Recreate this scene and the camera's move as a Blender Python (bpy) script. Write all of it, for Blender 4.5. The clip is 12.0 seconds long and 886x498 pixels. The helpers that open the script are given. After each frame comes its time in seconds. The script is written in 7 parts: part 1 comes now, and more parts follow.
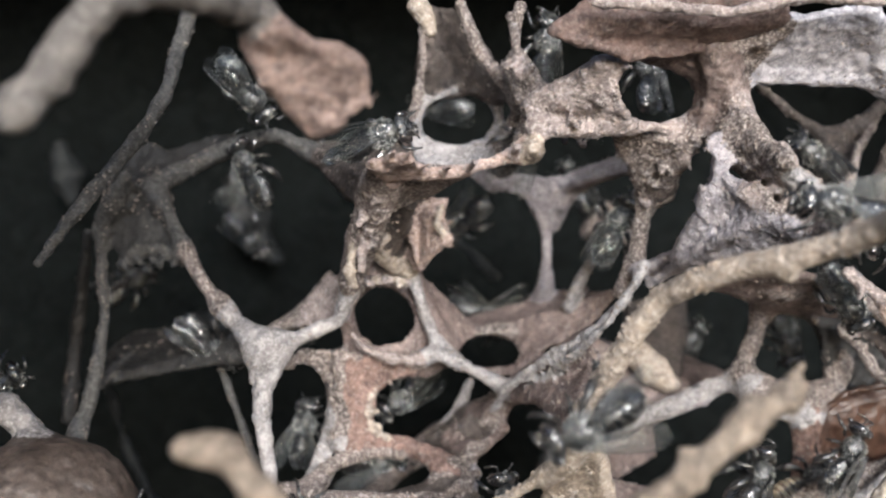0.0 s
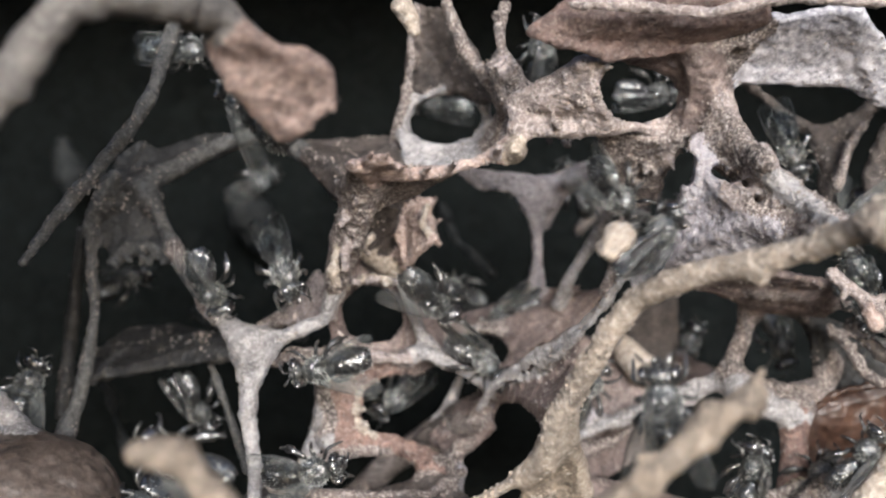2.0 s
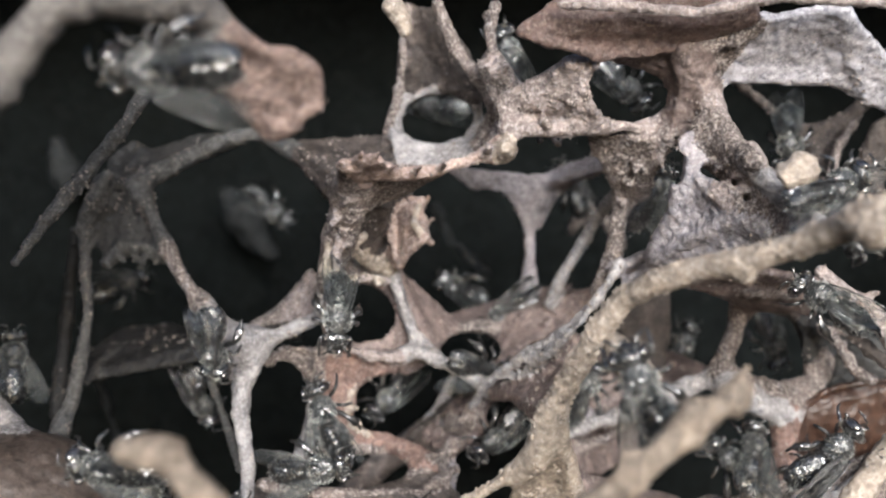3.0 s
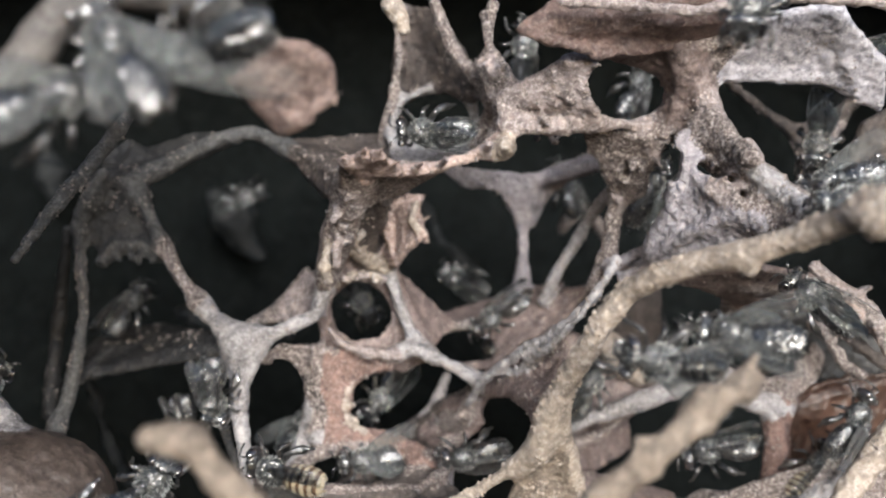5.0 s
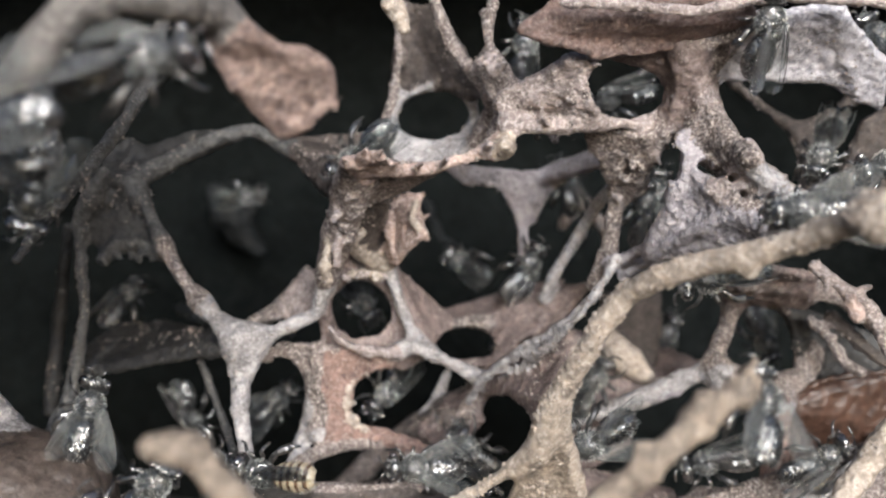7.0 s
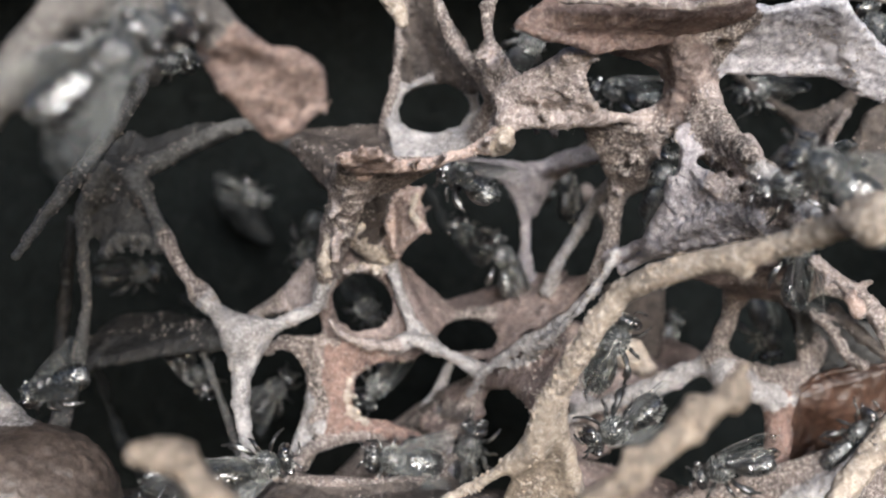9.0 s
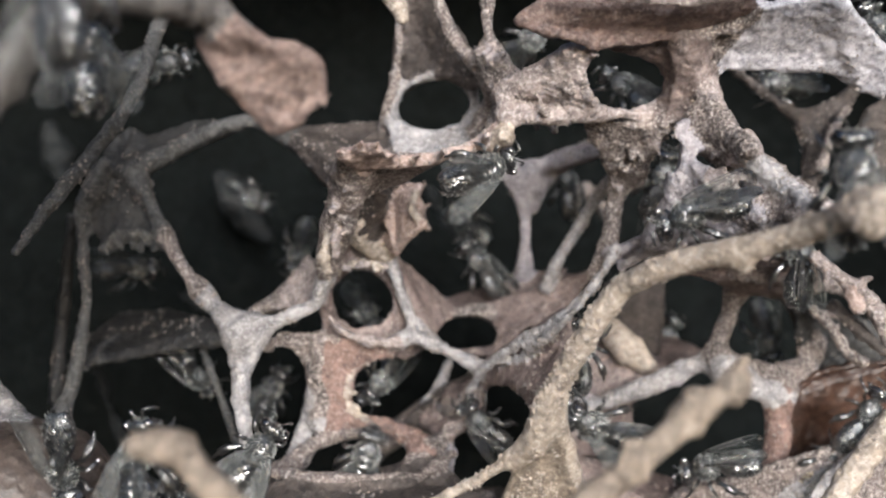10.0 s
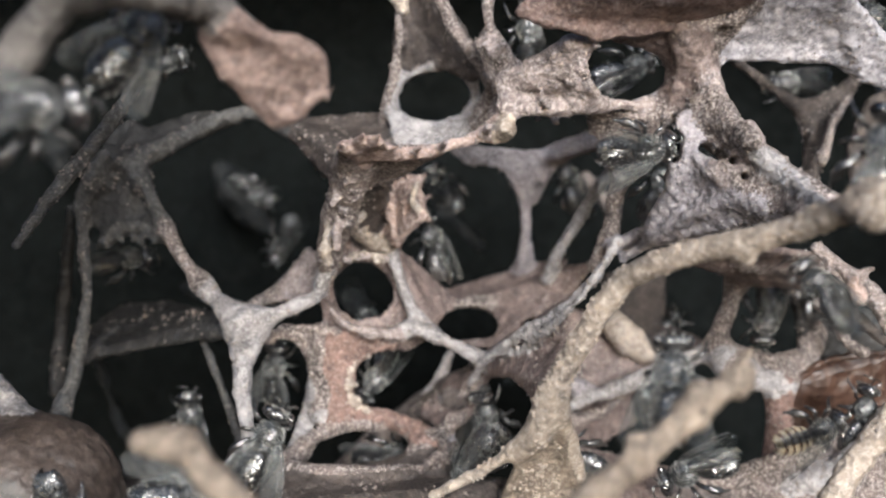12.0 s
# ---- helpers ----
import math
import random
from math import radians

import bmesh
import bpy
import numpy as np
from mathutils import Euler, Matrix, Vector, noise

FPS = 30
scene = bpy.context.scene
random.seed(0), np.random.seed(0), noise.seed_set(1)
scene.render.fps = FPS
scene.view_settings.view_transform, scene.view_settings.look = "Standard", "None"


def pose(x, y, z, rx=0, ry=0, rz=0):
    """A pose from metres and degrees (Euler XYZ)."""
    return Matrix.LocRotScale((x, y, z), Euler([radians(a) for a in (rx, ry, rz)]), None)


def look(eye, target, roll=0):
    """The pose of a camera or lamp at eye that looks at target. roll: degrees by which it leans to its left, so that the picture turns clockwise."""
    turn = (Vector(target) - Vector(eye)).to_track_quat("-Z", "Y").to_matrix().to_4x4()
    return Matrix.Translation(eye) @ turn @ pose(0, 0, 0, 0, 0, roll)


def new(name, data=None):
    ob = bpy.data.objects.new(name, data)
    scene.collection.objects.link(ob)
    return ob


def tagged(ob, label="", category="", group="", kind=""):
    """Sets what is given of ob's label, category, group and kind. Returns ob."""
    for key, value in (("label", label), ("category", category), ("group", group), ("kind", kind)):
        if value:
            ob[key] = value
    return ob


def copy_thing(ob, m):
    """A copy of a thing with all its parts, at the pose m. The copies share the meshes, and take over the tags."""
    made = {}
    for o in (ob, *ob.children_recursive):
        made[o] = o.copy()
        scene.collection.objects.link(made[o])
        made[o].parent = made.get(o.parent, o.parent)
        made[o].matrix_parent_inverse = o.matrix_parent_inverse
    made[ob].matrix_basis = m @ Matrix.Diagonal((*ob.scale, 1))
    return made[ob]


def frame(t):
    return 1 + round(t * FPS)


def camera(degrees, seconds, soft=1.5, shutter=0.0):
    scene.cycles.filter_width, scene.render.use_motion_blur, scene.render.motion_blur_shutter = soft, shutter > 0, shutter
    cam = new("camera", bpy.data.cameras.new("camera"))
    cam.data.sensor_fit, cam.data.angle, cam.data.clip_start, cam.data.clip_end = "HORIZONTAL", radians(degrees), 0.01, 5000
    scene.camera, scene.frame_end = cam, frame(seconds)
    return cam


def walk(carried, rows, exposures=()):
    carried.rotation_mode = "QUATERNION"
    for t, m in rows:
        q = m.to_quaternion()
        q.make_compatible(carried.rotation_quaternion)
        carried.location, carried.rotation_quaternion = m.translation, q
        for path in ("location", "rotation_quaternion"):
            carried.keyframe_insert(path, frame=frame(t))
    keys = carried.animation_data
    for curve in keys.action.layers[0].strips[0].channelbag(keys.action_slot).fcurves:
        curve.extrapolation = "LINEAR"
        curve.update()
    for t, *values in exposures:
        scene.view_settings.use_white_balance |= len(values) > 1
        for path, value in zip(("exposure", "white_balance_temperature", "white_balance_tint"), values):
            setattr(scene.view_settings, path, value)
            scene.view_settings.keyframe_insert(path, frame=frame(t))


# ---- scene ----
cam = camera(46, 12.0, soft=2.2, shutter=0.5)
cam.data.dof.use_dof = True
cam.data.dof.focus_distance = 0.061
cam.data.dof.aperture_fstop = 48.0
walk(cam, [
    (0, pose(-0.002266, -0.069067, -0.001405, 92.0951, -0.1938, -0.4665)),
    (0.5, pose(-0.001972, -0.069111, -0.001571, 92.2329, -0.2146, -0.4109)),
    (1, pose(-0.001496, -0.069107, -0.001156, 91.8836, -0.2829, -0.1951)),
    (1.5, pose(-0.001190, -0.069102, -0.000803, 91.5786, -0.2610, -0.1395)),
    (2, pose(-0.000079, -0.069253, -0.000889, 91.6271, -0.3449, 0.5274)),
    (2.5, pose(-0.000596, -0.069465, -0.000983, 91.6958, -0.2557, -0.1549)),
    (3, pose(0.000365, -0.069536, -0.000915, 91.5949, -0.2037, 0.4358)),
    (5, pose(-0.001192, -0.070000, -0.001536, 91.9394, -0.0525, -0.9632)),
    (5.5, pose(-0.001068, -0.069921, -0.001543, 91.9277, 0.0113, -0.8488)),
    (6, pose(-0.000679, -0.069955, -0.001907, 92.1955, -0.1373, -0.5452)),
    (6.5, pose(-0.000551, -0.069983, -0.000780, 91.2983, -0.0560, -0.4575)),
    (7, pose(-0.001215, -0.070068, -0.000881, 91.3318, 0.0180, -0.9635)),
    (9, pose(-0.000219, -0.070029, 0.000058, 90.2411, 0.0512, -0.1679)),
    (9.5, pose(0.000126, -0.069981, -0.000175, 90.3316, 0.0358, 0.1065)),
    (10, pose(-0.000221, -0.070027, -0.000304, 90.3383, 0.0506, -0.1754)),
    (10.5, pose(0.000000, -0.070000, 0.000000, 90.0000, 0.0000, 0.0000)),
    (11, pose(0.000429, -0.070014, 0.000188, 89.7230, 0.0245, 0.3357)),
    (11.5, pose(0.000709, -0.070042, 0.000752, 89.1722, 0.1000, 0.5513)),
    (12, pose(-0.000443, -0.069929, -0.000079, 89.7036, 0.2243, -0.2951)),
], exposures=[(0, 0.43, 5600, 8), (12.0, 0.43, 5600, 8)])

# ---------------------------------------------------------------- daylight that falls into the opened nest
world = bpy.data.worlds.new("world")
scene.world = world
world.use_nodes = True
wn = world.node_tree
sky = wn.nodes.new("ShaderNodeTexSky")
sky.sky_type, sky.sun_disc = "NISHITA", False
sky.air_density, sky.dust_density, sky.ozone_density = 0.7, 4.0, 0.3
SUN_UP, SUN_RIGHT = 13.0, 10.0
sky.sun_elevation, sky.sun_rotation = radians(SUN_UP), radians(180 - SUN_RIGHT)
wn.links.new(sky.outputs["Color"], wn.nodes["Background"].inputs["Color"])
wn.nodes["Background"].inputs["Strength"].default_value = 0.15
sun_data = bpy.data.lights.new("sun", "SUN")
sun_data.energy, sun_data.angle, sun_data.color = 3.5, radians(26), (1.0, 0.965, 0.93)
sun = new("sun", sun_data)
to_sun = Vector((math.sin(radians(SUN_RIGHT)) * math.cos(radians(SUN_UP)), -math.cos(radians(SUN_RIGHT)) * math.cos(radians(SUN_UP)), math.sin(radians(SUN_UP))))
sun.matrix_world = look(to_sun, (0, 0, 0))


# ---------------------------------------------------------------- materials
def surface(name, dark, mid, pale, rough=0.58, patch=0.25, grain=4.2, relief=0.95, gloss=0.45, pale_at=0.57, flecks=0.3):
    """A crusty material: dark and mid patches, pale grains, fine relief. patch and grain: features for each millimetre."""
    mat = bpy.data.materials.new(name)
    mat.use_nodes = True
    t = mat.node_tree
    bsdf = t.nodes["Principled BSDF"]

    def node(kind, **values):
        n = t.nodes.new(kind)
        for key, value in values.items():
            n.inputs[key].default_value = value
        return n

    at = node("ShaderNodeTexCoord")
    big = node("ShaderNodeTexNoise", Scale=patch * 1000, Detail=5.0, Roughness=0.65)
    fine = node("ShaderNodeTexNoise", Scale=grain * 1000, Detail=4.0, Roughness=0.7)
    cells = node("ShaderNodeTexVoronoi", Scale=grain * 1000)
    for n in (big, fine, cells):
        t.links.new(at.outputs["Object"], n.inputs["Vector"])
    ramp = t.nodes.new("ShaderNodeValToRGB")
    ramp.color_ramp.elements[0].position, ramp.color_ramp.elements[0].color = 0.34, (*dark, 1)
    ramp.color_ramp.elements[1].position, ramp.color_ramp.elements[1].color = 0.66, (*mid, 1)
    t.links.new(big.outputs["Fac"], ramp.inputs["Fac"])
    spread = t.nodes.new("ShaderNodeMapRange")
    spread.inputs["From Min"].default_value, spread.inputs["From Max"].default_value = pale_at - 0.1, pale_at + 0.1
    spread.inputs["To Max"].default_value = flecks * 2.2
    t.links.new(fine.outputs["Fac"], spread.inputs["Value"])
    mix = t.nodes.new("ShaderNodeMix")
    mix.data_type = "RGBA"
    mix.inputs["B"].default_value = (*pale, 1)
    t.links.new(spread.outputs["Result"], mix.inputs["Factor"])
    middling = node("ShaderNodeTexNoise", Scale=patch * 5200, Detail=3.0, Roughness=0.6, Distortion=0.6)
    t.links.new(at.outputs["Object"], middling.inputs["Vector"])
    tone = t.nodes.new("ShaderNodeMapRange")
    tone.inputs["From Min"].default_value, tone.inputs["From Max"].default_value = 0.3, 0.7
    tone.inputs["To Min"].default_value, tone.inputs["To Max"].default_value = 0.55, 1.42
    t.links.new(middling.outputs["Fac"], tone.inputs["Value"])
    mottled = t.nodes.new("ShaderNodeVectorMath")
    mottled.operation = "SCALE"
    t.links.new(ramp.outputs["Color"], mottled.inputs[0])
    t.links.new(tone.outputs["Result"], mottled.inputs["Scale"])
    t.links.new(mottled.outputs["Vector"], mix.inputs["A"])
    t.links.new(mix.outputs["Result"], bsdf.inputs["Base Color"])
    add = t.nodes.new("ShaderNodeMath")
    add.operation = "MULTIPLY_ADD"
    add.inputs[1].default_value = 0.35
    t.links.new(cells.outputs["Distance"], add.inputs[0])
    t.links.new(fine.outputs["Fac"], add.inputs[2])
    bump = t.nodes.new("ShaderNodeBump")
    bump.inputs["Strength"].default_value, bump.inputs["Distance"].default_value = relief, 0.0002
    t.links.new(add.outputs["Value"], bump.inputs["Height"])
    t.links.new(bump.outputs["Normal"], bsdf.inputs["Normal"])
    shine = t.nodes.new("ShaderNodeMapRange")
    shine.inputs["To Min"].default_value, shine.inputs["To Max"].default_value = rough + 0.12, rough - 0.15
    t.links.new(fine.outputs["Fac"], shine.inputs["Value"])
    t.links.new(shine.outputs["Result"], bsdf.inputs["Roughness"])
    bsdf.inputs["Specular IOR Level"].default_value = gloss
    return mat


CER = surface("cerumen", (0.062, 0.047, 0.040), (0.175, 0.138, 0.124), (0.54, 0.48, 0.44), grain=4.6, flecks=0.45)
GRY = surface("grey_cerumen", (0.175, 0.160, 0.157), (0.36, 0.338, 0.334), (0.60, 0.58, 0.572), flecks=0.28)
SIL = surface("silvery_cerumen", (0.22, 0.206, 0.222), (0.41, 0.39, 0.415), (0.66, 0.645, 0.665), patch=0.4, relief=0.3)
LIL = surface("lilac_cerumen", (0.18, 0.159, 0.168), (0.37, 0.337, 0.352), (0.58, 0.55, 0.552))
PNK = surface("pinkish_cerumen", (0.160, 0.127, 0.116), (0.330, 0.272, 0.254), (0.58, 0.515, 0.485), flecks=0.4)
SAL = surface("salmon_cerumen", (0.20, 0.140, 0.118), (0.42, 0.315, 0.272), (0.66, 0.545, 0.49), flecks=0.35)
FLK = surface("torn_flake_resin", (0.115, 0.078, 0.065), (0.235, 0.166, 0.139), (0.42, 0.33, 0.29), patch=0.5)
MEM = surface("brown_membrane", (0.075, 0.053, 0.047), (0.190, 0.144, 0.130), (0.44, 0.375, 0.34), flecks=0.2, relief=0.45)
DKR = surface("dark_red_flake", (0.075, 0.048, 0.040), (0.175, 0.117, 0.099), (0.38, 0.31, 0.275), flecks=0.2, rough=0.55)
RED = surface("red_brown_resin", (0.115, 0.070, 0.056), (0.265, 0.170, 0.140), (0.46, 0.36, 0.315), flecks=0.25, patch=0.45, rough=0.6)
# brown resin; also puts shade into the colour of recesses and back sheets
BRN = surface("dark_brown_shade_resin", (0.040, 0.032, 0.0275), (0.086, 0.069, 0.0605), (0.22, 0.187, 0.166), flecks=0.16)
BEI = surface("sandy_fibre", (0.195, 0.158, 0.126), (0.37, 0.312, 0.255), (0.62, 0.55, 0.475), grain=3.0, relief=0.6)
TWG = surface("weathered_twig", (0.135, 0.106, 0.081), (0.262, 0.213, 0.165), (0.42, 0.355, 0.288), grain=4.0)
TAN = surface("pale_tan_wax", (0.264, 0.214, 0.174), (0.439, 0.374, 0.309), (0.581, 0.523, 0.466), grain=4.0)
BAR = surface("grey_tan_resin", (0.08, 0.072, 0.066), (0.155, 0.141, 0.129), (0.30, 0.278, 0.256), grain=4.0)
POB = surface("brown_pot_resin", (0.042, 0.031, 0.025), (0.08, 0.062, 0.052), (0.20, 0.165, 0.14), rough=0.45, gloss=0.5, relief=0.3, flecks=0.1)
POT = surface("pot_resin", (0.032, 0.017, 0.0115), (0.066, 0.035, 0.0235), (0.15, 0.10, 0.074), rough=0.4, gloss=0.5, relief=0.25, flecks=0.1)
# near-black grey with the cavity's shade put into the colour
DEEP = surface("shade_toned_grey_cerumen", (0.005, 0.006, 0.006), (0.012, 0.014, 0.0146), (0.024, 0.0265, 0.028), patch=0.15, flecks=0.1)
GRIT = surface("resin_grit", (0.13, 0.105, 0.092), (0.30, 0.25, 0.222), (0.62, 0.56, 0.51), patch=1.5, grain=6.0)
# darker grey copy of the cerumen: shade put into the colour
SHADE_ASH = surface("shade_grey_cerumen", (0.045, 0.043, 0.040), (0.095, 0.091, 0.086), (0.24, 0.232, 0.222), flecks=0.25)
# darkest cerumen copy, for membranes whose shade is in the colour
SHADE_UMB = surface("shade_dark_umber_cerumen", (0.013, 0.0125, 0.0118), (0.038, 0.036, 0.034), (0.09, 0.085, 0.08), flecks=0.15, relief=0.4)
# near-black: the cavity's deep shade is put into the wood's colour
SHADE_WOOD = surface("shade_black_box_wood", (0.0023, 0.0031, 0.003), (0.0048, 0.006, 0.0058), (0.0095, 0.0105, 0.0105), patch=0.08, grain=1.0, rough=0.85, gloss=0.06)


def chitin(name, colour, rough, coat, wrinkle=0.55):
    mat = surface(name, colour, tuple(c * 1.8 + 0.003 for c in colour), (0.10, 0.10, 0.095), rough=rough, grain=3.5, relief=wrinkle, gloss=0.6, pale_at=0.7, flecks=0.1)
    bsdf = mat.node_tree.nodes["Principled BSDF"]
    bsdf.inputs["Coat Weight"].default_value, bsdf.inputs["Coat Roughness"].default_value = coat, 0.06
    bsdf.inputs["Coat IOR"].default_value = 2.2
    t = mat.node_tree
    at, dents, dent = t.nodes.new("ShaderNodeTexCoord"), t.nodes.new("ShaderNodeTexNoise"), t.nodes.new("ShaderNodeBump")
    dents.inputs["Scale"].default_value, dents.inputs["Detail"].default_value = 2300, 2.0
    dent.inputs["Strength"].default_value, dent.inputs["Distance"].default_value = wrinkle, 0.0006
    t.links.new(at.outputs["Object"], dents.inputs["Vector"])
    t.links.new(dents.outputs["Fac"], dent.inputs["Height"])
    t.links.new(dent.outputs["Normal"], bsdf.inputs["Coat Normal"])
    return mat


BLACK = chitin("black_chitin", (0.012, 0.012, 0.012), 0.30, 1.0)
FUZZ = chitin("downy_black_chitin", (0.018, 0.019, 0.018), 0.42, 0.8, 0.8)
LEG = chitin("dark_leg_chitin", (0.014, 0.013, 0.012), 0.36, 0.9)
AMBER = chitin("amber_chitin", (0.075, 0.040, 0.018), 0.3, 1.0)
CREAM = chitin("cream_chitin", (0.27, 0.23, 0.16), 0.35, 0.8)
EYE = chitin("compound_eye", (0.014, 0.012, 0.012), 0.2, 1.0, 0.15)
HAIR = surface("pale_hair", (0.40, 0.40, 0.38), (0.58, 0.58, 0.55), (0.7, 0.7, 0.67), rough=0.4, gloss=0.6)


def wing_film(name, sheen_amount):
    mat = bpy.data.materials.new(name)
    mat.use_nodes = True
    wt = mat.node_tree
    wt.nodes.remove(wt.nodes["Principled BSDF"])
    film, sheen_white, veil, shine_w, fres, blend, ripple, crease = (wt.nodes.new("ShaderNode" + k) for k in (
        "BsdfTransparent", "BsdfDiffuse", "MixShader", "BsdfGlossy", "Fresnel", "MixShader", "TexNoise", "Bump"))
    film.inputs["Color"].default_value = (0.965, 0.975, 0.97, 1)
    # white clouding in the film stands for the wing's silvery reflection
    sheen_white.inputs["Color"].default_value = (0.82, 0.83, 0.82, 1)
    flecks, cloud = wt.nodes.new("ShaderNodeTexNoise"), wt.nodes.new("ShaderNodeMapRange")
    flecks.inputs["Scale"].default_value, flecks.inputs["Detail"].default_value = 1700, 3.0
    cloud.inputs["From Min"].default_value, cloud.inputs["From Max"].default_value = 0.42, 0.66
    cloud.inputs["To Max"].default_value = sheen_amount
    wt.links.new(flecks.outputs["Fac"], cloud.inputs["Value"])
    wt.links.new(cloud.outputs["Result"], veil.inputs["Fac"])
    shine_w.inputs["Roughness"].default_value = 0.12
    fres.inputs["IOR"].default_value = 1.5
    ripple.inputs["Scale"].default_value = 1100
    crease.inputs["Strength"].default_value, crease.inputs["Distance"].default_value = 1.0, 0.0005
    for a, out, b, slot in ((ripple, "Fac", crease, "Height"), (crease, "Normal", shine_w, "Normal"), (film, "BSDF", veil, 1), (sheen_white, "BSDF", veil, 2),
                            (fres, "Fac", blend, "Fac"), (veil, "Shader", blend, 1), (shine_w, "BSDF", blend, 2)):
        wt.links.new(a.outputs[out], b.inputs[slot])
    wt.links.new(blend.outputs["Shader"], wt.nodes["Material Output"].inputs["Surface"])
    return mat


WING = wing_film("smoky_wing", 0.01)
# half-spread wings get more of the painted sheen
SHEEN_WING = wing_film("sheen_wing", 0.07)

# ---------------------------------------------------------------- the nest's growth: walls of cerumen drawn out into struts and sheets
def mm(v):
    return v * 0.001


class Growth:
    """Struts, plates and holes in millimetres, grown together into one body and cut into a mesh for each part."""

    def __init__(self, name, label, category, cell, rough=(0.09, 0.12, 0.07), kind=""):
        self.name, self.cell, self.rough = name, cell, rough
        self.items, self.holes = [], []
        self.root = tagged(new(name), label, category, kind=kind)

    def strut(self, part_name, mat, *points, k=1.2, label=""):
        self.items.append((part_name, mat, label, k, "strut", np.array(points, float)))

    def plate(self, part_name, mat, thick, *corners, k=0.9, label=""):
        c = np.array(corners, float)
        self.items.append((part_name, mat, label, k, "plate", (thick, [np.array((c[0], c[i], c[i + 1])) for i in range(1, len(c) - 1)])))

    def hole(self, x, y, z, rx, ry, rz, k=0.35):
        self.holes.append((np.array((x, y, z), float), np.array((rx, ry, rz), float), k))

    def build(self):
        boxes = []
        for *_, what, data in self.items:
            if what == "strut":
                p, r = data[:, :3], data[:, 3].max() + 2.6
            else:
                p, r = np.concatenate(data[1]), data[0] + 2.6
            boxes.append((p.min(0) - r, p.max(0) + r))
        lo = np.min([b[0] for b in boxes], 0) - 0.5
        n = np.ceil((np.max([b[1] for b in boxes], 0) + 0.5 - lo) / self.cell).astype(int) + 1
        axes = [(lo[i] + self.cell * np.arange(n[i])).astype(np.float32) for i in range(3)]
        d = np.full(n, 9.0, np.float32)
        best = np.full(n, 9.0, np.float32)
        owner = np.zeros(n, np.int16)
        wide = n + np.array((96, 0, 0))
        ragged = 0.16 * lumps(wide, 1.5 / self.cell)
        for number, ((_, _, _, k, what, data), (b0, b1)) in enumerate(zip(self.items, boxes)):
            i0 = np.maximum(((b0 - lo) / self.cell).astype(int), 0)
            i1 = np.minimum(np.ceil((b1 - lo) / self.cell).astype(int) + 1, n)
            whole = tuple(slice(i, j) for i, j in zip(i0, i1))
            own = np.full(i1 - i0, 9.0, np.float32)
            if what == "strut":
                pieces = [(np.minimum(p[:3], q[:3]), np.maximum(p[:3], q[:3]), max(p[3], q[3]), p, q) for p, q in zip(data[:-1], data[1:])]
            else:
                pieces = [(t.min(0), t.max(0), data[0], t, data[0]) for t in data[1]]
            for p0, p1, r, a, b in pieces:
                j0 = np.maximum(((p0 - r - 2.6 - lo) / self.cell).astype(int), i0)
                j1 = np.minimum(np.ceil((p1 + r + 2.6 - lo) / self.cell).astype(int) + 1, i1)
                s = tuple(slice(i, j) for i, j in zip(j0 - i0, j1 - i0))
                q = np.stack(np.meshgrid(*[ax[i:j] for ax, i, j in zip(axes, j0, j1)], indexing="ij"), -1)
                own[s] = np.minimum(own[s], cone(q, a, b) if what == "strut" else triangle(q, a) - b)
            old = d[whole]
            h = np.maximum(k - np.abs(old - own), 0) / k
            d[whole] = np.minimum(old, own) - h * h * k * 0.25
            shift = number * 11 % 96
            claim = own + ragged[(slice(i0[0] + shift, i1[0] + shift), *whole[1:])]
            closer = claim < best[whole]
            best[whole] = np.where(closer, claim, best[whole])
            owner[whole] = np.where(closer, number, owner[whole])
        for c, r, k in self.holes:
            i0 = np.maximum(((c - r - 1 - lo) / self.cell).astype(int), 0)
            i1 = np.minimum(np.ceil((c + r + 1 - lo) / self.cell).astype(int) + 1, n)
            if (i1 <= i0).any():
                continue
            s = tuple(slice(i, j) for i, j in zip(i0, i1))
            q = np.stack(np.meshgrid(*[ax[t] for ax, t in zip(axes, s)], indexing="ij"), -1) - c.astype(np.float32)
            m = np.sqrt((q / r.astype(np.float32)) ** 2 @ np.ones(3, np.float32))
            e = -(m - 1) * r.min()
            h = np.maximum(k - np.abs(d[s] - e), 0) / k
            d[s] = np.maximum(d[s], e) + h * h * k * 0.25
        for scale, amount in zip((1.5, 0.55, 0.3), self.rough):
            d += amount * lumps(n, scale / self.cell)
        meshes_from(self, d, owner, lo)
        return self.root


def cone(q, a, b):
    ab = (b - a)[:3].astype(np.float32)
    t = np.clip(((q - a[:3].astype(np.float32)) @ ab) / max(float(ab @ ab), 1e-9), 0, 1)
    w = q - a[:3].astype(np.float32) - t[..., None] * ab
    return np.sqrt((w * w).sum(-1)) - (a[3] + t * (b[3] - a[3])).astype(np.float32)


def triangle(q, tri):
    a, b, c = tri.astype(np.float32)
    normal = np.cross(b - a, c - a)
    normal /= max(float(np.linalg.norm(normal)), 1e-9)
    inside = np.ones(q.shape[:3], bool)
    edge = np.full(q.shape[:3], 1e9, np.float32)
    for u, v in ((a, b), (b, c), (c, a)):
        w, uv = q - u, v - u
        inside &= (w @ np.cross(normal, uv)) >= 0
        t = np.clip((w @ uv) / max(float(uv @ uv), 1e-9), 0, 1)
        w = w - t[..., None] * uv
        edge = np.minimum(edge, (w * w).sum(-1))
    return np.where(inside, np.abs((q - a) @ normal), np.sqrt(edge))


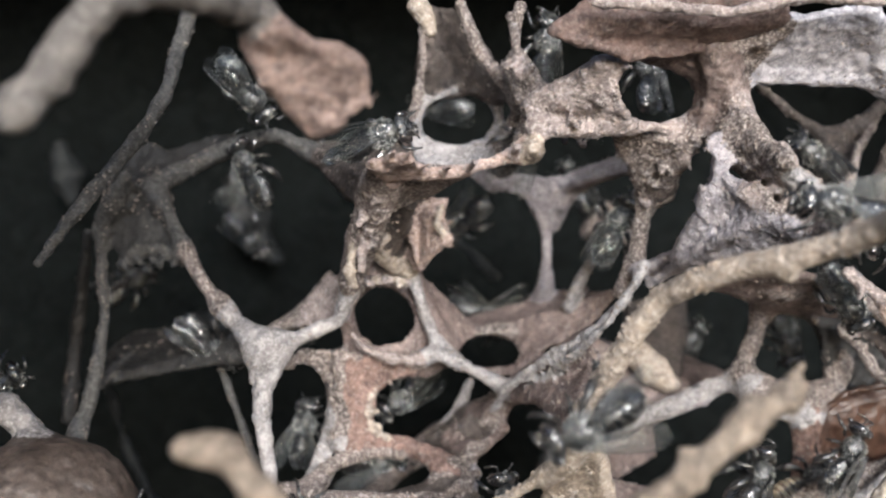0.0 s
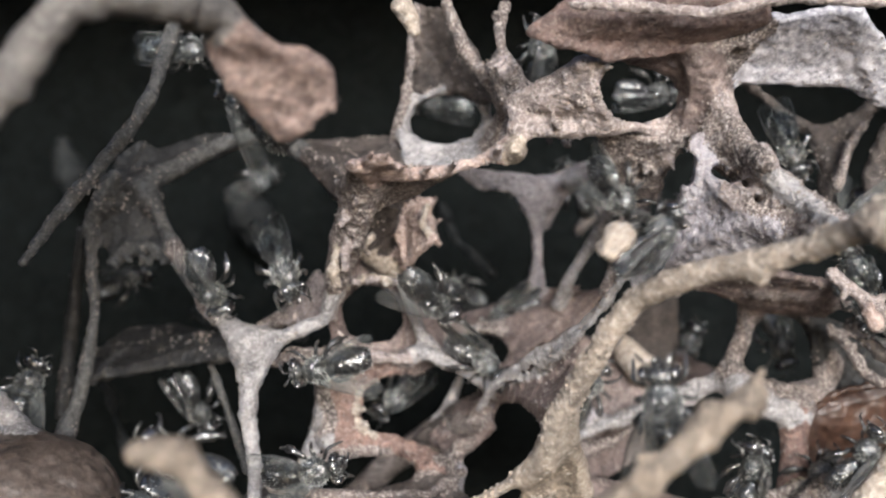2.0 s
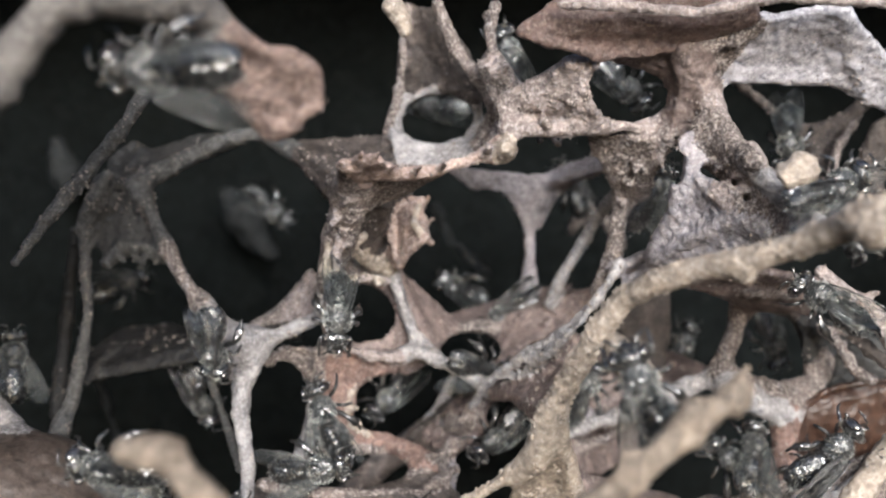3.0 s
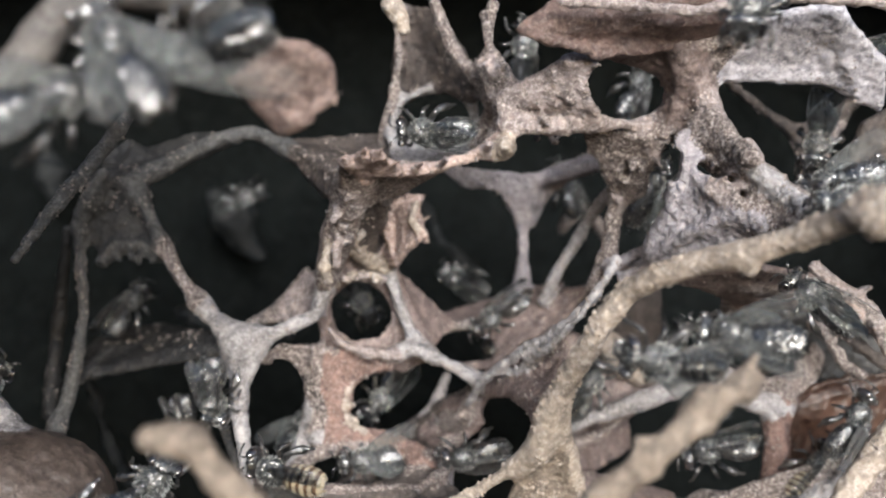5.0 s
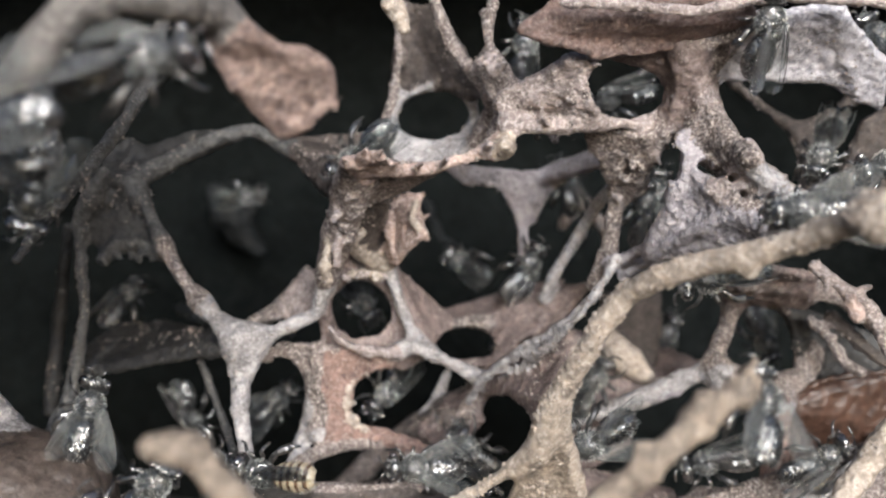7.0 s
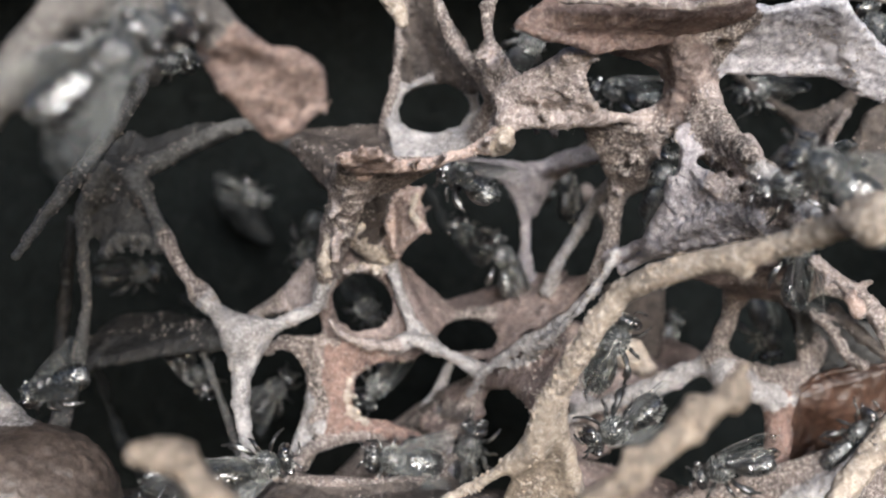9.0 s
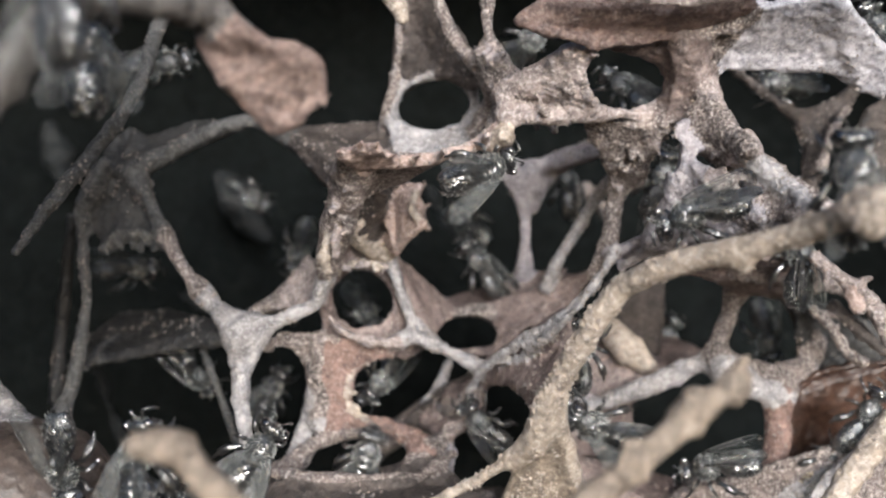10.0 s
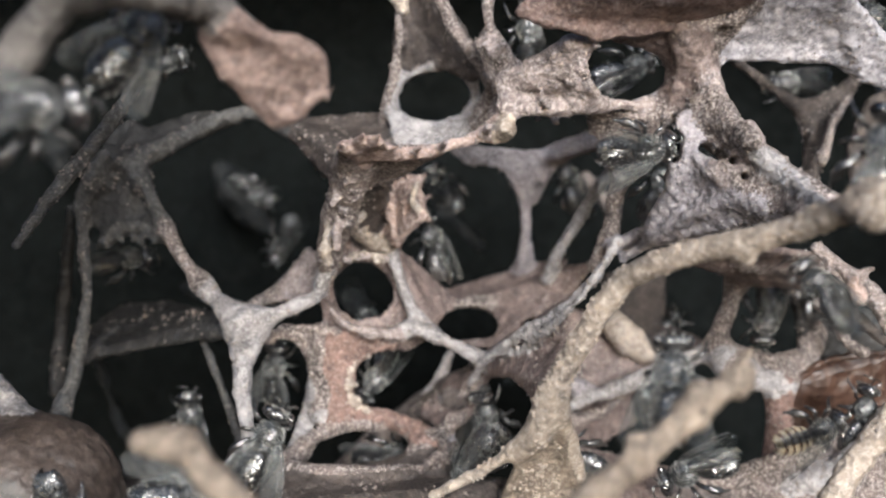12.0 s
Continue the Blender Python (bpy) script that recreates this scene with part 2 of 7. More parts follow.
def lumps(n, step):
    """Smooth random relief on a grid of n cells, with lumps of about that many cells."""
    f = np.random.uniform(-1, 1, [int(k / step) + 3 for k in n]).astype(np.float32)
    for axis in range(3):
        x = np.arange(n[axis]) / step
        i = x.astype(int)
        t = (x - i).astype(np.float32)
        t = t * t * (3 - 2 * t)
        shape = [1, 1, 1]
        shape[axis] = -1
        t = t.reshape(shape)
        f = np.take(f, i, axis) * (1 - t) + np.take(f, i + 1, axis) * t
    return f


def meshes_from(body, d, owner, lo):
    """Surface nets over the field d: one smooth mesh for each part of the body."""
    neg = d < 0
    count = np.zeros(np.array(d.shape) - 1, np.int8)
    corners = [(i, j, k) for i in (0, 1) for j in (0, 1) for k in (0, 1)]
    m = count.shape
    for i, j, k in corners:
        count += neg[i:i + m[0], j:j + m[1], k:k + m[2]]
    cells = np.argwhere((count > 0) & (count < 8))
    index = np.full(m, -1, np.int32)
    index[tuple(cells.T)] = np.arange(len(cells))
    value = {c: d[tuple((cells + c).T)] for c in corners}
    total, hits = np.zeros((len(cells), 3), np.float32), np.zeros(len(cells), np.float32)
    for c in corners:
        for axis in range(3):
            if c[axis]:
                continue
            e = list(c)
            e[axis] = 1
            v0, v1 = value[c], value[tuple(e)]
            cross = (v0 < 0) != (v1 < 0)
            t = np.where(cross, v0 / np.where(cross, v0 - v1, 1), 0)
            p = np.tile(np.array(c, np.float32), (len(cells), 1))
            p[:, axis] += t
            total += p * cross[:, None]
            hits += cross
    place = (cells + total / hits[:, None]) * body.cell + lo
    grad = np.zeros((len(cells), 3), np.float32)
    for c in corners:
        for axis in range(3):
            grad[:, axis] += value[c] * (1 if c[axis] else -1)
    grad /= np.maximum(np.linalg.norm(grad, axis=1), 1e-9)[:, None]
    body.surface = place, grad
    quads = []
    for axis in range(3):
        u, v = [a for a in range(3) if a != axis]
        s0, s1 = [slice(None)] * 3, [slice(None)] * 3
        s0[axis], s1[axis] = slice(None, -1), slice(1, None)
        a, b = neg[tuple(s0)], neg[tuple(s1)]
        for flip, change in ((False, a & ~b), (True, b & ~a)):
            e = np.argwhere(change)
            e = e[(e[:, u] > 0) & (e[:, v] > 0) & (e[:, u] < m[u]) & (e[:, v] < m[v])]
            loop = []
            for du, dv in ((0, 0), (1, 0), (1, 1), (0, 1)):
                f = e.copy()
                f[:, u] -= du
                f[:, v] -= dv
                loop.append(index[tuple(f.T)])
            loop = np.stack(loop, 1)
            quads.append(loop[:, ::-1] if flip ^ (axis == 1) else loop)
    quads = np.concatenate(quads)
    label = owner[tuple(cells.T)][quads[:, 0]]
    for number, (part_name, mat, text, *_) in enumerate(body.items):
        mine = quads[label == number]
        if len(mine) < 6:
            continue
        used, faces = np.unique(mine, return_inverse=True)
        mesh = bpy.data.meshes.new(part_name)
        mesh.from_pydata(place[used] * 0.001, [], faces.reshape(-1, 4).tolist())
        mesh.materials.append(mat)
        mesh.polygons.foreach_set("use_smooth", np.ones(len(mesh.polygons), bool))
        mesh.normals_split_custom_set_from_vertices(grad[used])
        ob = new(part_name, mesh)
        ob.parent = body.root
        if text:
            ob["label"] = text


def part(name, bm, mat, parent, label=""):
    mesh = bpy.data.meshes.new(name)
    bm.to_mesh(mesh)
    bm.free()
    mesh.materials.append(mat)
    mesh.polygons.foreach_set("use_smooth", np.ones(len(mesh.polygons), bool))
    ob = new(name, mesh)
    ob.parent = parent
    if label:
        ob["label"] = label
    return ob


def crumbs(body, name, count, mat, label, size=(0.09, 0.22)):
    """Many small resin crumbs stuck in clusters on the outward side of a body."""
    place, grad = body.surface
    rng = np.random.default_rng(5)
    order = rng.permutation(len(place))
    bead = bmesh.new()
    bmesh.ops.create_icosphere(bead, subdivisions=1, radius=1)
    bv = np.array([v.co[:] for v in bead.verts])
    bf = np.array([[v.index for v in f.verts] for f in bead.faces])
    bead.free()
    verts, faces, made = [], [], 0
    for i in order:
        p, n = place[i], grad[i]
        if n[1] > 0.2 or noise.noise(Vector(p) * 0.35) + 0.5 * noise.noise(Vector(p) * 1.1) < 0.16:
            continue
        r = rng.uniform(*size)
        v = bv * rng.uniform(0.6, 1.3, (len(bv), 1)) * r * rng.uniform(0.7, 1.3, 3) + p + n * r * 0.25
        verts.append(v)
        faces.append(bf + made * len(bv))
        made += 1
        if made == count:
            break
    mesh = bpy.data.meshes.new(name)
    mesh.from_pydata((np.concatenate(verts) * 0.001).tolist(), [], np.concatenate(faces).tolist())
    mesh.materials.append(mat)
    return tagged(new(name, mesh), label, "resin crumbs", kind="stuff")


# ---------------------------------------------------------------- the hollow that holds the nest
def board(name, x0, y0, z0, x1, y1, z1, label):
    bm = bmesh.new()
    bmesh.ops.create_cube(bm, size=1)
    for v in bm.verts:
        v.co = Vector((mm(x0 if v.co.x < 0 else x1), mm(y0 if v.co.y < 0 else y1), mm(z0 if v.co.z < 0 else z1)))
    bmesh.ops.subdivide_edges(bm, edges=bm.edges[:], cuts=12, use_grid_fill=True)
    for v in bm.verts:
        v.co += noise.noise_vector(v.co * 90) * mm(1.2)
    mesh = bpy.data.meshes.new(name)
    bm.to_mesh(mesh)
    bm.free()
    mesh.materials.append(SHADE_WOOD)
    return tagged(new(name, mesh), label, "wall", kind="structure")


# walls toned near-black so that the cavity reads as deep shade
board("wall_back", -75, 62, -50, 75, 68, 50, "back wall of the hollow, deep shade put into its near-black colour")
board("wall_left", -75, -12, -50, -69, 60, 50, "side wall closing the hollow, coloured shade-black")
board("wall_right", 69, -12, -50, 75, 60, 50, "side wall closing the hollow, coloured shade-black")
board("floor", -75, -12, -50, 75, 62, -44, "floor closing the hollow, coloured shade-black")
# two unseen boards, added only to throw shade on the nest's left side
board("wall_front_left", -46, -33, -3.0, -19.4, -30, 10.3, "unseen board added to shade the nest's left side")
board("wall_front", -46, -33, 10.6, -10, -30, 19, "unseen board added to shade the nest's upper left")
# roof added out of view to hold sun and sky off the cavity
board("ceiling", -75, -5, 40, 75, 62, 46, "unseen roof added to keep the hollow dim")


# ---------------------------------------------------------------- the nest
web = Growth("nest_scaffold", "branching grey-brown cerumen scaffold of pillars and torn sheets", "nest scaffold", 0.15, (0.07, 0.075, 0.075))
# the left-hand pillars and sheets carry their shade as ash and umber tones
web.strut("pillar", SHADE_ASH, (-19.39, 4, 19.27, 0.6), (-19.6, 3, 16.64, 0.55), (-19.84, 2, 14.85, 0.51), (-19.48, -2, 11.45, 0.44), (-20.15, -4, 8.79, 0.43), (-21.97, -6, 5.41, 0.45), (-24.01, -7, 2.42, 0.44), (-25.38, -8, -0.13, 0.27))
web.strut("pillar", SHADE_ASH, (-24.32, 5, 6.33, 0.45), (-26.29, 6, 2.92, 0.41), (-25.83, 5, -0.37, 0.41), (-25.54, 5, -3.21, 0.37), (-25.72, 4, -7.17, 0.48), (-26.16, 3, -10.24, 0.55), (-26.47, 2, -11.66, 0.78))
web.plate("sheet", SHADE_UMB, 0.2, (-25.47, 6, 6.42), (-22.89, 7, 6.71), (-21.48, 6, 4.57), (-20.53, 6, 0.66), (-22.38, 6, 1.36), (-24.44, 6, 0.86), (-26.5, 6, 2.51))
web.strut("pillar", SHADE_ASH, (-24.44, 6, 0.04, 0.33), (-23.41, 6, 1.07, 0.37), (-21.97, 6, 1.19, 0.37), (-20.33, 6, 0.45, 0.37))
web.plate("sheet", SHADE_UMB, 0.18, (-25.41, 9, 7.96), (-23.48, 9, 9.24), (-21.5, 8, 7.56), (-22.68, 7, 5.88), (-24.97, 7, 5.88))
# one pillar in three tones: its shaded top is put into the colour
web.strut("pillar", SHADE_ASH, (-22.59, 6, 5.8, 0.45), (-21.2, 5, 3.9, 0.45), (-19.79, 4, 1.24, 0.44))
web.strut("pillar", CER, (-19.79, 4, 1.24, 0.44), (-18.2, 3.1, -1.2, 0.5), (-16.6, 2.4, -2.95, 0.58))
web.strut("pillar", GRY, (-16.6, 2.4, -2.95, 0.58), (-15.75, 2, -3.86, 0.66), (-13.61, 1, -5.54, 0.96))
web.strut("pillar", SHADE_ASH, (-22.89, 7, 5.88, 0.5), (-20.59, 7, 7.13, 0.55), (-18.93, 7, 8.17, 0.5), (-16.01, 7, 9.38, 0.46), (-13.92, 7, 9.71, 0.5), (-11.84, 7, 8.71, 0.65), (-9.71, 6, 7.37, 0.74), (-7.98, 3, 5.18, 0.76))
web.strut("pillar", CER, (-5.96, -6, 5.41, 0.69), (-6.4, -4, 3.61, 0.79), (-7.14, -2, 1.51, 0.7), (-7.81, 0, -0.34, 0.61), (-8.03, 0, -1.25, 0.45))
web.strut("pillar", GRY, (-7.95, 2, 0.04, 0.62), (-8.11, 1, -2.27, 0.46), (-8.8, 1, -3.69, 0.46), (-10.92, 1, -4.65, 0.46), (-13.42, 1, -5.65, 0.92))
web.strut("pillar", CER, (-9.83, 6, -0.58, 0.33), (-11.01, 7, -2.46, 0.5), (-12.84, 8, -3.97, 0.59), (-13.74, 6, -4.4, 0.41))
web.plate("sheet", PNK, 0.2, (-9.1, 5, -0.77), (-12.84, 8, -3.97), (-10.86, 6, -4.07), (-8.97, 4, -3.17))
web.strut("pillar", GRY, (-13.42, 1, -5.65, 1), (-13.61, 1, -7.65, 0.77), (-13.53, 0, -9.82, 0.64), (-13.3, 0, -11.71, 0.49), (-13.04, 0, -13.61, 0.45), (-12.81, -2, -16.9, 0.52))
web.plate("sheet", GRY, 0.25, (-14.95, 1, -4.57), (-12.07, 1, -5.15), (-13.61, 1, -8.42))
web.strut("pillar", SHADE_ASH, (-18.35, 9, -6.8, 0.22), (-17.07, 9, -10.22, 0.26), (-16.05, 8, -12.42, 0.26), (-14.19, 3, -14.19, 0.3))
web.plate("sheet", BRN, 0.25, (-3, 7, 18.8), (-0.56, 4, 18.07), (3.35, 2, 11.34), (-0.16, 6, 12.8), (-3.76, 8, 11.87), (-3.34, 8, 15.25))
web.strut("pillar", CER, (-0.61, 0, 17.47, 0.42), (0.61, 0, 14.44, 0.42), (2.05, 0, 12.54, 0.45), (3.59, -1, 10.68, 0.67))
web.strut("pillar", CER, (-3.13, 6, 18.56, 0.33), (-3.21, 6, 14.85, 0.29), (-3.58, 6, 11.97, 0.37), (-4.11, 6, 9.3, 0.45))
web.strut("chamber_rim", GRY, (-0.78, 6, 12.67, 0.25), (-2.84, 6, 11.97, 0.29), (-3.62, 6, 10.12, 0.37), (-3.13, 6, 8.44, 0.62), (-0.97, 5, 7.67, 0.69), (1.26, 5, 8.49, 0.53), (2.4, 5, 10.19, 0.41), (2.04, 4, 11.66, 0.32), (0.65, 5, 12.39, 0.24))
web.plate("chamber_rim", GRY, 0.3, (-3.82, 5, 9.18), (-2.85, 3, 6.84), (0.62, 2, 6.74), (2.81, 3, 8.66), (0.65, 5, 7.92), (-2.6, 5, 7.92))
web.strut("nub", BEI, (-3.36, -4, 16.29, 0.64), (-2.79, -4, 15.33, 0.57), (-2.57, -4, 14.76, 0.43))
web.strut("pillar", CER, (3.45, 0, 10.46, 0.61), (3.23, 1, 9.46, 0.77), (2.57, 2, 8.42, 0.7))
web.strut("ledge", SAL, (-5.78, -11, 5.33, 0.22), (-4.35, -10, 5.43, 0.26), (-2.82, -8, 5.14, 0.27), (-0.82, -7, 5.46, 0.27), (1.59, -6, 6.31, 0.31), (3.78, -6, 7, 0.42))
web.strut("frill", SAL, (-1.81, -8, 5.27, 0.2), (-1.36, -10, 5.49, 0.13), k=0.4)
web.strut("frill", PNK, (-0.31, -7, 5.63, 0.2), (0.07, -9, 5.85, 0.13), k=0.4)
web.strut("frill", PNK, (2.29, -6, 6.62, 0.24), (2.62, -8, 6.81, 0.13), k=0.4)
web.strut("nub", BEI, (3.53, -6, 6.76, 0.49), (3.72, -7, 6.79, 0.48))
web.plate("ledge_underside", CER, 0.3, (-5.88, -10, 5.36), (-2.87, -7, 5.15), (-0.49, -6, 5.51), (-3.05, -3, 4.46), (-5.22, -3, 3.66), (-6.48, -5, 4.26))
web.plate("sheet", SAL, 0.18, (-5.69, -11, 5.4), (-4.52, -12, 5.75), (-3.64, -12, 5.56), (-3.04, -9, 5.25), (-4.83, -8, 5))
web.strut("frill", SAL, (-4.84, -12, 5.62, 0.19), (-4.44, -13, 5.89, 0.12), k=0.4)
web.strut("frill", SAL, (-4.05, -12, 5.62, 0.19), (-3.58, -13, 5.83, 0.12), k=0.4)
web.strut("frill", SAL, (-3.22, -10, 5.3, 0.19), (-2.62, -11, 5.46, 0.13), k=0.4)
web.strut("frill", SAL, (-5.49, -11, 5.27, 0.19), (-5.78, -12, 5.5, 0.13), k=0.4)
web.strut("pillar", CER, (-5.32, -7, 4.81, 0.82), (-5.84, -5, 3.2, 0.84), (-6.66, -2, 1.51, 0.77), (-7.43, 0, -0.34, 0.57))
# pillar in the recess, its shade given by the darker brown
web.strut("pillar", BRN, (-3.89, -1, 3.96, 0.45), (-5.1, 3, 2.41, 0.55), (-5.85, 5, 0.45, 0.65))
web.strut("pillar", PNK, (-7.92, 1, -1.11, 0.42), (-7.95, 2, -3.47, 0.43), (-7.27, 3, -5.3, 0.43), (-5.37, 4, -6.45, 0.4), (-3.41, 5, -6.62, 0.37))
web.strut("pillar", GRY, (-5.93, 6, 0.86, 0.58), (-3.87, 6, -0.58, 0.49), (-3.13, 6, -2.84, 0.41), (-2.3, 6, -4.9, 0.45), (-0.58, 6, -6.75, 0.49))
web.plate("membrane", MEM, 0.26, (-7.97, 4, 0.04), (-5.93, 6, 0.86), (-3.55, 8, -0.17), (-2.52, 9, -3.38), (-0.6, 9, -6.8), (-3.97, 8, -8.4), (-7.98, 6, -6.71), (-8.89, 4, -3.17))
web.plate("membrane", MEM, 0.24, (-4.02, 9, -0.17), (-1.73, 12, -2.62), (0.49, 13, -4.22), (0.71, 12, -5.95), (-0.6, 9, -7.01), (-2.95, 9, -4.23))
web.plate("membrane", MEM, 0.24, (0.74, 15, -5.48), (3.96, 15, -4.79), (7.09, 14, -4.28), (9.03, 13, -2.2), (11.16, 9, -1.75), (8.06, 10, -5.59), (4.53, 9, -7.87), (1.58, 11, -7.85))
web.strut("frill", BEI, (-5.69, 3, 1.62, 0.47), (-6.28, 3, 0.83, 0.4), (-5.04, 5, 0.04, 0.49), (-3.87, 6, -0.37, 0.41), k=0.4)
# recess wall beside the column, darkened by colour in place of shade
web.plate("membrane", BRN, 0.22, (-4.97, -4, 5.04), (-2.69, 2, 5.3), (-2.13, 12, 4.04), (-3.64, 10, 0.69), (-5.64, 5, 0.45), (-6.29, 0, 2.31))
web.plate("frill", SAL, 0.22, (-2.08, 8.5, 4.08), (-3.19, 7.5, 3.31), (-4.2, 7.5, 2.22), (-3.79, 4.5, 0.44), (-3.15, 6.5, 0.87), (-1.53, 8.5, 2.34))
web.strut("frill", SAL, (-2.17, 8.5, 3.95, 0.26), (-1.53, 8.5, 4.72, 0.17), (-1.36, 8.5, 5.06, 0.13), k=0.4)
web.strut("frill", SAL, (-1.79, 8.5, 3.1, 0.26), (-0.95, 9.5, 3.57, 0.17), (-0.6, 9.5, 3.49, 0.13), k=0.4)
web.strut("frill", SAL, (-1.96, 8.5, 2.25, 0.26), (-1.12, 9.5, 1.76, 0.17), k=0.4)
web.strut("frill", SAL, (-3.31, 7.5, 3.19, 0.25), (-3.86, 7.5, 3.73, 0.17), k=0.4)
web.strut("frill", SAL, (-3.94, 7.5, 2.35, 0.25), (-4.47, 6.5, 2.53, 0.17), k=0.4)
web.strut("frill", SAL, (-2.08, 8.5, 3.87, 0.38), (-1.7, 8.5, 2.76, 0.38), (-2.77, 7.5, 1.89, 0.42), (-3.39, 4.5, 0.04, 0.4), k=0.4)
web.plate("sheet", RED, 0.26, (-7.97, 4, -6.37), (-5.85, 5, -6.46), (-3.87, 6, -7.86), (-5.85, 5, -8.49), (-6.66, 5, -10.11), (-7.07, 5, -11.94), (-8.08, 5, -12.22), (-8.28, 5, -8.89))
web.plate("sheet", CER, 0.26, (-9.13, 4, -6.05), (-7.77, 4, -6.29), (-7.96, 5, -8.89), (-8.08, 5, -12.22), (-8.69, 5, -12.34), (-9.26, 5, -8.49))
web.plate("sheet", CER, 0.24, (-12.98, 4, -6.69), (-11.38, 4, -5.97), (-8.69, 5, -6.05), (-9.01, 6, -9.01), (-10.45, 6, -8.19))
web.strut("pillar", GRY, (-10.25, 6, -7.37, 0.49), (-9.42, 6, -9.83, 0.53), (-9.83, 6, -11.89, 0.49), (-10.64, 5, -14.58, 0.49), (-11.18, 4, -16.79, 0.56))
web.strut("pillar", GRY, (-9.22, 6, -9.01, 0.82), (-8.69, 5, -12.14, 0.57))
web.strut("pillar", RED, (-8.49, 5, -12.22, 0.41), (-6.66, 5, -11.94, 0.41), (-4.22, 5, -12.39, 0.41), (-2.08, 4, -13.18, 0.52), (-1.42, 3, -14.19, 0.63))
web.strut("pillar", GRY, (-3.87, 6, -6.62, 0.41), (-1.99, 5, -6.13, 0.45), (0.45, 5, -7.19, 0.49), (2.88, 5, -8.49, 0.53), (4.85, 4, -9.38, 0.72))
web.strut("pillar", CER, (2.92, 6, -8.81, 0.49), (1.69, 6, -10.86, 0.45), (0.24, 5, -13.16, 0.49), (-1.34, 3, -14.51, 0.63), (-2.49, 2, -15.94, 0.86))
web.plate("sheet", BRN, 0.22, (-2.99, 10, -13.04), (0.72, 13, -11.19), (2.21, 10, -9.57), (0.25, 8, -13.26))
web.strut("pillar", GRY, (0.49, 12, -8.83, 0.4), (-0.84, 12, -11.5, 0.44), (-1.93, 11, -12.89, 0.44))
web.strut("pillar", GRY, (1.58, 11, -10.48, 0.31), (0.26, 11, -11.36, 0.39), (-0.82, 10, -12.73, 0.39))
web.plate("mat", BRN, 0.4, (-14.55, 0, -17.4), (-13.8, 2, -15.94), (-10.43, 3, -15.77), (-5.77, 4, -16.19), (-1.74, 3, -14.98), (0.61, 0, -15.5), (1.69, -2, -16.9))
web.strut("pillar", CER, (-12.41, 3, -15.37, 0.55), (-10.58, 4, -15.18, 0.56), (-9.7, 5, -14.58, 0.37))
web.plate("sheet", LIL, 0.22, (0.27, 12, 7.68), (7.91, 13, 7.06), (7.46, 14, 3.46), (5.82, 14, 3.46), (4.55, 14, 5.68), (2.07, 13, 6.47))
web.plate("sheet", LIL, 0.22, (6.87, 14, 6.19), (9.03, 13, 7.59), (11.95, 10, 8.45), (13, 6, 8.15), (13, 6, 7.53), (9.71, 13, 6.7), (7.55, 14, 4.5))
web.strut("pillar", LIL, (6.41, 14, 5.96, 0.73), (6.55, 14, 3.23, 0.5), (6.64, 14, 0.96, 0.45), (6.72, 15, -1.33, 0.74), (6.64, 17, -2.78, 1.13))
web.strut("pillar", LIL, (7.55, 14, 5.5, 0.55), (9.14, 14, 7.41, 0.5), (12.1, 11, 8.03, 0.44), (12.83, 5, 7.43, 0.41))
web.plate("sheet", MEM, 0.25, (0.29, 19, -4.19), (3.22, 20, -3.61), (6.48, 18, -2.33), (9.94, 15, -1.56), (7.91, 13, -3.77), (5.21, 13, -4.99), (1.17, 13, -5.44))
web.strut("pillar", CER, (0.27, 12, -5.95, 0.44), (2.07, 13, -4.67, 0.49), (4.76, 13, -4.99, 0.49), (6.48, 12, -4.4, 0.44))
web.plate("sheet", CER, 0.22, (-2.07, 8, -6.29), (-1.73, 12, -4.4), (0.72, 13, -5.35), (0.27, 12, -6.39), (1.99, 10, -7.41))
web.plate("sheet", MEM, 0.2, (2.89, 11, -6.97), (5.15, 12, -5.51), (7.91, 13, -3.33), (9.15, 12, -2.62), (7.19, 10, -5.15), (4.96, 9, -7.44))
web.strut("pillar", GRY, (12.22, 5, 5.32, 0.41), (11.52, 6, 4.36, 0.45), (10.39, 8, 2.15, 0.51), (8.81, 9, -0.6, 0.43), (7.84, 10, -2.77, 0.35))
web.strut("pillar", GRY, (1.84, 4, -9.98, 0.32), (2.69, 2, -8.23, 0.35), (5.08, -1, -5.94, 0.3), (7.47, -3, -4.32, 0.25), (9.68, -4, -2.11, 0.29), (11.27, -2, 0.04, 0.33))
web.strut("pillar", GRY, (4.52, 2, -8.15, 0.23), (6.57, -3, -5.77, 0.22), (8.31, -5, -3.66, 0.21), (10.24, -5, -1.02, 0.25))
web.strut("pillar", PNK, (3.38, -5, 9.71, 0.42), (5.32, -7, 9.86, 0.27), (6.98, -8, 10.64, 0.23), (8.12, -9, 11.46, 0.23), (8.52, -9, 11.76, 0.17))
web.plate("sheet", PNK, 0.22, (3.33, -6, 10.01), (5.15, -7, 9.93), (6.51, -8, 10.44), (7.4, -9, 11.72), (8.65, -9, 11.59), (8.19, -8.5, 10.19), (8.79, -8, 9.03), (9.56, -6, 8.21), (4.02, -6, 8.14))
web.strut("frill", PNK, (6.75, -8, 10.71, 0.2), (6.21, -9, 11, 0.13), k=0.4)
web.strut("frill", PNK, (7.3, -9, 11.26, 0.2), (6.76, -10, 11.53, 0.13), k=0.4)
web.strut("frill", PNK, (8.45, -9, 11.26, 0.2), (8.84, -10, 11.21, 0.1), k=0.4)
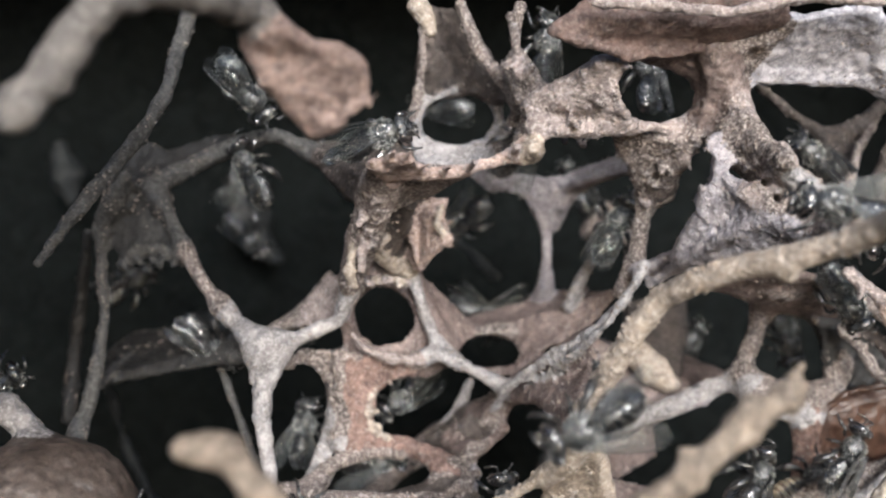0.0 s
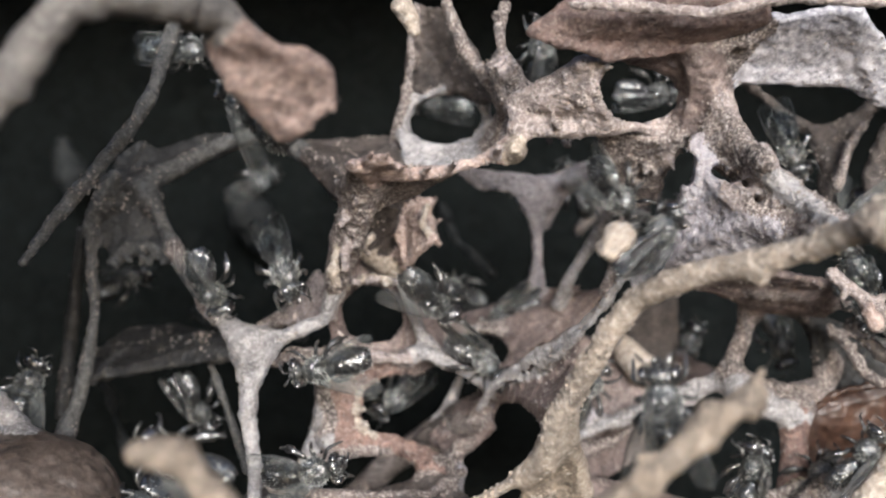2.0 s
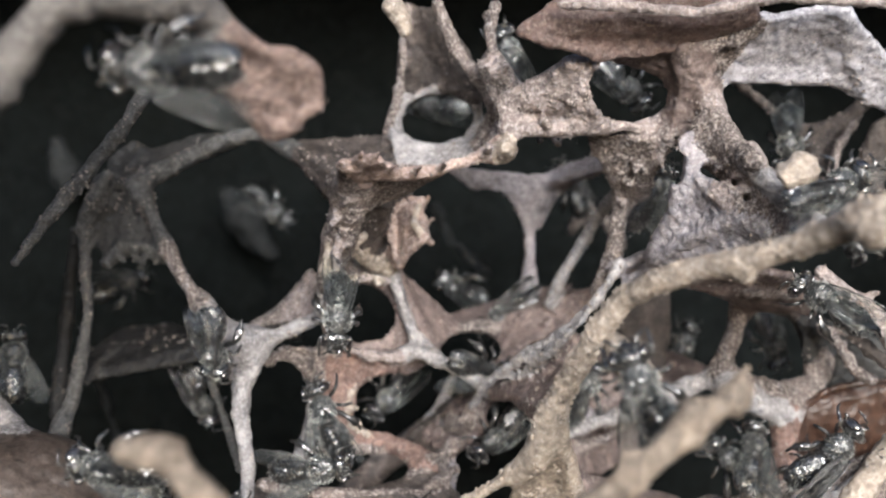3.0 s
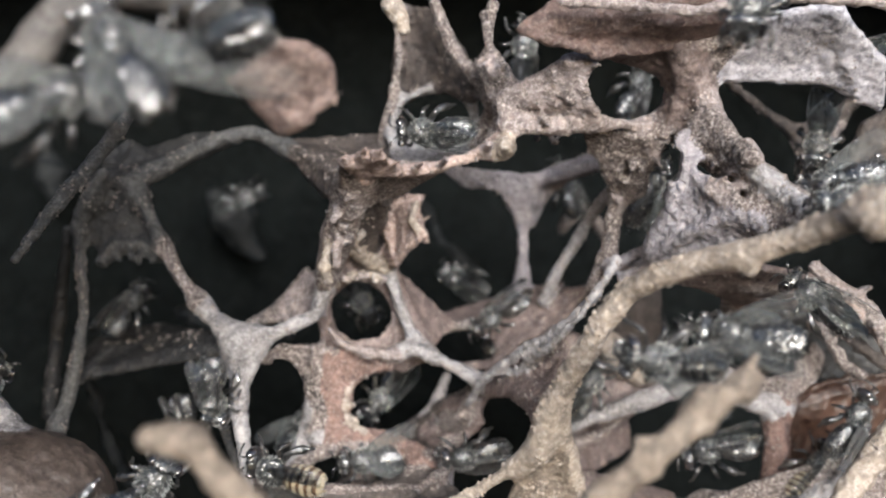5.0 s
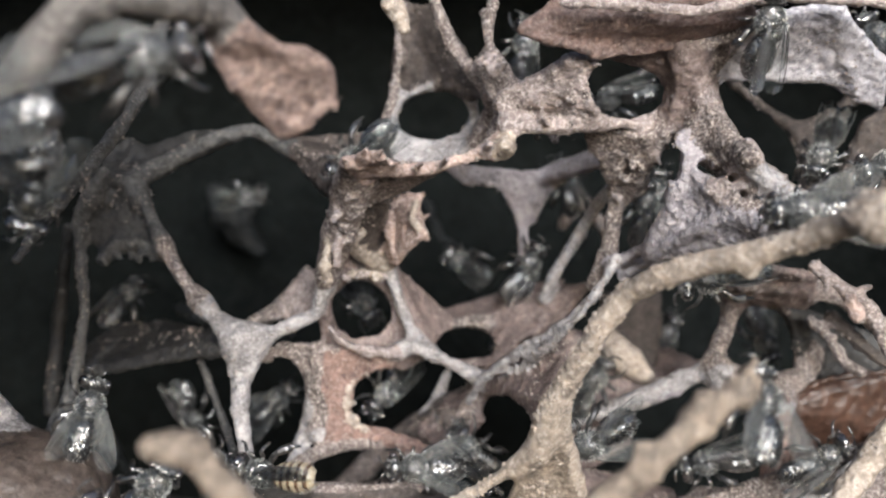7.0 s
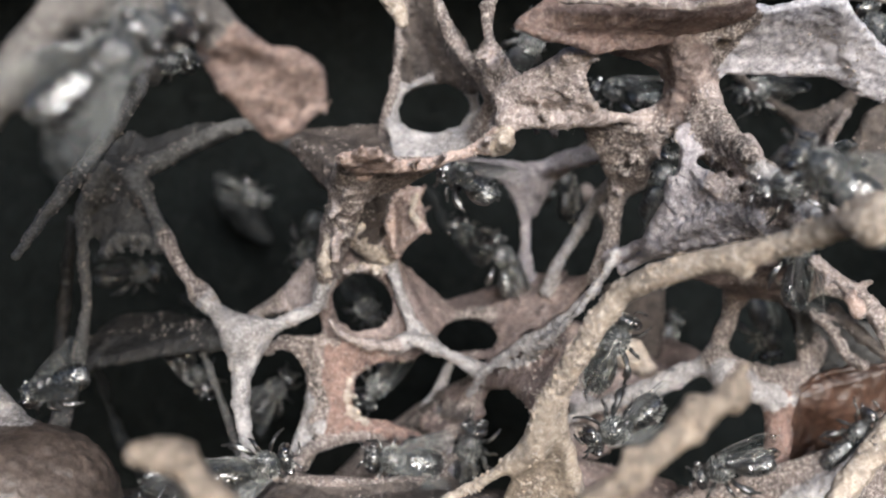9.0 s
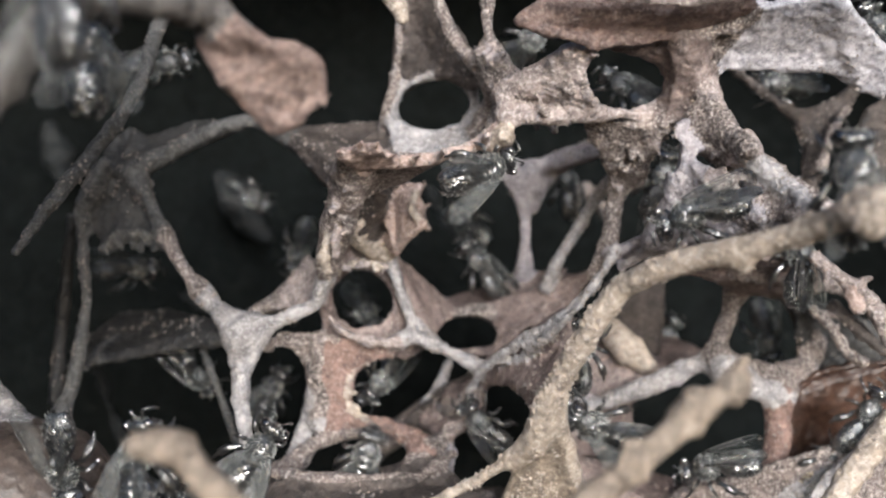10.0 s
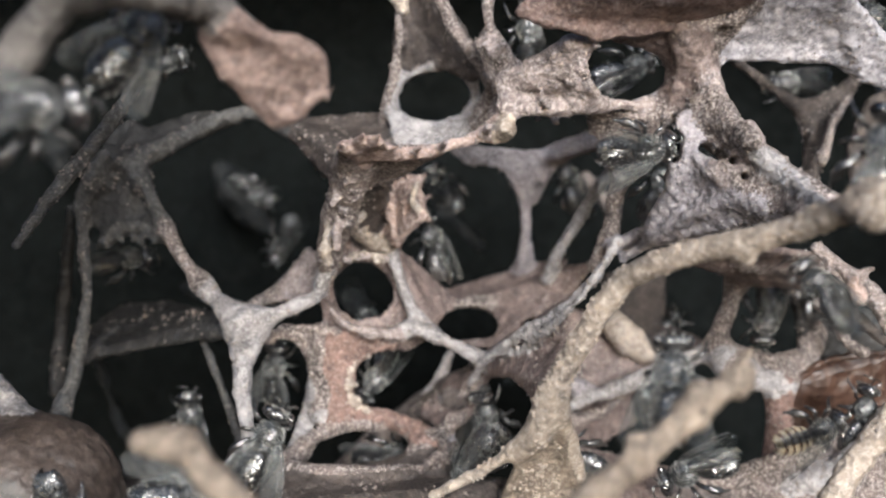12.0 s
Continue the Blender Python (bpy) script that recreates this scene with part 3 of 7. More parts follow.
web.strut("pillar", PNK, (3.67, -6, 8.25, 0.24), (6.05, -6.5, 8.04, 0.24), (8.8, -6.5, 8.42, 0.28), (11.04, -5.5, 8.49, 0.31), (13.26, -4, 8.5, 0.39))
web.strut("pillar", CER, (3.48, -3, 10.56, 0.51), (3.34, -3, 12.37, 0.33), (2.9, -3, 13.82, 0.29), (2.83, -3, 15.09, 0.33), (3.12, -3, 16.54, 0.4))
web.strut("frill", PNK, (3, -4, 12.9, 0.21), (2.57, -4, 12.47, 0.14), k=0.4)
web.strut("frill", PNK, (3.14, -4, 12.01, 0.21), (3.8, -5, 12.28, 0.14), k=0.4)
web.strut("pillar", PNK, (3.85, -3, 12.19, 0.25), (4.32, -4, 11.11, 0.25), (4.96, -5, 10.59, 0.32))
web.plate("sheet", CER, 0.25, (2.21, -3, 12.73), (3.12, -3, 13.1), (4.15, -4, 11.11), (3.48, -3, 10.56))
web.strut("pillar", PNK, (6.27, -6, 10.78, 0.24), (6.92, -8, 11.18, 0.23), (7.46, -9, 11.66, 0.23))
web.strut("pillar", CER, (3.72, -2, 8.87, 0.74), (3.03, -5, 7.07, 0.49))
web.strut("pillar", CER, (9.65, -3, 8.74, 0.47), (11.06, -1, 7.51, 0.56), (11.75, 0, 5.72, 0.61), (11.76, 1, 3.5, 0.54), (11.46, 2, 0.82, 0.58), (10.59, 3, -1.74, 0.51))
web.plate("sheet", CER, 0.26, (9.65, -3, 8.81), (13.44, -4, 8.4), (13.28, -3, 6.93), (12.63, -1, 5.27), (11.52, 0, 5.34))
web.strut("frill", CER, (13.51, -4, 7.36, 0.39), (13.36, -4, 6.4, 0.36), (12.73, -3, 5.84, 0.33), (12.54, 0, 4.59, 0.34), k=0.4)
web.plate("membrane", MEM, 0.28, (13.08, -4, 8.61), (13.9, -6, 11.12), (15.55, -7, 11.29), (16.56, -6, 8.35), (15.76, -4, 7.18), (14.15, -4, 7.72))
web.plate("sheet", MEM, 0.3, (13.74, -9, 12.58), (15.31, -8, 12.45), (16.15, -6, 9.04), (14.51, -4, 7.54), (14.55, -3, 9.83), (14.07, -6, 11.47))
web.plate("sheet", MEM, 0.3, (9.26, -8, 12.45), (11.1, -9, 12.91), (13.96, -8, 12.79), (14.46, -5, 11.58), (11.99, -6, 12.16))
web.strut("pillar", CER, (14.8, -8, 12.79, 0.54), (15.39, -6, 10.78, 0.55), (15.4, -4, 8.97, 0.61), (14.15, -4, 8.08, 0.54))
web.strut("pillar", CER, (15.97, -6, 10.78, 0.31), (16.17, -7, 8.56, 0.34), (16.7, -10, 6.53, 0.36), (16.99, -12, 5.62, 0.38), (17.21, -12, 5.75, 0.28))
web.strut("pillar", GRY, (17.06, -11, 5.62, 0.32), (18.24, -11, 4.5, 0.32), (19.34, -12, 3.23, 0.31), (19.53, -15, 2.17, 0.3), (19.16, -19, 1.3, 0.22))
web.strut("pillar", CER, (14.33, -4, 7.97, 0.5), (15.63, -5, 7, 0.35), (17.01, -6, 5.16, 0.35), (18.16, -8, 3.99, 0.37), (19.36, -11, 2.2, 0.35), (18.39, -17, 0.89, 0.26))
web.strut("pillar", LIL, (11.38, 1, -0.54, 0.38), (13.3, 1, 0.62, 0.35), (16.05, -2, 2.02, 0.29), (18.44, -4, 2.68, 0.29), (20.48, -6, 2.04, 0.28))
web.strut("pillar", LIL, (11.98, 0, -1.1, 0.27), (14.58, -2, 0.48, 0.26), (17.1, -5, 1.27, 0.21), (19.34, -12, 1.35, 0.22))
web.plate("sheet", LIL, 0.2, (12.49, 3, -0.55), (17, 2, 1.68), (21.21, -2, 1.95), (19.84, 1, 0.88), (14.47, 3, -0.28))
web.plate("sheet", SIL, 0.3, (15.8, -6, 11.61), (18.53, -9, 14.17), (22.61, -10, 14.65), (24.81, -6, 11.47), (21.35, -6, 11.4))
web.plate("sheet", SIL, 0.3, (22.61, -10, 14.65), (24.31, -9, 13.24), (26.32, -8, 11.78), (26.89, -6, 9.74), (25.68, -6, 10.08), (24.29, -6, 11.54))
web.strut("pillar", SIL, (15.87, -6, 11.61, 0.17), (18.92, -6, 11.47, 0.17), (24.12, -6, 11.4, 0.17), (25.85, -6, 10.6, 0.21), (27.31, -5, 9.71, 0.28))
web.plate("sheet", CER, 0.3, (13.96, -8, 12.79), (17.04, -9, 12.91), (18.53, -9, 14.17), (15.8, -6, 11.61))
web.strut("pillar", BRN, (18.37, 1, 13.26, 0.23), (21.93, 7, 13.05, 0.29), (24.85, 9, 11.68, 0.34), (27.42, 9, 9.79, 0.47), (28.06, 9, 7.31, 0.6), (27.01, 7, 4.63, 0.75))
web.strut("pillar", BRN, (27.42, 9, 9.79, 0.47), (30.2, 9, 11.16, 0.51), (31.93, 7, 13.38, 0.54))
web.strut("pillar", CER, (29.85, 7, 10.46, 0.29), (28.23, 6, 8.27, 0.29), (26.88, 4, 5.65, 0.36))
web.plate("sheet", BRN, 0.22, (27.2, 9, 10.09), (30.62, 9, 11.38), (27.97, 7, 5.88), (27.7, 8, 5.95))
web.plate("sheet", BRN, 0.5, (29.09, 4, 6.45), (29.88, 3, 9.53), (32.25, 3, 10.71), (31.81, 2, 3.16), (28.69, 2, 3.55))
web.strut("chamber_rim", CER, (21.44, 6, -2.43, 0.74), (21.09, 7, -4.96, 0.63), (19.67, 6, -7.37, 0.66), (20.55, 5, -8.69, 1.06))
web.strut("chamber_rim", CER, (21.44, 6, -2.43, 0.66), (24.75, 8, -3, 0.59), (27.2, 9, -4.66, 0.68), (28.27, 9, -6.8, 0.77), (26.86, 8, -9.04, 0.68), (24.73, 6, -10.04, 0.66))
web.plate("sheet", SHADE_UMB, 0.3, (24.75, 8, -3), (28.49, 9, -4.23), (33.53, 9, -5.95), (34.05, 9, -8.51), (28.27, 9, -8.94), (28.06, 9, -6.37))
web.strut("pillar", CER, (20.31, 0, -1.48, 0.61), (24.79, 2, -1.52, 0.7), (28.3, 3, -2.73, 0.63), (30.99, 3, -4.7, 0.71))
web.plate("sheet", MEM, 0.3, (15.77, 0, -1.1), (19.51, -4, -0.32), (24.86, 0, -1.1), (25.88, 4, -3.17), (21.77, 5, -2.8))
web.strut("pillar", GRY, (9.12, 8, -12.42, 0.38), (13.34, 8, -10.73, 0.46), (16.93, 7, -8.92, 0.58), (20, 6, -7.86, 0.7))
web.strut("pillar", GRY, (20.34, 5, -8.69, 0.97), (22.58, 5, -10.11, 0.73), (24.73, 6, -10.66, 0.66))
web.plate("sheet", CER, 0.28, (20.34, 5, -8.08), (24.94, 6, -10.25), (27.7, 8, -8.83), (26.01, 8, -8.4))
web.strut("pillar", RED, (24.32, 6, -10.45, 0.74), (24.44, 6, -13.13, 0.91), (23.8, 5, -15.8, 0.97), (22.84, 3, -18.14, 1.11))
web.strut("pillar", PNK, (22.73, -6, -0.49, 0.36), (24.46, -6, -1.7, 0.4), (26.2, -6, -3.08, 0.5), (27.58, -6, -5.51, 0.6))
web.strut("frill", PNK, (23.6, -6.2, -1.3, 0.3), (23.2, -6.8, -1.9, 0.16), k=0.4)
web.strut("frill", PNK, (25.2, -6.2, -2.1, 0.3), (25.9, -6.8, -1.7, 0.16), k=0.4)
web.strut("frill", CER, (25.7, -6.2, -2.9, 0.34), (25.2, -6.8, -3.7, 0.18), k=0.4)
web.strut("frill", PNK, (26.8, -6.2, -4.1, 0.34), (27.5, -6.8, -3.9, 0.18), k=0.4)
web.strut("nub", SAL, (24.59, -7, -2.69, 0.34), (24.93, -7, -3.4, 0.38))
web.strut("pillar", BEI, (22.28, -10, -14.91, 0.84), (23.91, -10, -12.31, 0.78), (26.18, -10, -9.71, 0.91))
web.plate("membrane", MEM, 0.25, (9.93, 13, -5.35), (13.16, 15, -6.4), (17.14, 12, -8.83), (18.02, 10, -9.7), (14.12, 10, -11.43), (9.79, 10, -11.87))
web.strut("pillar", CER, (10.14, 10, -8.62, 0.39), (10.09, 9, -11.08, 0.47))
web.strut("pillar", CER, (7.95, -2, -4.38, 0.26), (6.67, 0, -6.78, 0.3), (4.72, 2, -9.71, 0.39))
web.plate("membrane", MEM, 0.24, (2.75, 7, -8.5), (4.9, 8, -7.22), (8.89, 6, -4.28), (7.66, -2, -6.59), (6.27, -6, -8.97), (5.38, -2, -10.82), (3.9, 5, -10.52))
web.plate("membrane", MEM, 0.24, (-1.45, 9, -12.79), (0.69, 10, -10.79), (2.75, 7, -9.34), (3.9, 5, -10.52), (1.89, 6, -12.51), (-0.16, 5, -13.56))
web.strut("pillar", CER, (4.78, 3, -9.45, 0.47), (5.38, -2, -10.27, 0.37), (5.4, -8, -11.04, 0.4))
web.plate("sheet", CER, 0.3, (14.15, -4, 9.68), (15.97, -6, 11.12), (16.56, -6, 9.11), (17.32, -8, 6.58), (19.68, -11, 3.39), (19.3, -10, 3.12), (17.32, -8, 4.73), (15.8, -6, 6.34), (14.51, -4, 7.36))
web.plate("sheet", CER, 0.3, (8.97, -4, 8.43), (13.08, -4, 8.61), (15.87, -5, 7.07), (13.82, -3, 6.49), (13.3, 0, 4.59), (12.53, 1, 4.27), (11.43, -1, 6.39))
web.strut("frill", PNK, (17.57, -10, 6.53, 0.3), (17.6, -11, 5.72, 0.4), (17.57, -10, 5.07, 0.34), k=0.4)
web.strut("frill", PNK, (13.44, -4, 6.65, 0.25), (13.51, -5, 6.02, 0.2), k=0.4)
web.plate("frill", SAL, 0.3, (-3.12, 3, 4.19), (-1.64, 2, 4.4), (-1.88, 1, 3.04), (-1.21, 0, 1.74), (-2.38, 1, 1), (-3.12, 3, 0.04), (-3.72, 3, 1.62))
web.strut("frill", TAN, (-1.77, 1, 4.07, 0.22), (-2.12, 0, 2.88, 0.3), (-1.48, 0, 1.86, 0.24), k=0.4)
web.strut("frill", TAN, (-5.38, -1, 1.83, 0.3), (-5.85, -2, 1.14, 0.28), (-5.57, -1, 0.6, 0.2), k=0.4)
web.strut("frill", PNK, (-6.78, 2, -1.13, 0.3), (-6.2, 2, -1.44, 0.25), (-5.49, 3, -1.15, 0.3), (-4.17, 4, -1.16, 0.25), k=0.4)
web.strut("pillar", CER, (2.8, 0, 16.71, 0.35), (3.11, 0, 14.44, 0.32), (2.32, -1, 12.74, 0.3), (3.53, -2, 11.45, 0.35))
web.strut("pillar", PNK, (3.79, 0, 13.38, 0.26), (4.33, -1, 12.37, 0.22), (5.19, -2, 11.08, 0.28))
web.strut("frill", PNK, (3.06, -1, 14.23, 0.22), (3.66, -1, 13.3, 0.28), k=0.4)
web.plate("membrane", MEM, 0.24, (8.04, 12, -9.72), (11.92, 16, -9.96), (15.53, 18, -11.86), (16.01, 18, -15.2), (12.1, 14, -16.33), (8.71, 10, -15.12))
web.strut("pillar", LIL, (9.12, 8, -10.52, 0.35), (11.81, 9, -11.42, 0.3), (14.61, 8, -10.52, 0.3), (17.34, 7, -9.55, 0.4))
web.strut("pillar", CER, (10.03, 12, -14.16, 0.5), (12.7, 12, -13.27, 0.4), (14.3, 11, -11.36, 0.35))
web.plate("membrane", MEM, 0.24, (15.24, 22, -7.92), (20.15, 24, -7.58), (21.73, 18, -8.53), (18.01, 14, -10.19), (14.25, 16, -11.59))
web.plate("sheet", CER, 0.3, (16.27, 4, -17.67), (18.76, 6, -16.62), (22.88, 6, -16.83), (25.48, 4, -17.19), (30.56, 2, -12.44), (29.71, 0, -18.53), (15.77, 0, -18.53))
web.strut("pillar", GRY, (24.01, 2, -17.19, 0.6), (26.37, 1, -15.91, 0.7), (28.27, 0, -13.61, 0.7), (30.55, 0, -11.33, 0.8))
web.plate("membrane", MEM, 0.3, (8.27, 6, -14.77), (11.66, 8, -16.01), (17.15, 8, -17.27), (16.22, 2, -18.67), (5.69, 2, -18.67))
web.strut("pillar", CER, (-11.56, -2, -14.32, 0.35), (-8.13, -3, -14.55, 0.4), (-4.5, -3, -14.76, 0.35), (-1.62, -2, -14.76, 0.3), (0.62, 2, -13.99, 0.3))
web.strut("pillar", CER, (-9.78, 4, -13.98, 0.3), (-7.47, 5, -13.28, 0.3), (-3.41, 5, -13.16, 0.3), (-1.34, 3, -13.79, 0.35), (-1.52, 2, -15.55, 0.4))
web.plate("mat", BRN, 0.2, (-12.27, -6, -16.08), (-11.03, -3, -15.13), (-6.67, -3, -14.91), (-0.87, -3, -15.2), (2.98, -6, -14.93), (3.22, -8, -16.41), (-11.88, -8, -16.41))
web.strut("pillar", LIL, (0.64, 4, -14.38, 0.3), (0.23, 2, -15.94, 0.35), (-0.15, 0, -17.4, 0.4))
web.strut("frill", BEI, (-4.43, 3, -1.19, 0.26), (-4.83, 2.6, -1.81, 0.12), k=0.4)
web.strut("frill", BEI, (-4.82, 3, -0.99, 0.26), (-4.83, 2.6, -1.42, 0.12), k=0.4)
web.strut("frill", BEI, (-5.61, 3, -0.79, 0.26), (-5.78, 2.6, -1.42, 0.12), k=0.4)
web.strut("frill", BEI, (-6.28, 3, -0.87, 0.26), (-6.01, 2.6, -1.34, 0.12), k=0.4)
web.strut("frill", BEI, (-6.72, 3, -1.03, 0.26), (-6.49, 2.6, -1.61, 0.12), k=0.4)
web.strut("frill", BEI, (-7.35, 3, -1.5, 0.26), (-6.88, 2.6, -2.12, 0.12), k=0.4)
web.strut("frill", TAN, (-5.4, 4.5, -8.15, 0.2), (-5.06, 4.1, -8.51, 0.09), k=0.4)
web.strut("frill", TAN, (-6.13, 4.5, -8.67, 0.2), (-5.9, 4.1, -8.75, 0.09), k=0.4)
web.strut("frill", TAN, (-6.53, 4.5, -9.16, 0.2), (-6.1, 4.1, -9.43, 0.09), k=0.4)
web.strut("frill", TAN, (-6.78, 4.5, -9.96, 0.2), (-6.42, 4.1, -9.95, 0.09), k=0.4)
web.strut("frill", TAN, (-6.78, 4.5, -10.29, 0.2), (-6.1, 4.1, -10.07, 0.09), k=0.4)
web.strut("frill", TAN, (-6.45, 4.5, -11.09, 0.2), (-6.02, 4.1, -10.99, 0.09), k=0.4)
web.strut("frill", TAN, (-6.09, 4.5, -11.5, 0.2), (-5.94, 4.1, -11.23, 0.09), k=0.4)
web.strut("frill", TAN, (-5.53, 4.5, -11.9, 0.2), (-5.3, 4.1, -11.67, 0.09), k=0.4)
web.strut("frill", SHADE_ASH, (-20.89, 5.5, 0.16, 0.24), (-20.98, 5.1, 0, 0.11), k=0.4)
web.strut("frill", SHADE_ASH, (-21.75, 5.5, 0.53, 0.24), (-21.71, 5.1, 0, 0.11), k=0.4)
web.strut("frill", SHADE_ASH, (-22.4, 5.5, 0.61, 0.24), (-22.28, 5.1, 0.28, 0.11), k=0.4)
web.strut("frill", SHADE_ASH, (-23.46, 5.5, 0.53, 0.24), (-22.97, 5.1, 0.12, 0.11), k=0.4)
web.strut("frill", SHADE_ASH, (-24.49, 5.5, 0.12, 0.24), (-24.07, 5.1, -0.28, 0.11), k=0.4)
web.strut("frill", PNK, (9.36, -4.5, 10.36, 0.2), (9.66, -4.9, 10.47, 0.09), k=0.4)
web.strut("frill", PNK, (10.07, -4.5, 9.47, 0.2), (10.12, -4.9, 9.55, 0.09), k=0.4)
web.strut("frill", PNK, (10.6, -4.5, 9.08, 0.2), (10.68, -4.9, 9.23, 0.09), k=0.4)
web.strut("frill", PNK, (11.31, -4.5, 8.83, 0.2), (11.38, -4.9, 9.09, 0.09), k=0.4)
web.strut("frill", PNK, (11.99, -4.5, 8.76, 0.2), (11.88, -4.9, 9.09, 0.09), k=0.4)
web.strut("frill", PNK, (12.55, -4.5, 8.83, 0.2), (12.27, -4.9, 9.09, 0.09), k=0.4)
web.strut("frill", PNK, (13.23, -4.5, 9.08, 0.2), (13.04, -4.9, 9.45, 0.09), k=0.4)
web.strut("frill", CER, (10.35, -2, 6.88, 0.2), (10.1, -2.4, 6.62, 0.09), k=0.4)
web.strut("frill", CER, (9.83, -2, 7.4, 0.2), (9.41, -2.4, 6.99, 0.09), k=0.4)
web.strut("frill", CER, (8.58, -2, 8.06, 0.2), (8.45, -2.4, 7.76, 0.09), k=0.4)
web.strut("frill", CER, (7.58, -2, 8.28, 0.2), (7.36, -2.4, 7.72, 0.09), k=0.4)
web.strut("frill", CER, (7, -2, 8.28, 0.2), (7.14, -2.4, 7.72, 0.09), k=0.4)
web.strut("frill", CER, (6.07, -2, 8.14, 0.2), (6, -2.4, 7.83, 0.09), k=0.4)
web.strut("nub", BEI, (-7.47, -3, 0.4, 0.34), (-7.64, -3.4, -0.4, 0.42), (-7.45, -3.2, -1.23, 0.3), k=0.5)
web.strut("nub", PNK, (-6.57, -4, 1.47, 0.3), (-6.93, -4, 0.57, 0.36), (-6.76, -3.6, -0.32, 0.25), k=0.5)
web.strut("nub", CER, (-5.76, -7, 3.79, 0.3), (-6.03, -7.4, 3.46, 0.2), k=0.4)
web.strut("nub", PNK, (-6.7, -5.5, 2.83, 0.3), (-6.84, -5.9, 2.43, 0.2), k=0.4)
web.strut("nub", CER, (-5.42, -5, 3.03, 0.3), (-5.42, -5.4, 2.8, 0.2), k=0.4)
web.strut("nub", CER, (-6.53, -4.5, 1.99, 0.3), (-6.2, -4.9, 1.69, 0.2), k=0.4)
web.strut("nub", CER, (-5.98, -3.5, 1.3, 0.3), (-6.16, -3.9, 1.11, 0.2), k=0.4)
web.strut("nub", PNK, (11.6, 0, 4.21, 0.3), (11.72, -0.4, 3.96, 0.2), k=0.4)
web.strut("nub", CER, (11.72, -1.5, 5.6, 0.3), (11.95, -1.9, 5.2, 0.2), k=0.4)
web.strut("nub", CER, (11.73, 2, 1.6, 0.3), (11.51, 1.6, 1.05, 0.2), k=0.4)
web.strut("nub", CER, (12.19, -3, 6.38, 0.3), (12.08, -3.4, 5.88, 0.2), k=0.4)
web.strut("nub", CER, (15.21, -7, 8.56, 0.3), (15.32, -7.4, 8.2, 0.2), k=0.4)
web.strut("nub", CER, (16.17, -7.5, 7.65, 0.3), (15.8, -7.9, 7.33, 0.2), k=0.4)
web.strut("nub", CER, (16.71, -9, 5.98, 0.3), (16.44, -9.4, 5.74, 0.2), k=0.4)
web.strut("nub", CER, (13.94, -5, 7.95, 0.3), (13.61, -5.4, 7.69, 0.2), k=0.4)
web.strut("nub", CER, (5.06, -6, 9.74, 0.3), (4.72, -6.4, 9.43, 0.2), k=0.4)
web.strut("nub", CER, (6, -7, 8.56, 0.3), (6.17, -7.4, 8.13, 0.2), k=0.4)
web.strut("nub", CER, (7.25, -8, 9.77, 0.3), (7.47, -8.4, 9.31, 0.2), k=0.4)
# sheet behind the flake: its shadow is put in as darker brown
web.plate("sheet", BRN, 0.2, (-11.99, 8, 9.08), (-9.75, 9, 9.37), (-7.14, 8, 8.83), (-4.73, 8, 9.59), (-3.65, 5, 7.55), (-4.63, -1, 5.83), (-6.41, -2, 5.19), (-7.43, 0, 4.21), (-8.49, 4, 6.25), (-9.96, 7, 7.75))
web.strut("pillar", PNK, (15.89, -7, 9.93, 0.3), (16.48, -8, 7.92, 0.3), (17.23, -9.5, 5.86, 0.34), (18.56, -10.5, 4.16, 0.28), (19.83, -11.5, 3.04, 0.3), (21.02, -13, 2.13, 0.34))
web.strut("pillar", PNK, (19.17, -8, 3.05, 0.24), (19.4, -8, 2.22, 0.26), (19.02, -9, 1.35, 0.3))
web.plate("sheet", LIL, 0.26, (14.33, -7, 6.99), (14.67, -7, 5.66), (15.47, -8, 4.33), (17.04, -9, 3.17), (18.39, -10, 2.24), (18.45, -10, 1.49), (16.65, -8, 0.87), (13.28, -3, 0.18), (13.72, -4, 1.64), (14.07, -6, 3.33))
web.strut("pillar", LIL, (14.29, -7, 7.47, 0.24), (14.36, -7, 5.15, 0.3), (14, -6, 2.98, 0.28), (13.28, -3, 0.4, 0.34))
web.strut("pillar", LIL, (13.44, -4, 0.46, 0.28), (14.7, -7, 1.47, 0.26), (16.02, -8.5, 2.23, 0.26), (17.07, -9.5, 2.46, 0.25), (18.17, -10.5, 1.84, 0.26))
web.plate("sheet", CER, 0.26, (14.59, -6, 7.59), (16.05, -8, 8.43), (16.9, -9.5, 6.42), (19.68, -11, 3.39), (21.17, -13, 2.25), (19.51, -11.5, 1.68), (18.22, -10, 1.98), (16.96, -9.3, 3.81), (16.91, -9, 4.66))
web.plate("sheet", PNK, 0.24, (16.85, -9.2, 4.64), (18.22, -10, 3.12), (18.39, -10, 1.98), (16.96, -9.3, 2.99), (15.89, -8.6, 4.09))
web.strut("frill", PNK, (17.33, -10.5, 6.54, 0.34), (17.63, -11, 5.72, 0.42), (17.33, -10.5, 5.12, 0.36), k=0.4)
web.strut("pillar", SHADE_UMB, (-29.83, 14, 2.77, 0.4), (-30.92, 16, -1.82, 0.5), (-31.65, 17, -6.08, 0.55), (-31.11, 14, -11.78, 0.6))
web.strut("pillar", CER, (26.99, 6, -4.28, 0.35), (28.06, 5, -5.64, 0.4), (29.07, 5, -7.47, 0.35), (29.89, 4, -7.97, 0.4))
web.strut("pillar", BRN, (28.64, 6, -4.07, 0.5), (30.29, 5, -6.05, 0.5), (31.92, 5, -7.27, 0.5))
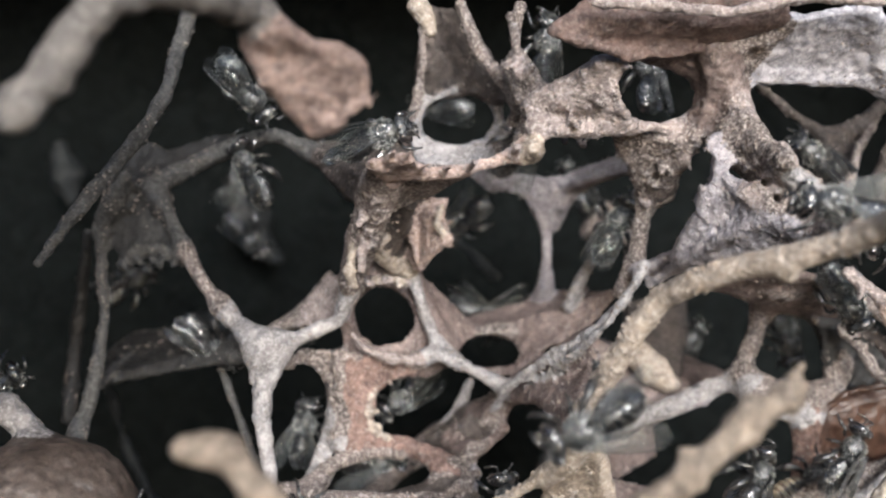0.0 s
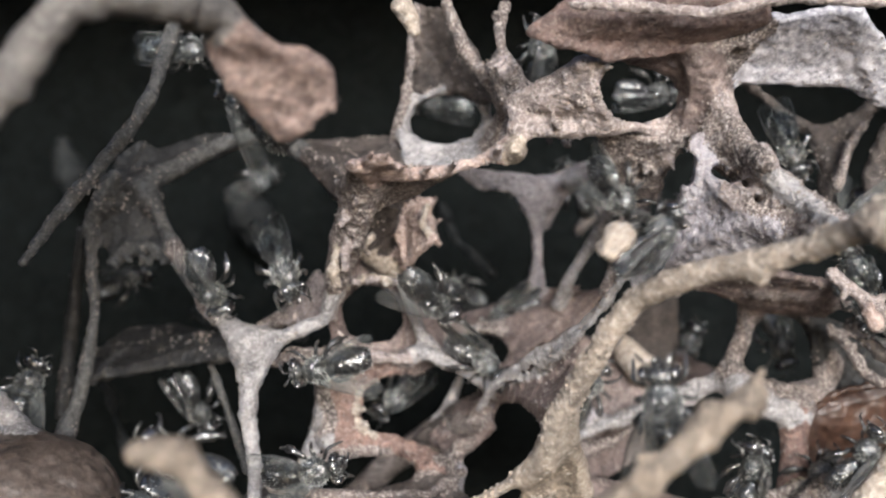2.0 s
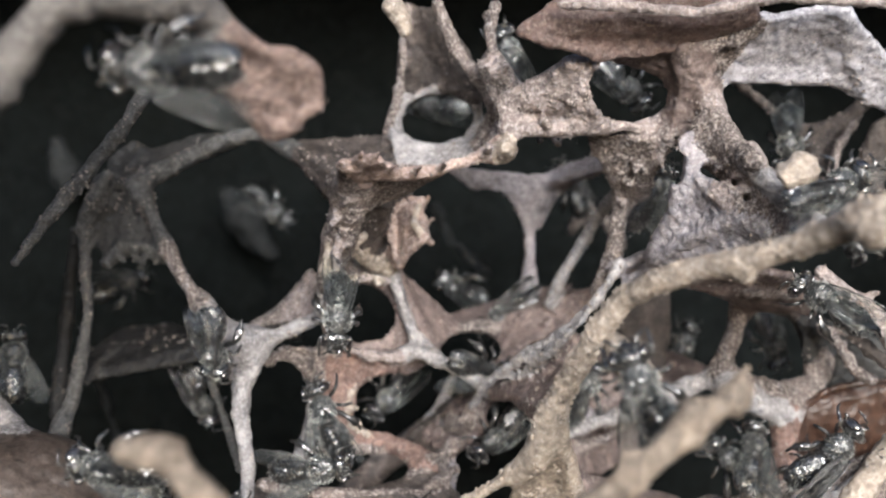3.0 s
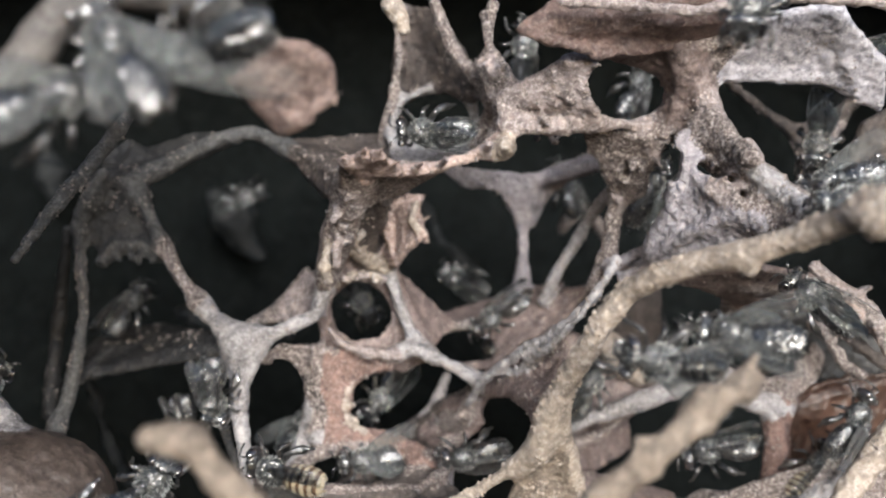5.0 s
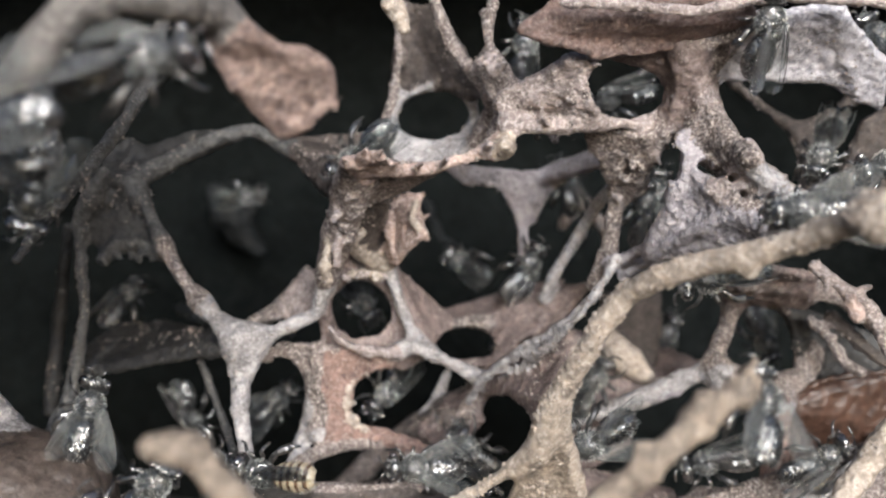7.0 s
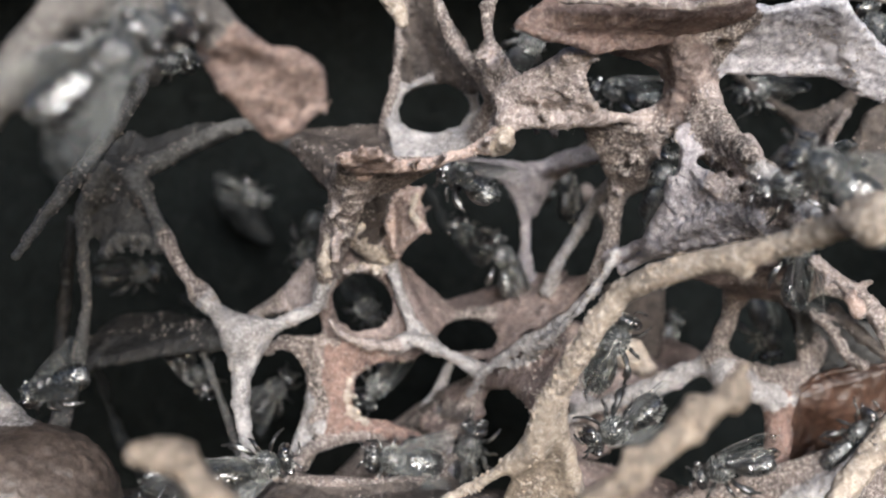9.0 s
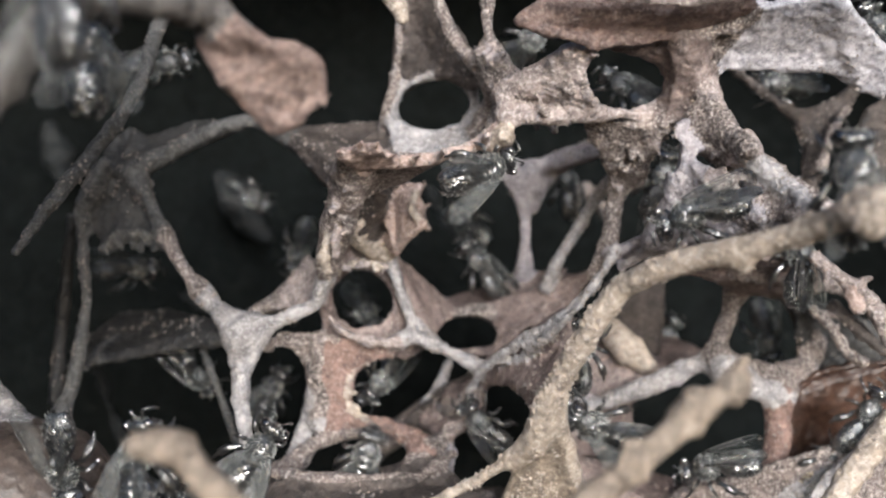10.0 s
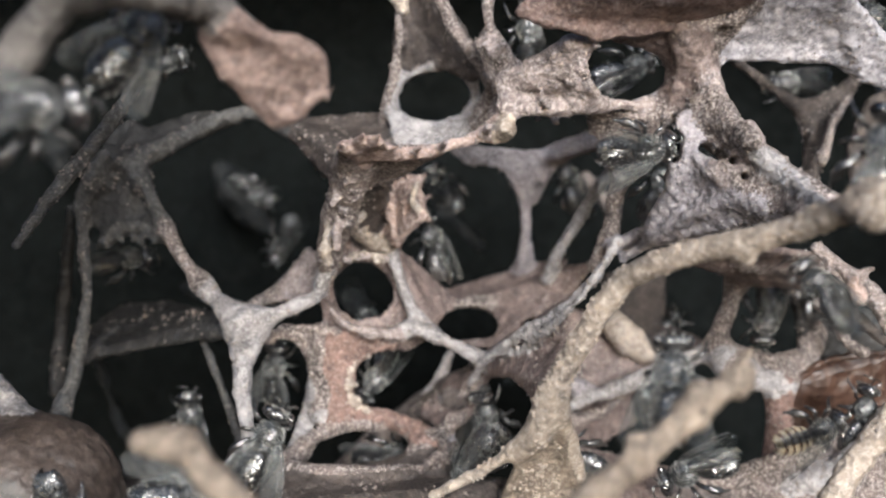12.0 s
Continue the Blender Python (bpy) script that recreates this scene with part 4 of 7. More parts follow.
# dim band at the left, its shade coloured in
web.plate("sheet", SHADE_UMB, 0.2, (-27.37, 10, -8.62), (-28.29, 14, -6.78), (-27.42, 19, -5.4), (-23.06, 18, -4.96), (-16.13, 6, -5.31), (-15.76, 5, -6.46), (-20.4, 13, -6.38), (-25.15, 17, -6.64), (-27.01, 14, -7.32))
web.strut("pillar", SHADE_ASH, (-26.35, 7, -8.63, 0.26), (-26.46, 12, -7.37, 0.3), (-24.86, 16, -6.66, 0.34), (-20.16, 12, -6.26, 0.32), (-15.18, 3, -6.36, 0.3))
web.plate("sheet", SHADE_UMB, 0.2, (-23.18, 7, 5.67), (-20.18, 7, 6.88), (-16.01, 7, 8.88), (-14.53, 8, 9.67), (-18.56, 9, 9.71), (-21.77, 9, 8.77), (-23.61, 8, 7.56))
web.hole(-0.77, 5, 10.48, 2.44, 8, 1.87)
web.hole(-5.69, 3, -3.52, 2.29, 8, 2.29)
web.hole(3, 14, 2.09, 3.18, 6, 4.09)
web.hole(-3.9, 5, -9.38, 2.36, 6, 1.54)
web.hole(-11.54, 4, -9.42, 1.76, 7, 2.56)
web.hole(11.19, -7, 10.27, 2.59, 9, 1.43)
web.hole(24.33, 8, -5.87, 2.2, 8, 2.45)
web.hole(14.61, -1, 6.84, 0.67, 5, 0.97)
web.hole(1.95, 12, -6.35, 2.49, 8, 1.2)
web.hole(7.13, 7, -6.3, 1.25, 7, 0.54)
web.hole(4.38, 1, -10.8, 1.61, 9, 1.54)
web.hole(0.68, 9, -11.72, 1.11, 5, 0.68)
web.hole(15.51, -8, 5.47, 0.42, 5, 0.378, k=0.15)
web.hole(16.11, -8, 5.04, 0.42, 5, 0.378, k=0.15)
web.hole(16.72, -8, 4.63, 0.36, 5, 0.324, k=0.15)
web.hole(17.3, -9.5, 3.73, 0.3, 5, 0.27, k=0.15)
web.hole(13.47, -2, 3.53, 0.7, 4, 0.63, k=0.15)
web.hole(13.97, -5, 5.67, 0.4, 6, 1.25, k=0.15)
web.build()

root = Growth("arched_root_strand", "arching sandy-brown root-like strand crossing before the nest", "root strand", 0.16, (0.03, 0.05, 0.04))
root.strut("strand", BEI, (19, -27, 1.42, 0.42), (17.72, -27, 1.54, 0.4), (16.72, -25.63, 1.17, 0.21), (15.5, -23.52, 0.58, 0.21), (13.92, -22.03, 0.03, 0.23), (12.21, -20.54, -0.37, 0.24), (10.38, -19.05, -1.08, 0.25), (9.06, -17.05, -1.98, 0.25), (7.92, -16, -3.48, 0.26), (7.18, -15, -5.03, 0.26), (6.55, -14, -6.64, 0.33), (5.8, -13, -8.46, 0.37), (5.06, -12, -10.49, 0.41), (3.71, -11, -11.95, 0.34), (1.49, -10, -13.45, 0.32), (-0.79, -9, -14.83, 0.32))
root.strut("fibre", BEI, (16.63, -25.89, 0.96, 0.1), (15.53, -23.91, 0.64, 0.1), (13.74, -22.24, 0.21, 0.11), (12.05, -20.78, -0.57, 0.12), (10.46, -19.51, -1.13, 0.13), (8.98, -17.4, -1.71, 0.12), (7.68, -16.4, -3.55, 0.12), (7.26, -15.4, -5.19, 0.13), (6.6, -14.4, -6.35, 0.16), (5.55, -13.4, -8.35, 0.18), (5.05, -12.4, -10.69, 0.22))
root.strut("fibre", BEI, (16.56, -25.64, 1.4, 0.08), (15.38, -23.58, 0.46, 0.08), (14.02, -22.31, -0.2, 0.08), (12.25, -20.76, -0.24, 0.09), (10.16, -19.08, -0.85, 0.1), (8.94, -17.2, -2.14, 0.1), (8.11, -16.2, -3.7, 0.1), (7.24, -15.2, -4.83, 0.1), (6.3, -14.2, -6.38, 0.12), (5.71, -13.2, -8.63, 0.14), (5.28, -12.2, -10.68, 0.17), (3.76, -11.2, -11.68, 0.14))
root.plate("base", TWG, 0.25, (5.68, -13, -7.99), (6.31, -12, -8.92), (6.9, -11, -11.15), (7.79, -9, -15.16), (3.34, -9, -15.16), (4.09, -10, -12.96), (5.06, -12, -10.49))
root.strut("base", BEI, (6.11, -13, -8.15, 0.22), (6.63, -12, -10.33, 0.22), (7.6, -10, -13.29, 0.26))
root.strut("knot", BEI, (13.51, -21.66, -0.36, 0.18), (13.76, -21.88, -0.7, 0.14), (13.88, -21.99, -0.96, 0.1))
root.strut("knot", BEI, (17.59, -27.86, 1.85, 0.61), (17.36, -27.86, 1.05, 0.55))
root.strut("knot", TAN, (16.95, -27, 1.61, 0.55), (17.28, -27.5, 1.29, 0.62), (17.83, -27, 1.61, 0.5))
root.build()

twig = Growth("broken_twig", "blurred pale tan broken twig leaning across the nest", "twig", 0.2, (0.05, 0.12, 0.12))
twig.strut("stem", TWG, (11.81, -29, -5.13, 0.16), (11.37, -29, -5.62, 0.38), (10.35, -30, -5.87, 0.43), (9.66, -30, -6.52, 0.52), (8.58, -30, -7.17, 0.48), (6.93, -31, -8.26, 0.57), (5.41, -31, -9.4, 0.61), (4.24, -32, -10.27, 0.68))
twig.strut("spur", TWG, (11.23, -29, -5.53, 0.24), (11.59, -29, -4.6, 0.13), (11.68, -29, -4.33, 0.09))
twig.strut("spur", TWG, (9.12, -30, -6.58, 0.22), (9.44, -30, -5.65, 0.13))
twig.strut("spur", TWG, (7.09, -31, -7.9, 0.19), (6.67, -31, -7.37, 0.11))
twig.build()

stub = Growth("waxy_stub", "small pale tan waxy stub standing before the nest", "stub", 0.2, (0.09, 0.14, 0.08))
stub.strut("stem", TWG, (-10.15, -35.04, -6.79, 0.27), (-9.64, -35.04, -6.79, 0.38), (-8.94, -35.04, -6.95, 0.46), (-8.31, -35.04, -7.59, 0.49), (-7.46, -35.04, -8.6, 0.59), (-6.89, -35.04, -9.35, 0.66))
stub.strut("tip", TWG, (-10.34, -35.04, -6.64, 0.17), (-9.77, -35.04, -6.57, 0.27), (-8.98, -35.04, -6.6, 0.24))
stub.build()

canopy = Growth("resin_bar", "thick pale resin bar with a hanging torn flake", "resin bar", 0.25, (0.07, 0.11, 0.07))
canopy.strut("bar", BAR, (-16.7, -33.46, 4.57, 0.84), (-15.51, -33.46, 5.76, 0.77), (-14.52, -33.46, 7.34, 0.74), (-13.53, -33.46, 8.53, 0.81), (-12.23, -32.59, 9.34, 0.95), (-10.68, -30.85, 9.56, 1.02), (-9.59, -28.24, 9.52, 0.86), (-8.33, -26.5, 8.73, 0.5))
canopy.plate("flake", FLK, 0.36, (-9.76, -27.37, 8.45), (-8.32, -28.24, 8.73), (-7.34, -27.37, 8.28), (-6.24, -26.94, 8.19), (-5.36, -26.5, 7.68), (-5.37, -25.63, 6.63), (-6.24, -25.2, 5.66), (-7.28, -24.76, 5.17), (-7.94, -25.2, 5.72), (-8.51, -26.06, 6.68), (-9.16, -26.94, 7.02))
canopy.strut("knot", BAR, (-9.01, -26.06, 7.2, 0.18), (-8.85, -26.06, 7.12, 0.17))
canopy.strut("tooth", FLK, (-7.21, -28, 5.68, 0.2), (-7.07, -28, 5.39, 0.09), k=0.3)
canopy.strut("tooth", FLK, (-6.75, -28, 5.3, 0.2), (-6.71, -28, 4.84, 0.09), k=0.3)
canopy.strut("tooth", FLK, (-6.34, -28, 5.3, 0.2), (-6.19, -28, 4.93, 0.09), k=0.3)
canopy.strut("tooth", FLK, (-5.84, -28, 5.57, 0.2), (-5.66, -28, 5.28, 0.09), k=0.3)
canopy.strut("tooth", FLK, (-5.43, -28, 5.8, 0.2), (-5.43, -28, 5.39, 0.09), k=0.3)
canopy.strut("tooth", FLK, (-5.03, -28, 6.12, 0.2), (-4.84, -28, 5.75, 0.09), k=0.3)
canopy.strut("tooth", FLK, (-4.8, -28, 6.71, 0.2), (-4.62, -28, 6.25, 0.09), k=0.3)
canopy.build()

tflake = Growth("torn_leaf_flake", "torn brown resin flake with a pale rolled edge", "resin flake", 0.22, (0.07, 0.11, 0.07))
tflake.plate("flake", DKR, 0.3, (4.21, -12, 12.66), (5.68, -12, 13.53), (6.78, -12, 14.79), (17.44, -11, 15.37), (17.74, -10, 14), (15.18, -8.5, 13.09), (12.09, -9, 12.39), (8.97, -10, 11.79), (7.54, -11, 11.98), (5.37, -12, 12.22))
tflake.strut("rolled_edge", PNK, (6.25, -14, 13.8, 0.3), (8.97, -14, 13.73, 0.33), (11.6, -13, 13.73, 0.37), (13.76, -13, 13.61, 0.37), (15.92, -13, 14.04, 0.4), (18.39, -13, 14.54, 0.43), (23.95, -13, 14.1, 0.31), (25.18, -13, 13.73, 0.31))
tflake.build()

pot_l = Growth("resin_pot", "rounded dark brown glossy resin pot", "resin pot", 0.25, (0.07, 0.11, 0.07))
pot_l.strut("globe", POB, (-26.47, -6, -15.9, 5.2), (-25.13, -5, -15.63, 4.93), (-25.09, -6, -16.94, 5.2))
pot_l.strut("neck", GRY, (-28.73, -4, -8.9, 0.93), (-27.3, -4, -10.33, 0.86), (-25.43, -6, -12.09, 1.04))
pot_l.build()

pot_r = Growth("resin_pot", "open reddish-brown resin pot with a curled rim", "resin pot", 0.22, (0.07, 0.11, 0.07))
pot_r.plate("wall", POT, 0.35, (25.8, 8, -10.94), (28.06, 9, -9.37), (31.48, 9, -8.73), (34.9, 9, -8.51), (35.34, 10, -12.95), (30.52, 11, -14.87), (27.2, 9, -17.07), (25.59, 8, -15.16))
pot_r.strut("rim", POT, (24.85, 6, -16.01, 0.25), (24.94, 6, -12.3, 0.29), (25.76, 6, -10.25, 0.29), (27.77, 7, -8.92, 0.25), (30.68, 7, -8.42, 0.25), (34.02, 7, -8.13, 0.25))
pot_r.plate("wall", POT, 0.35, (24.85, 6, -16.01), (27.2, 9, -17.07), (29.39, 8, -17.69), (33.19, 9, -15.36), (35.34, 10, -12.95), (33.58, 6, -18.89), (24.68, 4, -18.39))
pot_r.build()

lump = Growth("resin_lump", "tan resin lump with a pale pointed tip", "resin lump", 0.22, (0.07, 0.10, 0.05))
lump.plate("slab", BRN, 0.5, (13.85, 17, -3.01), (17.95, 17, -2.07), (17.79, 16, -5.54), (17.3, 15, -8.24), (15.83, 14, -9.14), (13.57, 17, -7.02))
lump.strut("tip", TAN, (12.45, 11, -4.87, 0.5), (13.25, 10, -6.45, 1.1), (14.21, 10, -7.54, 1.25), (15.42, 10, -8.62, 0.8))
lump.build()

back = Growth("inner_scaffold", "shadowed inner cerumen sheets deep in the cavity", "nest scaffold", 0.4, (0.3, 0.2, 0.1))
back.strut("pillar", CER, (-8.97, 20, -19.93, 0.97), (-4.28, 24, -16.24, 1.32), (1.91, 28, -13.74, 1.59))
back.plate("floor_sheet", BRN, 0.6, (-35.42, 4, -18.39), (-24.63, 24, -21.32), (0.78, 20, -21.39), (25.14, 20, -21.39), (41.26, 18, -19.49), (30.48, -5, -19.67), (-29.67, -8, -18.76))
back.strut("pillar", CER, (11.23, 26, 3.17, 0.52), (13.31, 26, 5.77, 0.73), (15.57, 24, 2.09, 0.51))
# faint deep strands, darkened by colour to sit in shade
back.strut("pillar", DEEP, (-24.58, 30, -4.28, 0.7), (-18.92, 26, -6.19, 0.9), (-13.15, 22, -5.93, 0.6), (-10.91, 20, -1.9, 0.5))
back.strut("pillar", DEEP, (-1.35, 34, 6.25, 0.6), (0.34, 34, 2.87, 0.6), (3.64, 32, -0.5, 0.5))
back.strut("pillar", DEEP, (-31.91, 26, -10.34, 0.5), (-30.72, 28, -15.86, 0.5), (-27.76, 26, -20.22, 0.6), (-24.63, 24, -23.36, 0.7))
# lumps added near the back wall to stand for faint haze
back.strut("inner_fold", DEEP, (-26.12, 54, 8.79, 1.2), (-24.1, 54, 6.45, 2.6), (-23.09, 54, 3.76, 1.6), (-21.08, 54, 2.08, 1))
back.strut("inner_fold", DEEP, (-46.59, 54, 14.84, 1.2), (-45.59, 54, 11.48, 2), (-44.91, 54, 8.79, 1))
back.build()


crumbs(web, "resin_crumbs", 4200, GRIT, "gritty resin crumbs stuck on the scaffold", (0.04, 0.12))
crumbs(root, "sand_grains", 700, TAN, "pale sand grains stuck on the root strand", (0.05, 0.12))


# ---------------------------------------------------------------- the bees
def blob(bm, centre, size, segments=14, rings=9, squeeze=0.0, turn=0.0, bands=0.0):
    """An egg along x; squeeze narrows it towards +x, bands gives it the steps of the abdomen's plates."""
    made = bmesh.ops.create_uvsphere(bm, u_segments=segments, v_segments=rings, radius=1, matrix=Matrix.Rotation(radians(90), 4, "Y"))["verts"]
    spin = Matrix.Rotation(radians(turn), 3, "Y")
    for v in made:
        x = v.co.x
        w = 1 - squeeze * x
        if bands:
            w *= 1 + bands * ((x * 3.2) % 1.0 - 0.5)
        v.co = Vector(centre) + spin @ Vector((x * size[0], v.co.y * size[1] * w, v.co.z * size[2] * w))
    return made


def limb(bm, points, sides=6):
    """A tapered tube through (x, y, z, radius) points."""
    rings = []
    for i, p in enumerate(points):
        a, b = Vector(points[max(i - 1, 0)][:3]), Vector(points[min(i + 1, len(points) - 1)][:3])
        turn = (b - a).to_track_quat("Z", "Y").to_matrix()
        rings.append([bm.verts.new(Vector(p[:3]) + turn @ Vector((math.cos(s) * p[3], math.sin(s) * p[3], 0)))
                      for s in [2 * math.pi * k / sides for k in range(sides)]])
    for r0, r1 in zip(rings, rings[1:]):
        for k in range(sides):
            bm.faces.new((r0[k], r0[(k + 1) % sides], r1[(k + 1) % sides], r1[k]))
    bm.faces.new(rings[0][::-1])
    bm.faces.new(rings[-1])


def scaled(bm):
    for v in bm.verts:
        v.co *= 0.00110
    bmesh.ops.recalc_face_normals(bm, faces=bm.faces[:])
    return bm


def build_bee(label, wings_out):
    """A stingless bee about 5 mm long: head towards +x, back towards +z."""
    bee = tagged(new("bee"), label, "bee", "bees of the nest")
    bm = bmesh.new()
    blob(bm, (0.45, 0, 0.12), (0.86, 0.80, 0.74), 18, 12)
    for v in bm.verts:
        v.co += v.co.normalized() * 0.05 * noise.noise(v.co * 5)
    thorax = part("thorax", scaled(bm), FUZZ, bee, "downy black thorax")
    bm = bmesh.new()
    blob(bm, (-0.22, 0, 0.46), (0.34, 0.50, 0.28), 12, 8)
    part("scutellum", scaled(bm), FUZZ, bee)
    # the abdomen: a core and the overlapping plates on its back
    bm = bmesh.new()
    blob(bm, (-1.42, 0, -0.10), (1.22, 0.74, 0.62), 16, 12, squeeze=-0.10, turn=-8)
    abdomen = part("abdomen", scaled(bm), BLACK, bee, "glossy black plated abdomen")
    for k in range(5):
        x0, x1 = -0.42 - k * 0.43, -1.02 - k * 0.43
        bm = bmesh.new()
        rings = []
        for u in range(5):
            x = x0 + (x1 - x0) * u / 4
            e = min(max((x + 1.50) / 1.36, -0.985), 0.985)
            w = math.sqrt(1 - e * e) * (0.84 - 0.06 * e) * (1 + 0.05 * u / 4) + (0.02 if u < 4 else -0.03)
            rings.append([bm.verts.new((x, math.cos(g) * w, math.sin(g) * w * 0.86 - 0.06 + 0.13 * (x + 1.4)))
                          for g in [math.pi * (q / 15 * 1.36 - 0.18) for q in range(16)]])
        for r0, r1 in zip(rings, rings[1:]):
            for q in range(15):
                bm.faces.new((r0[q], r0[q + 1], r1[q + 1], r1[q]))
        part("plate", scaled(bm), BLACK, abdomen)
    bm = bmesh.new()
    blob(bm, (1.62, 0, -0.08), (0.40, 0.84, 0.72), 18, 12)
    head = part("head", scaled(bm), BLACK, bee)
    bm = bmesh.new()
    blob(bm, (1.92, 0, -0.36), (0.16, 0.40, 0.26), 12, 8)
    part("face_shield", scaled(bm), BLACK, head)
    for side in (-1, 1):
        bm = bmesh.new()
        blob(bm, (1.70, side * 0.66, 0.0), (0.30, 0.24, 0.56), 14, 10)
        part("eye", scaled(bm), EYE, head, "dark glossy compound eye")
        bm = bmesh.new()
        limb(bm, [(1.88, side * 0.34, -0.58, 0.13), (1.98, side * 0.24, -0.80, 0.11), (2.0, side * 0.04, -0.92, 0.06)], 7)
        part("mandible", scaled(bm), LEG, head)
        bm = bmesh.new()
        limb(bm, [(1.98, side * 0.16, 0.02, 0.055), (2.26, side * 0.34, 0.30, 0.05), (2.34, side * 0.40, 0.34, 0.065), (2.44, side * 0.62, 0.08, 0.07), (2.46, side * 0.82, -0.24, 0.06)])
        part("antenna", scaled(bm), LEG, head)
        for x, reach, back, thick in ((0.95, 0.72, 0.85, 0.10), (0.45, 0.95, -0.25, 0.11), (0.05, 0.95, -1.25, 0.15)):
            bm = bmesh.new()
            hind = back < -1
            limb(bm, [(x, side * 0.42, -0.40, thick * 0.9), (x + back * 0.22, side * (0.55 + reach * 0.30), -0.42, thick * 1.25),
                      (x + back * 0.42, side * (0.55 + reach * 0.62), -0.30, thick * 1.0), (x + back * 0.60, side * (0.55 + reach * 0.72), -0.52, thick * (1.6 if hind else 1.1)),
                      (x + back * 0.88, side * (0.52 + reach * 0.74), -0.86, thick * (1.7 if hind else 0.85)), (x + back * 1.02, side * (0.50 + reach * 0.76), -1.0, thick * 0.75),
                      (x + back * 1.30, side * (0.48 + reach * 0.82), -1.08, thick * 0.45)], 8)
            part("leg", scaled(bm), LEG, bee)
        for length, wide, lift, sweep in ((3.7, 0.60, 0.0, wings_out), (2.6, 0.44, -0.06, wings_out * 1.2 + 1)):
            bm = bmesh.new()
            turn = Matrix.Rotation(radians(-sweep * side), 3, "Z") @ Matrix.Rotation(radians(5), 3, "Y") @ Matrix.Rotation(radians(14 * side), 3, "X")
            base = Vector((0.45, side * 0.42, 0.76 + lift))

            def wing_point(u, v, z=0.0):
                half = wide * (math.sin(math.pi * min(u * 0.62 + 0.08, 1)) ** 0.8) * (1 if u < 0.85 else math.sqrt(max(1 - ((u - 0.85) / 0.15) ** 2, 0.02)))
                fold = 0.05 * math.sin(u * 9 + v) + 0.045 * math.sin(v * 5 + u * 3) - 0.10 * u * u
                return base + turn @ Vector((-u * length, half * v * 2 * side, fold + z))

            across = (0.42, 0.24, 0.04, -0.16, -0.38, -0.58)
            for z in (0.012, -0.012):
                rows = [[bm.verts.new(wing_point(i / 12, v, z)) for i in range(13)] for v in across]
                for r0, r1 in zip(rows, rows[1:]):
                    for i in range(12):
                        bm.faces.new((r0[i], r0[i + 1], r1[i + 1], r1[i]))
            wing = part("wing", scaled(bm), SHEEN_WING if wings_out > 15 else WING, bee, "smoky transparent wing")
            bm = bmesh.new()
            for v0, v1, thick, u1 in ((0.40, 0.40, 0.030, 0.9), (0.05, 0.18, 0.018, 0.85), (0.0, -0.30, 0.014, 0.7), (-0.2, -0.5, 0.012, 0.5)):
                limb(bm, [tuple(wing_point(u * u1, v0 + (v1 - v0) * u, 0.02)) + (thick,) for u in (0, 0.25, 0.5, 0.75, 1)], 5)
            part("vein", scaled(bm), LEG, wing, "dark wing veins")
    def down(n_hairs, centre, size, lean, length, host, x0=-0.8, x1=0.8):
        bm = bmesh.new()
        for _ in range(n_hairs):
            a, u = random.uniform(-0.4, 3.54), random.uniform(x0, x1)
            w = math.sqrt(1 - u * u)
            n = Vector((u, math.cos(a) * w, math.sin(a) * w))
            p = Vector(centre) + Vector((n.x * size[0], n.y * size[1], n.z * size[2]))
            q = p + (n + Vector((lean, random.uniform(-0.4, 0.4), 0))) * random.uniform(0.6, 1.2) * length
            limb(bm, [(*p, 0.016), (*q, 0.006)], 3)
        part("hairs", scaled(bm), HAIR, host, "short pale hairs")

    down(280, (0.45, 0, 0.12), (0.84, 0.78, 0.72), -0.5, 0.15, thorax)
    down(80, (-1.45, 0, -0.05), (1.36, 0.84, 0.70), -1.0, 0.11, abdomen, -0.95, 0.3)
    down(60, (1.62, 0, -0.08), (0.39, 0.82, 0.70), 0.5, 0.10, head, -0.3, 0.95)
    return bee


def add_load(bee):
    """A crumb of resin carried at the hind legs."""
    bm = bmesh.new()
    bmesh.ops.create_icosphere(bm, subdivisions=3, radius=0.95)
    for v in bm.verts:
        v.co *= 1 + 0.35 * noise.noise(v.co * 1.7) + 0.14 * noise.noise(v.co * 5)
        v.co = Vector((v.co.x * 1.15 - 1.7, v.co.y * 0.8 + 1.35, v.co.z * 0.8 - 0.2))
    part("resin_load", scaled(bm), TAN, bee, "pale crumbly lump of resin")
    return bee


def add_bands(bee):
    """Cream plates with amber between them on the abdomen."""
    for ob in bee.children:
        if ob.name.startswith("abdomen"):
            ob.data.materials[0] = AMBER
            ob["label"] = "cream-and-amber banded abdomen"
            for plate in ob.children:
                if plate.name.startswith("plate"):
                    plate.data.materials[0] = AMBER
                    plate.data.materials.append(CREAM)
                    for face in plate.data.polygons:
                        face.material_index = int(face.index >= 30)
    return bee


def perch(x, y, z, heading, roll=0, pitch=0):
    """A bee's pose: millimetres, the way its head points in the upright plane (0 right, 90 up), its roll, and the head's lean out of the nest."""
    ahead = Vector((math.cos(radians(heading)), 0, math.sin(radians(heading))))
    up = Vector((0, -1, 0))
    side = up.cross(ahead)
    m = Matrix((ahead, side, up)).transposed().to_4x4()
    return Matrix.Translation((mm(x), mm(y), mm(z))) @ m @ Matrix.Rotation(radians(roll), 4, "X") @ Matrix.Rotation(radians(-pitch), 4, "Y")


first_bee = build_bee("black stingless bee with folded smoky wings among the pillars", 3)
first_fanning_bee = build_bee("black stingless bee with half-spread smoky wings among the pillars", 20)
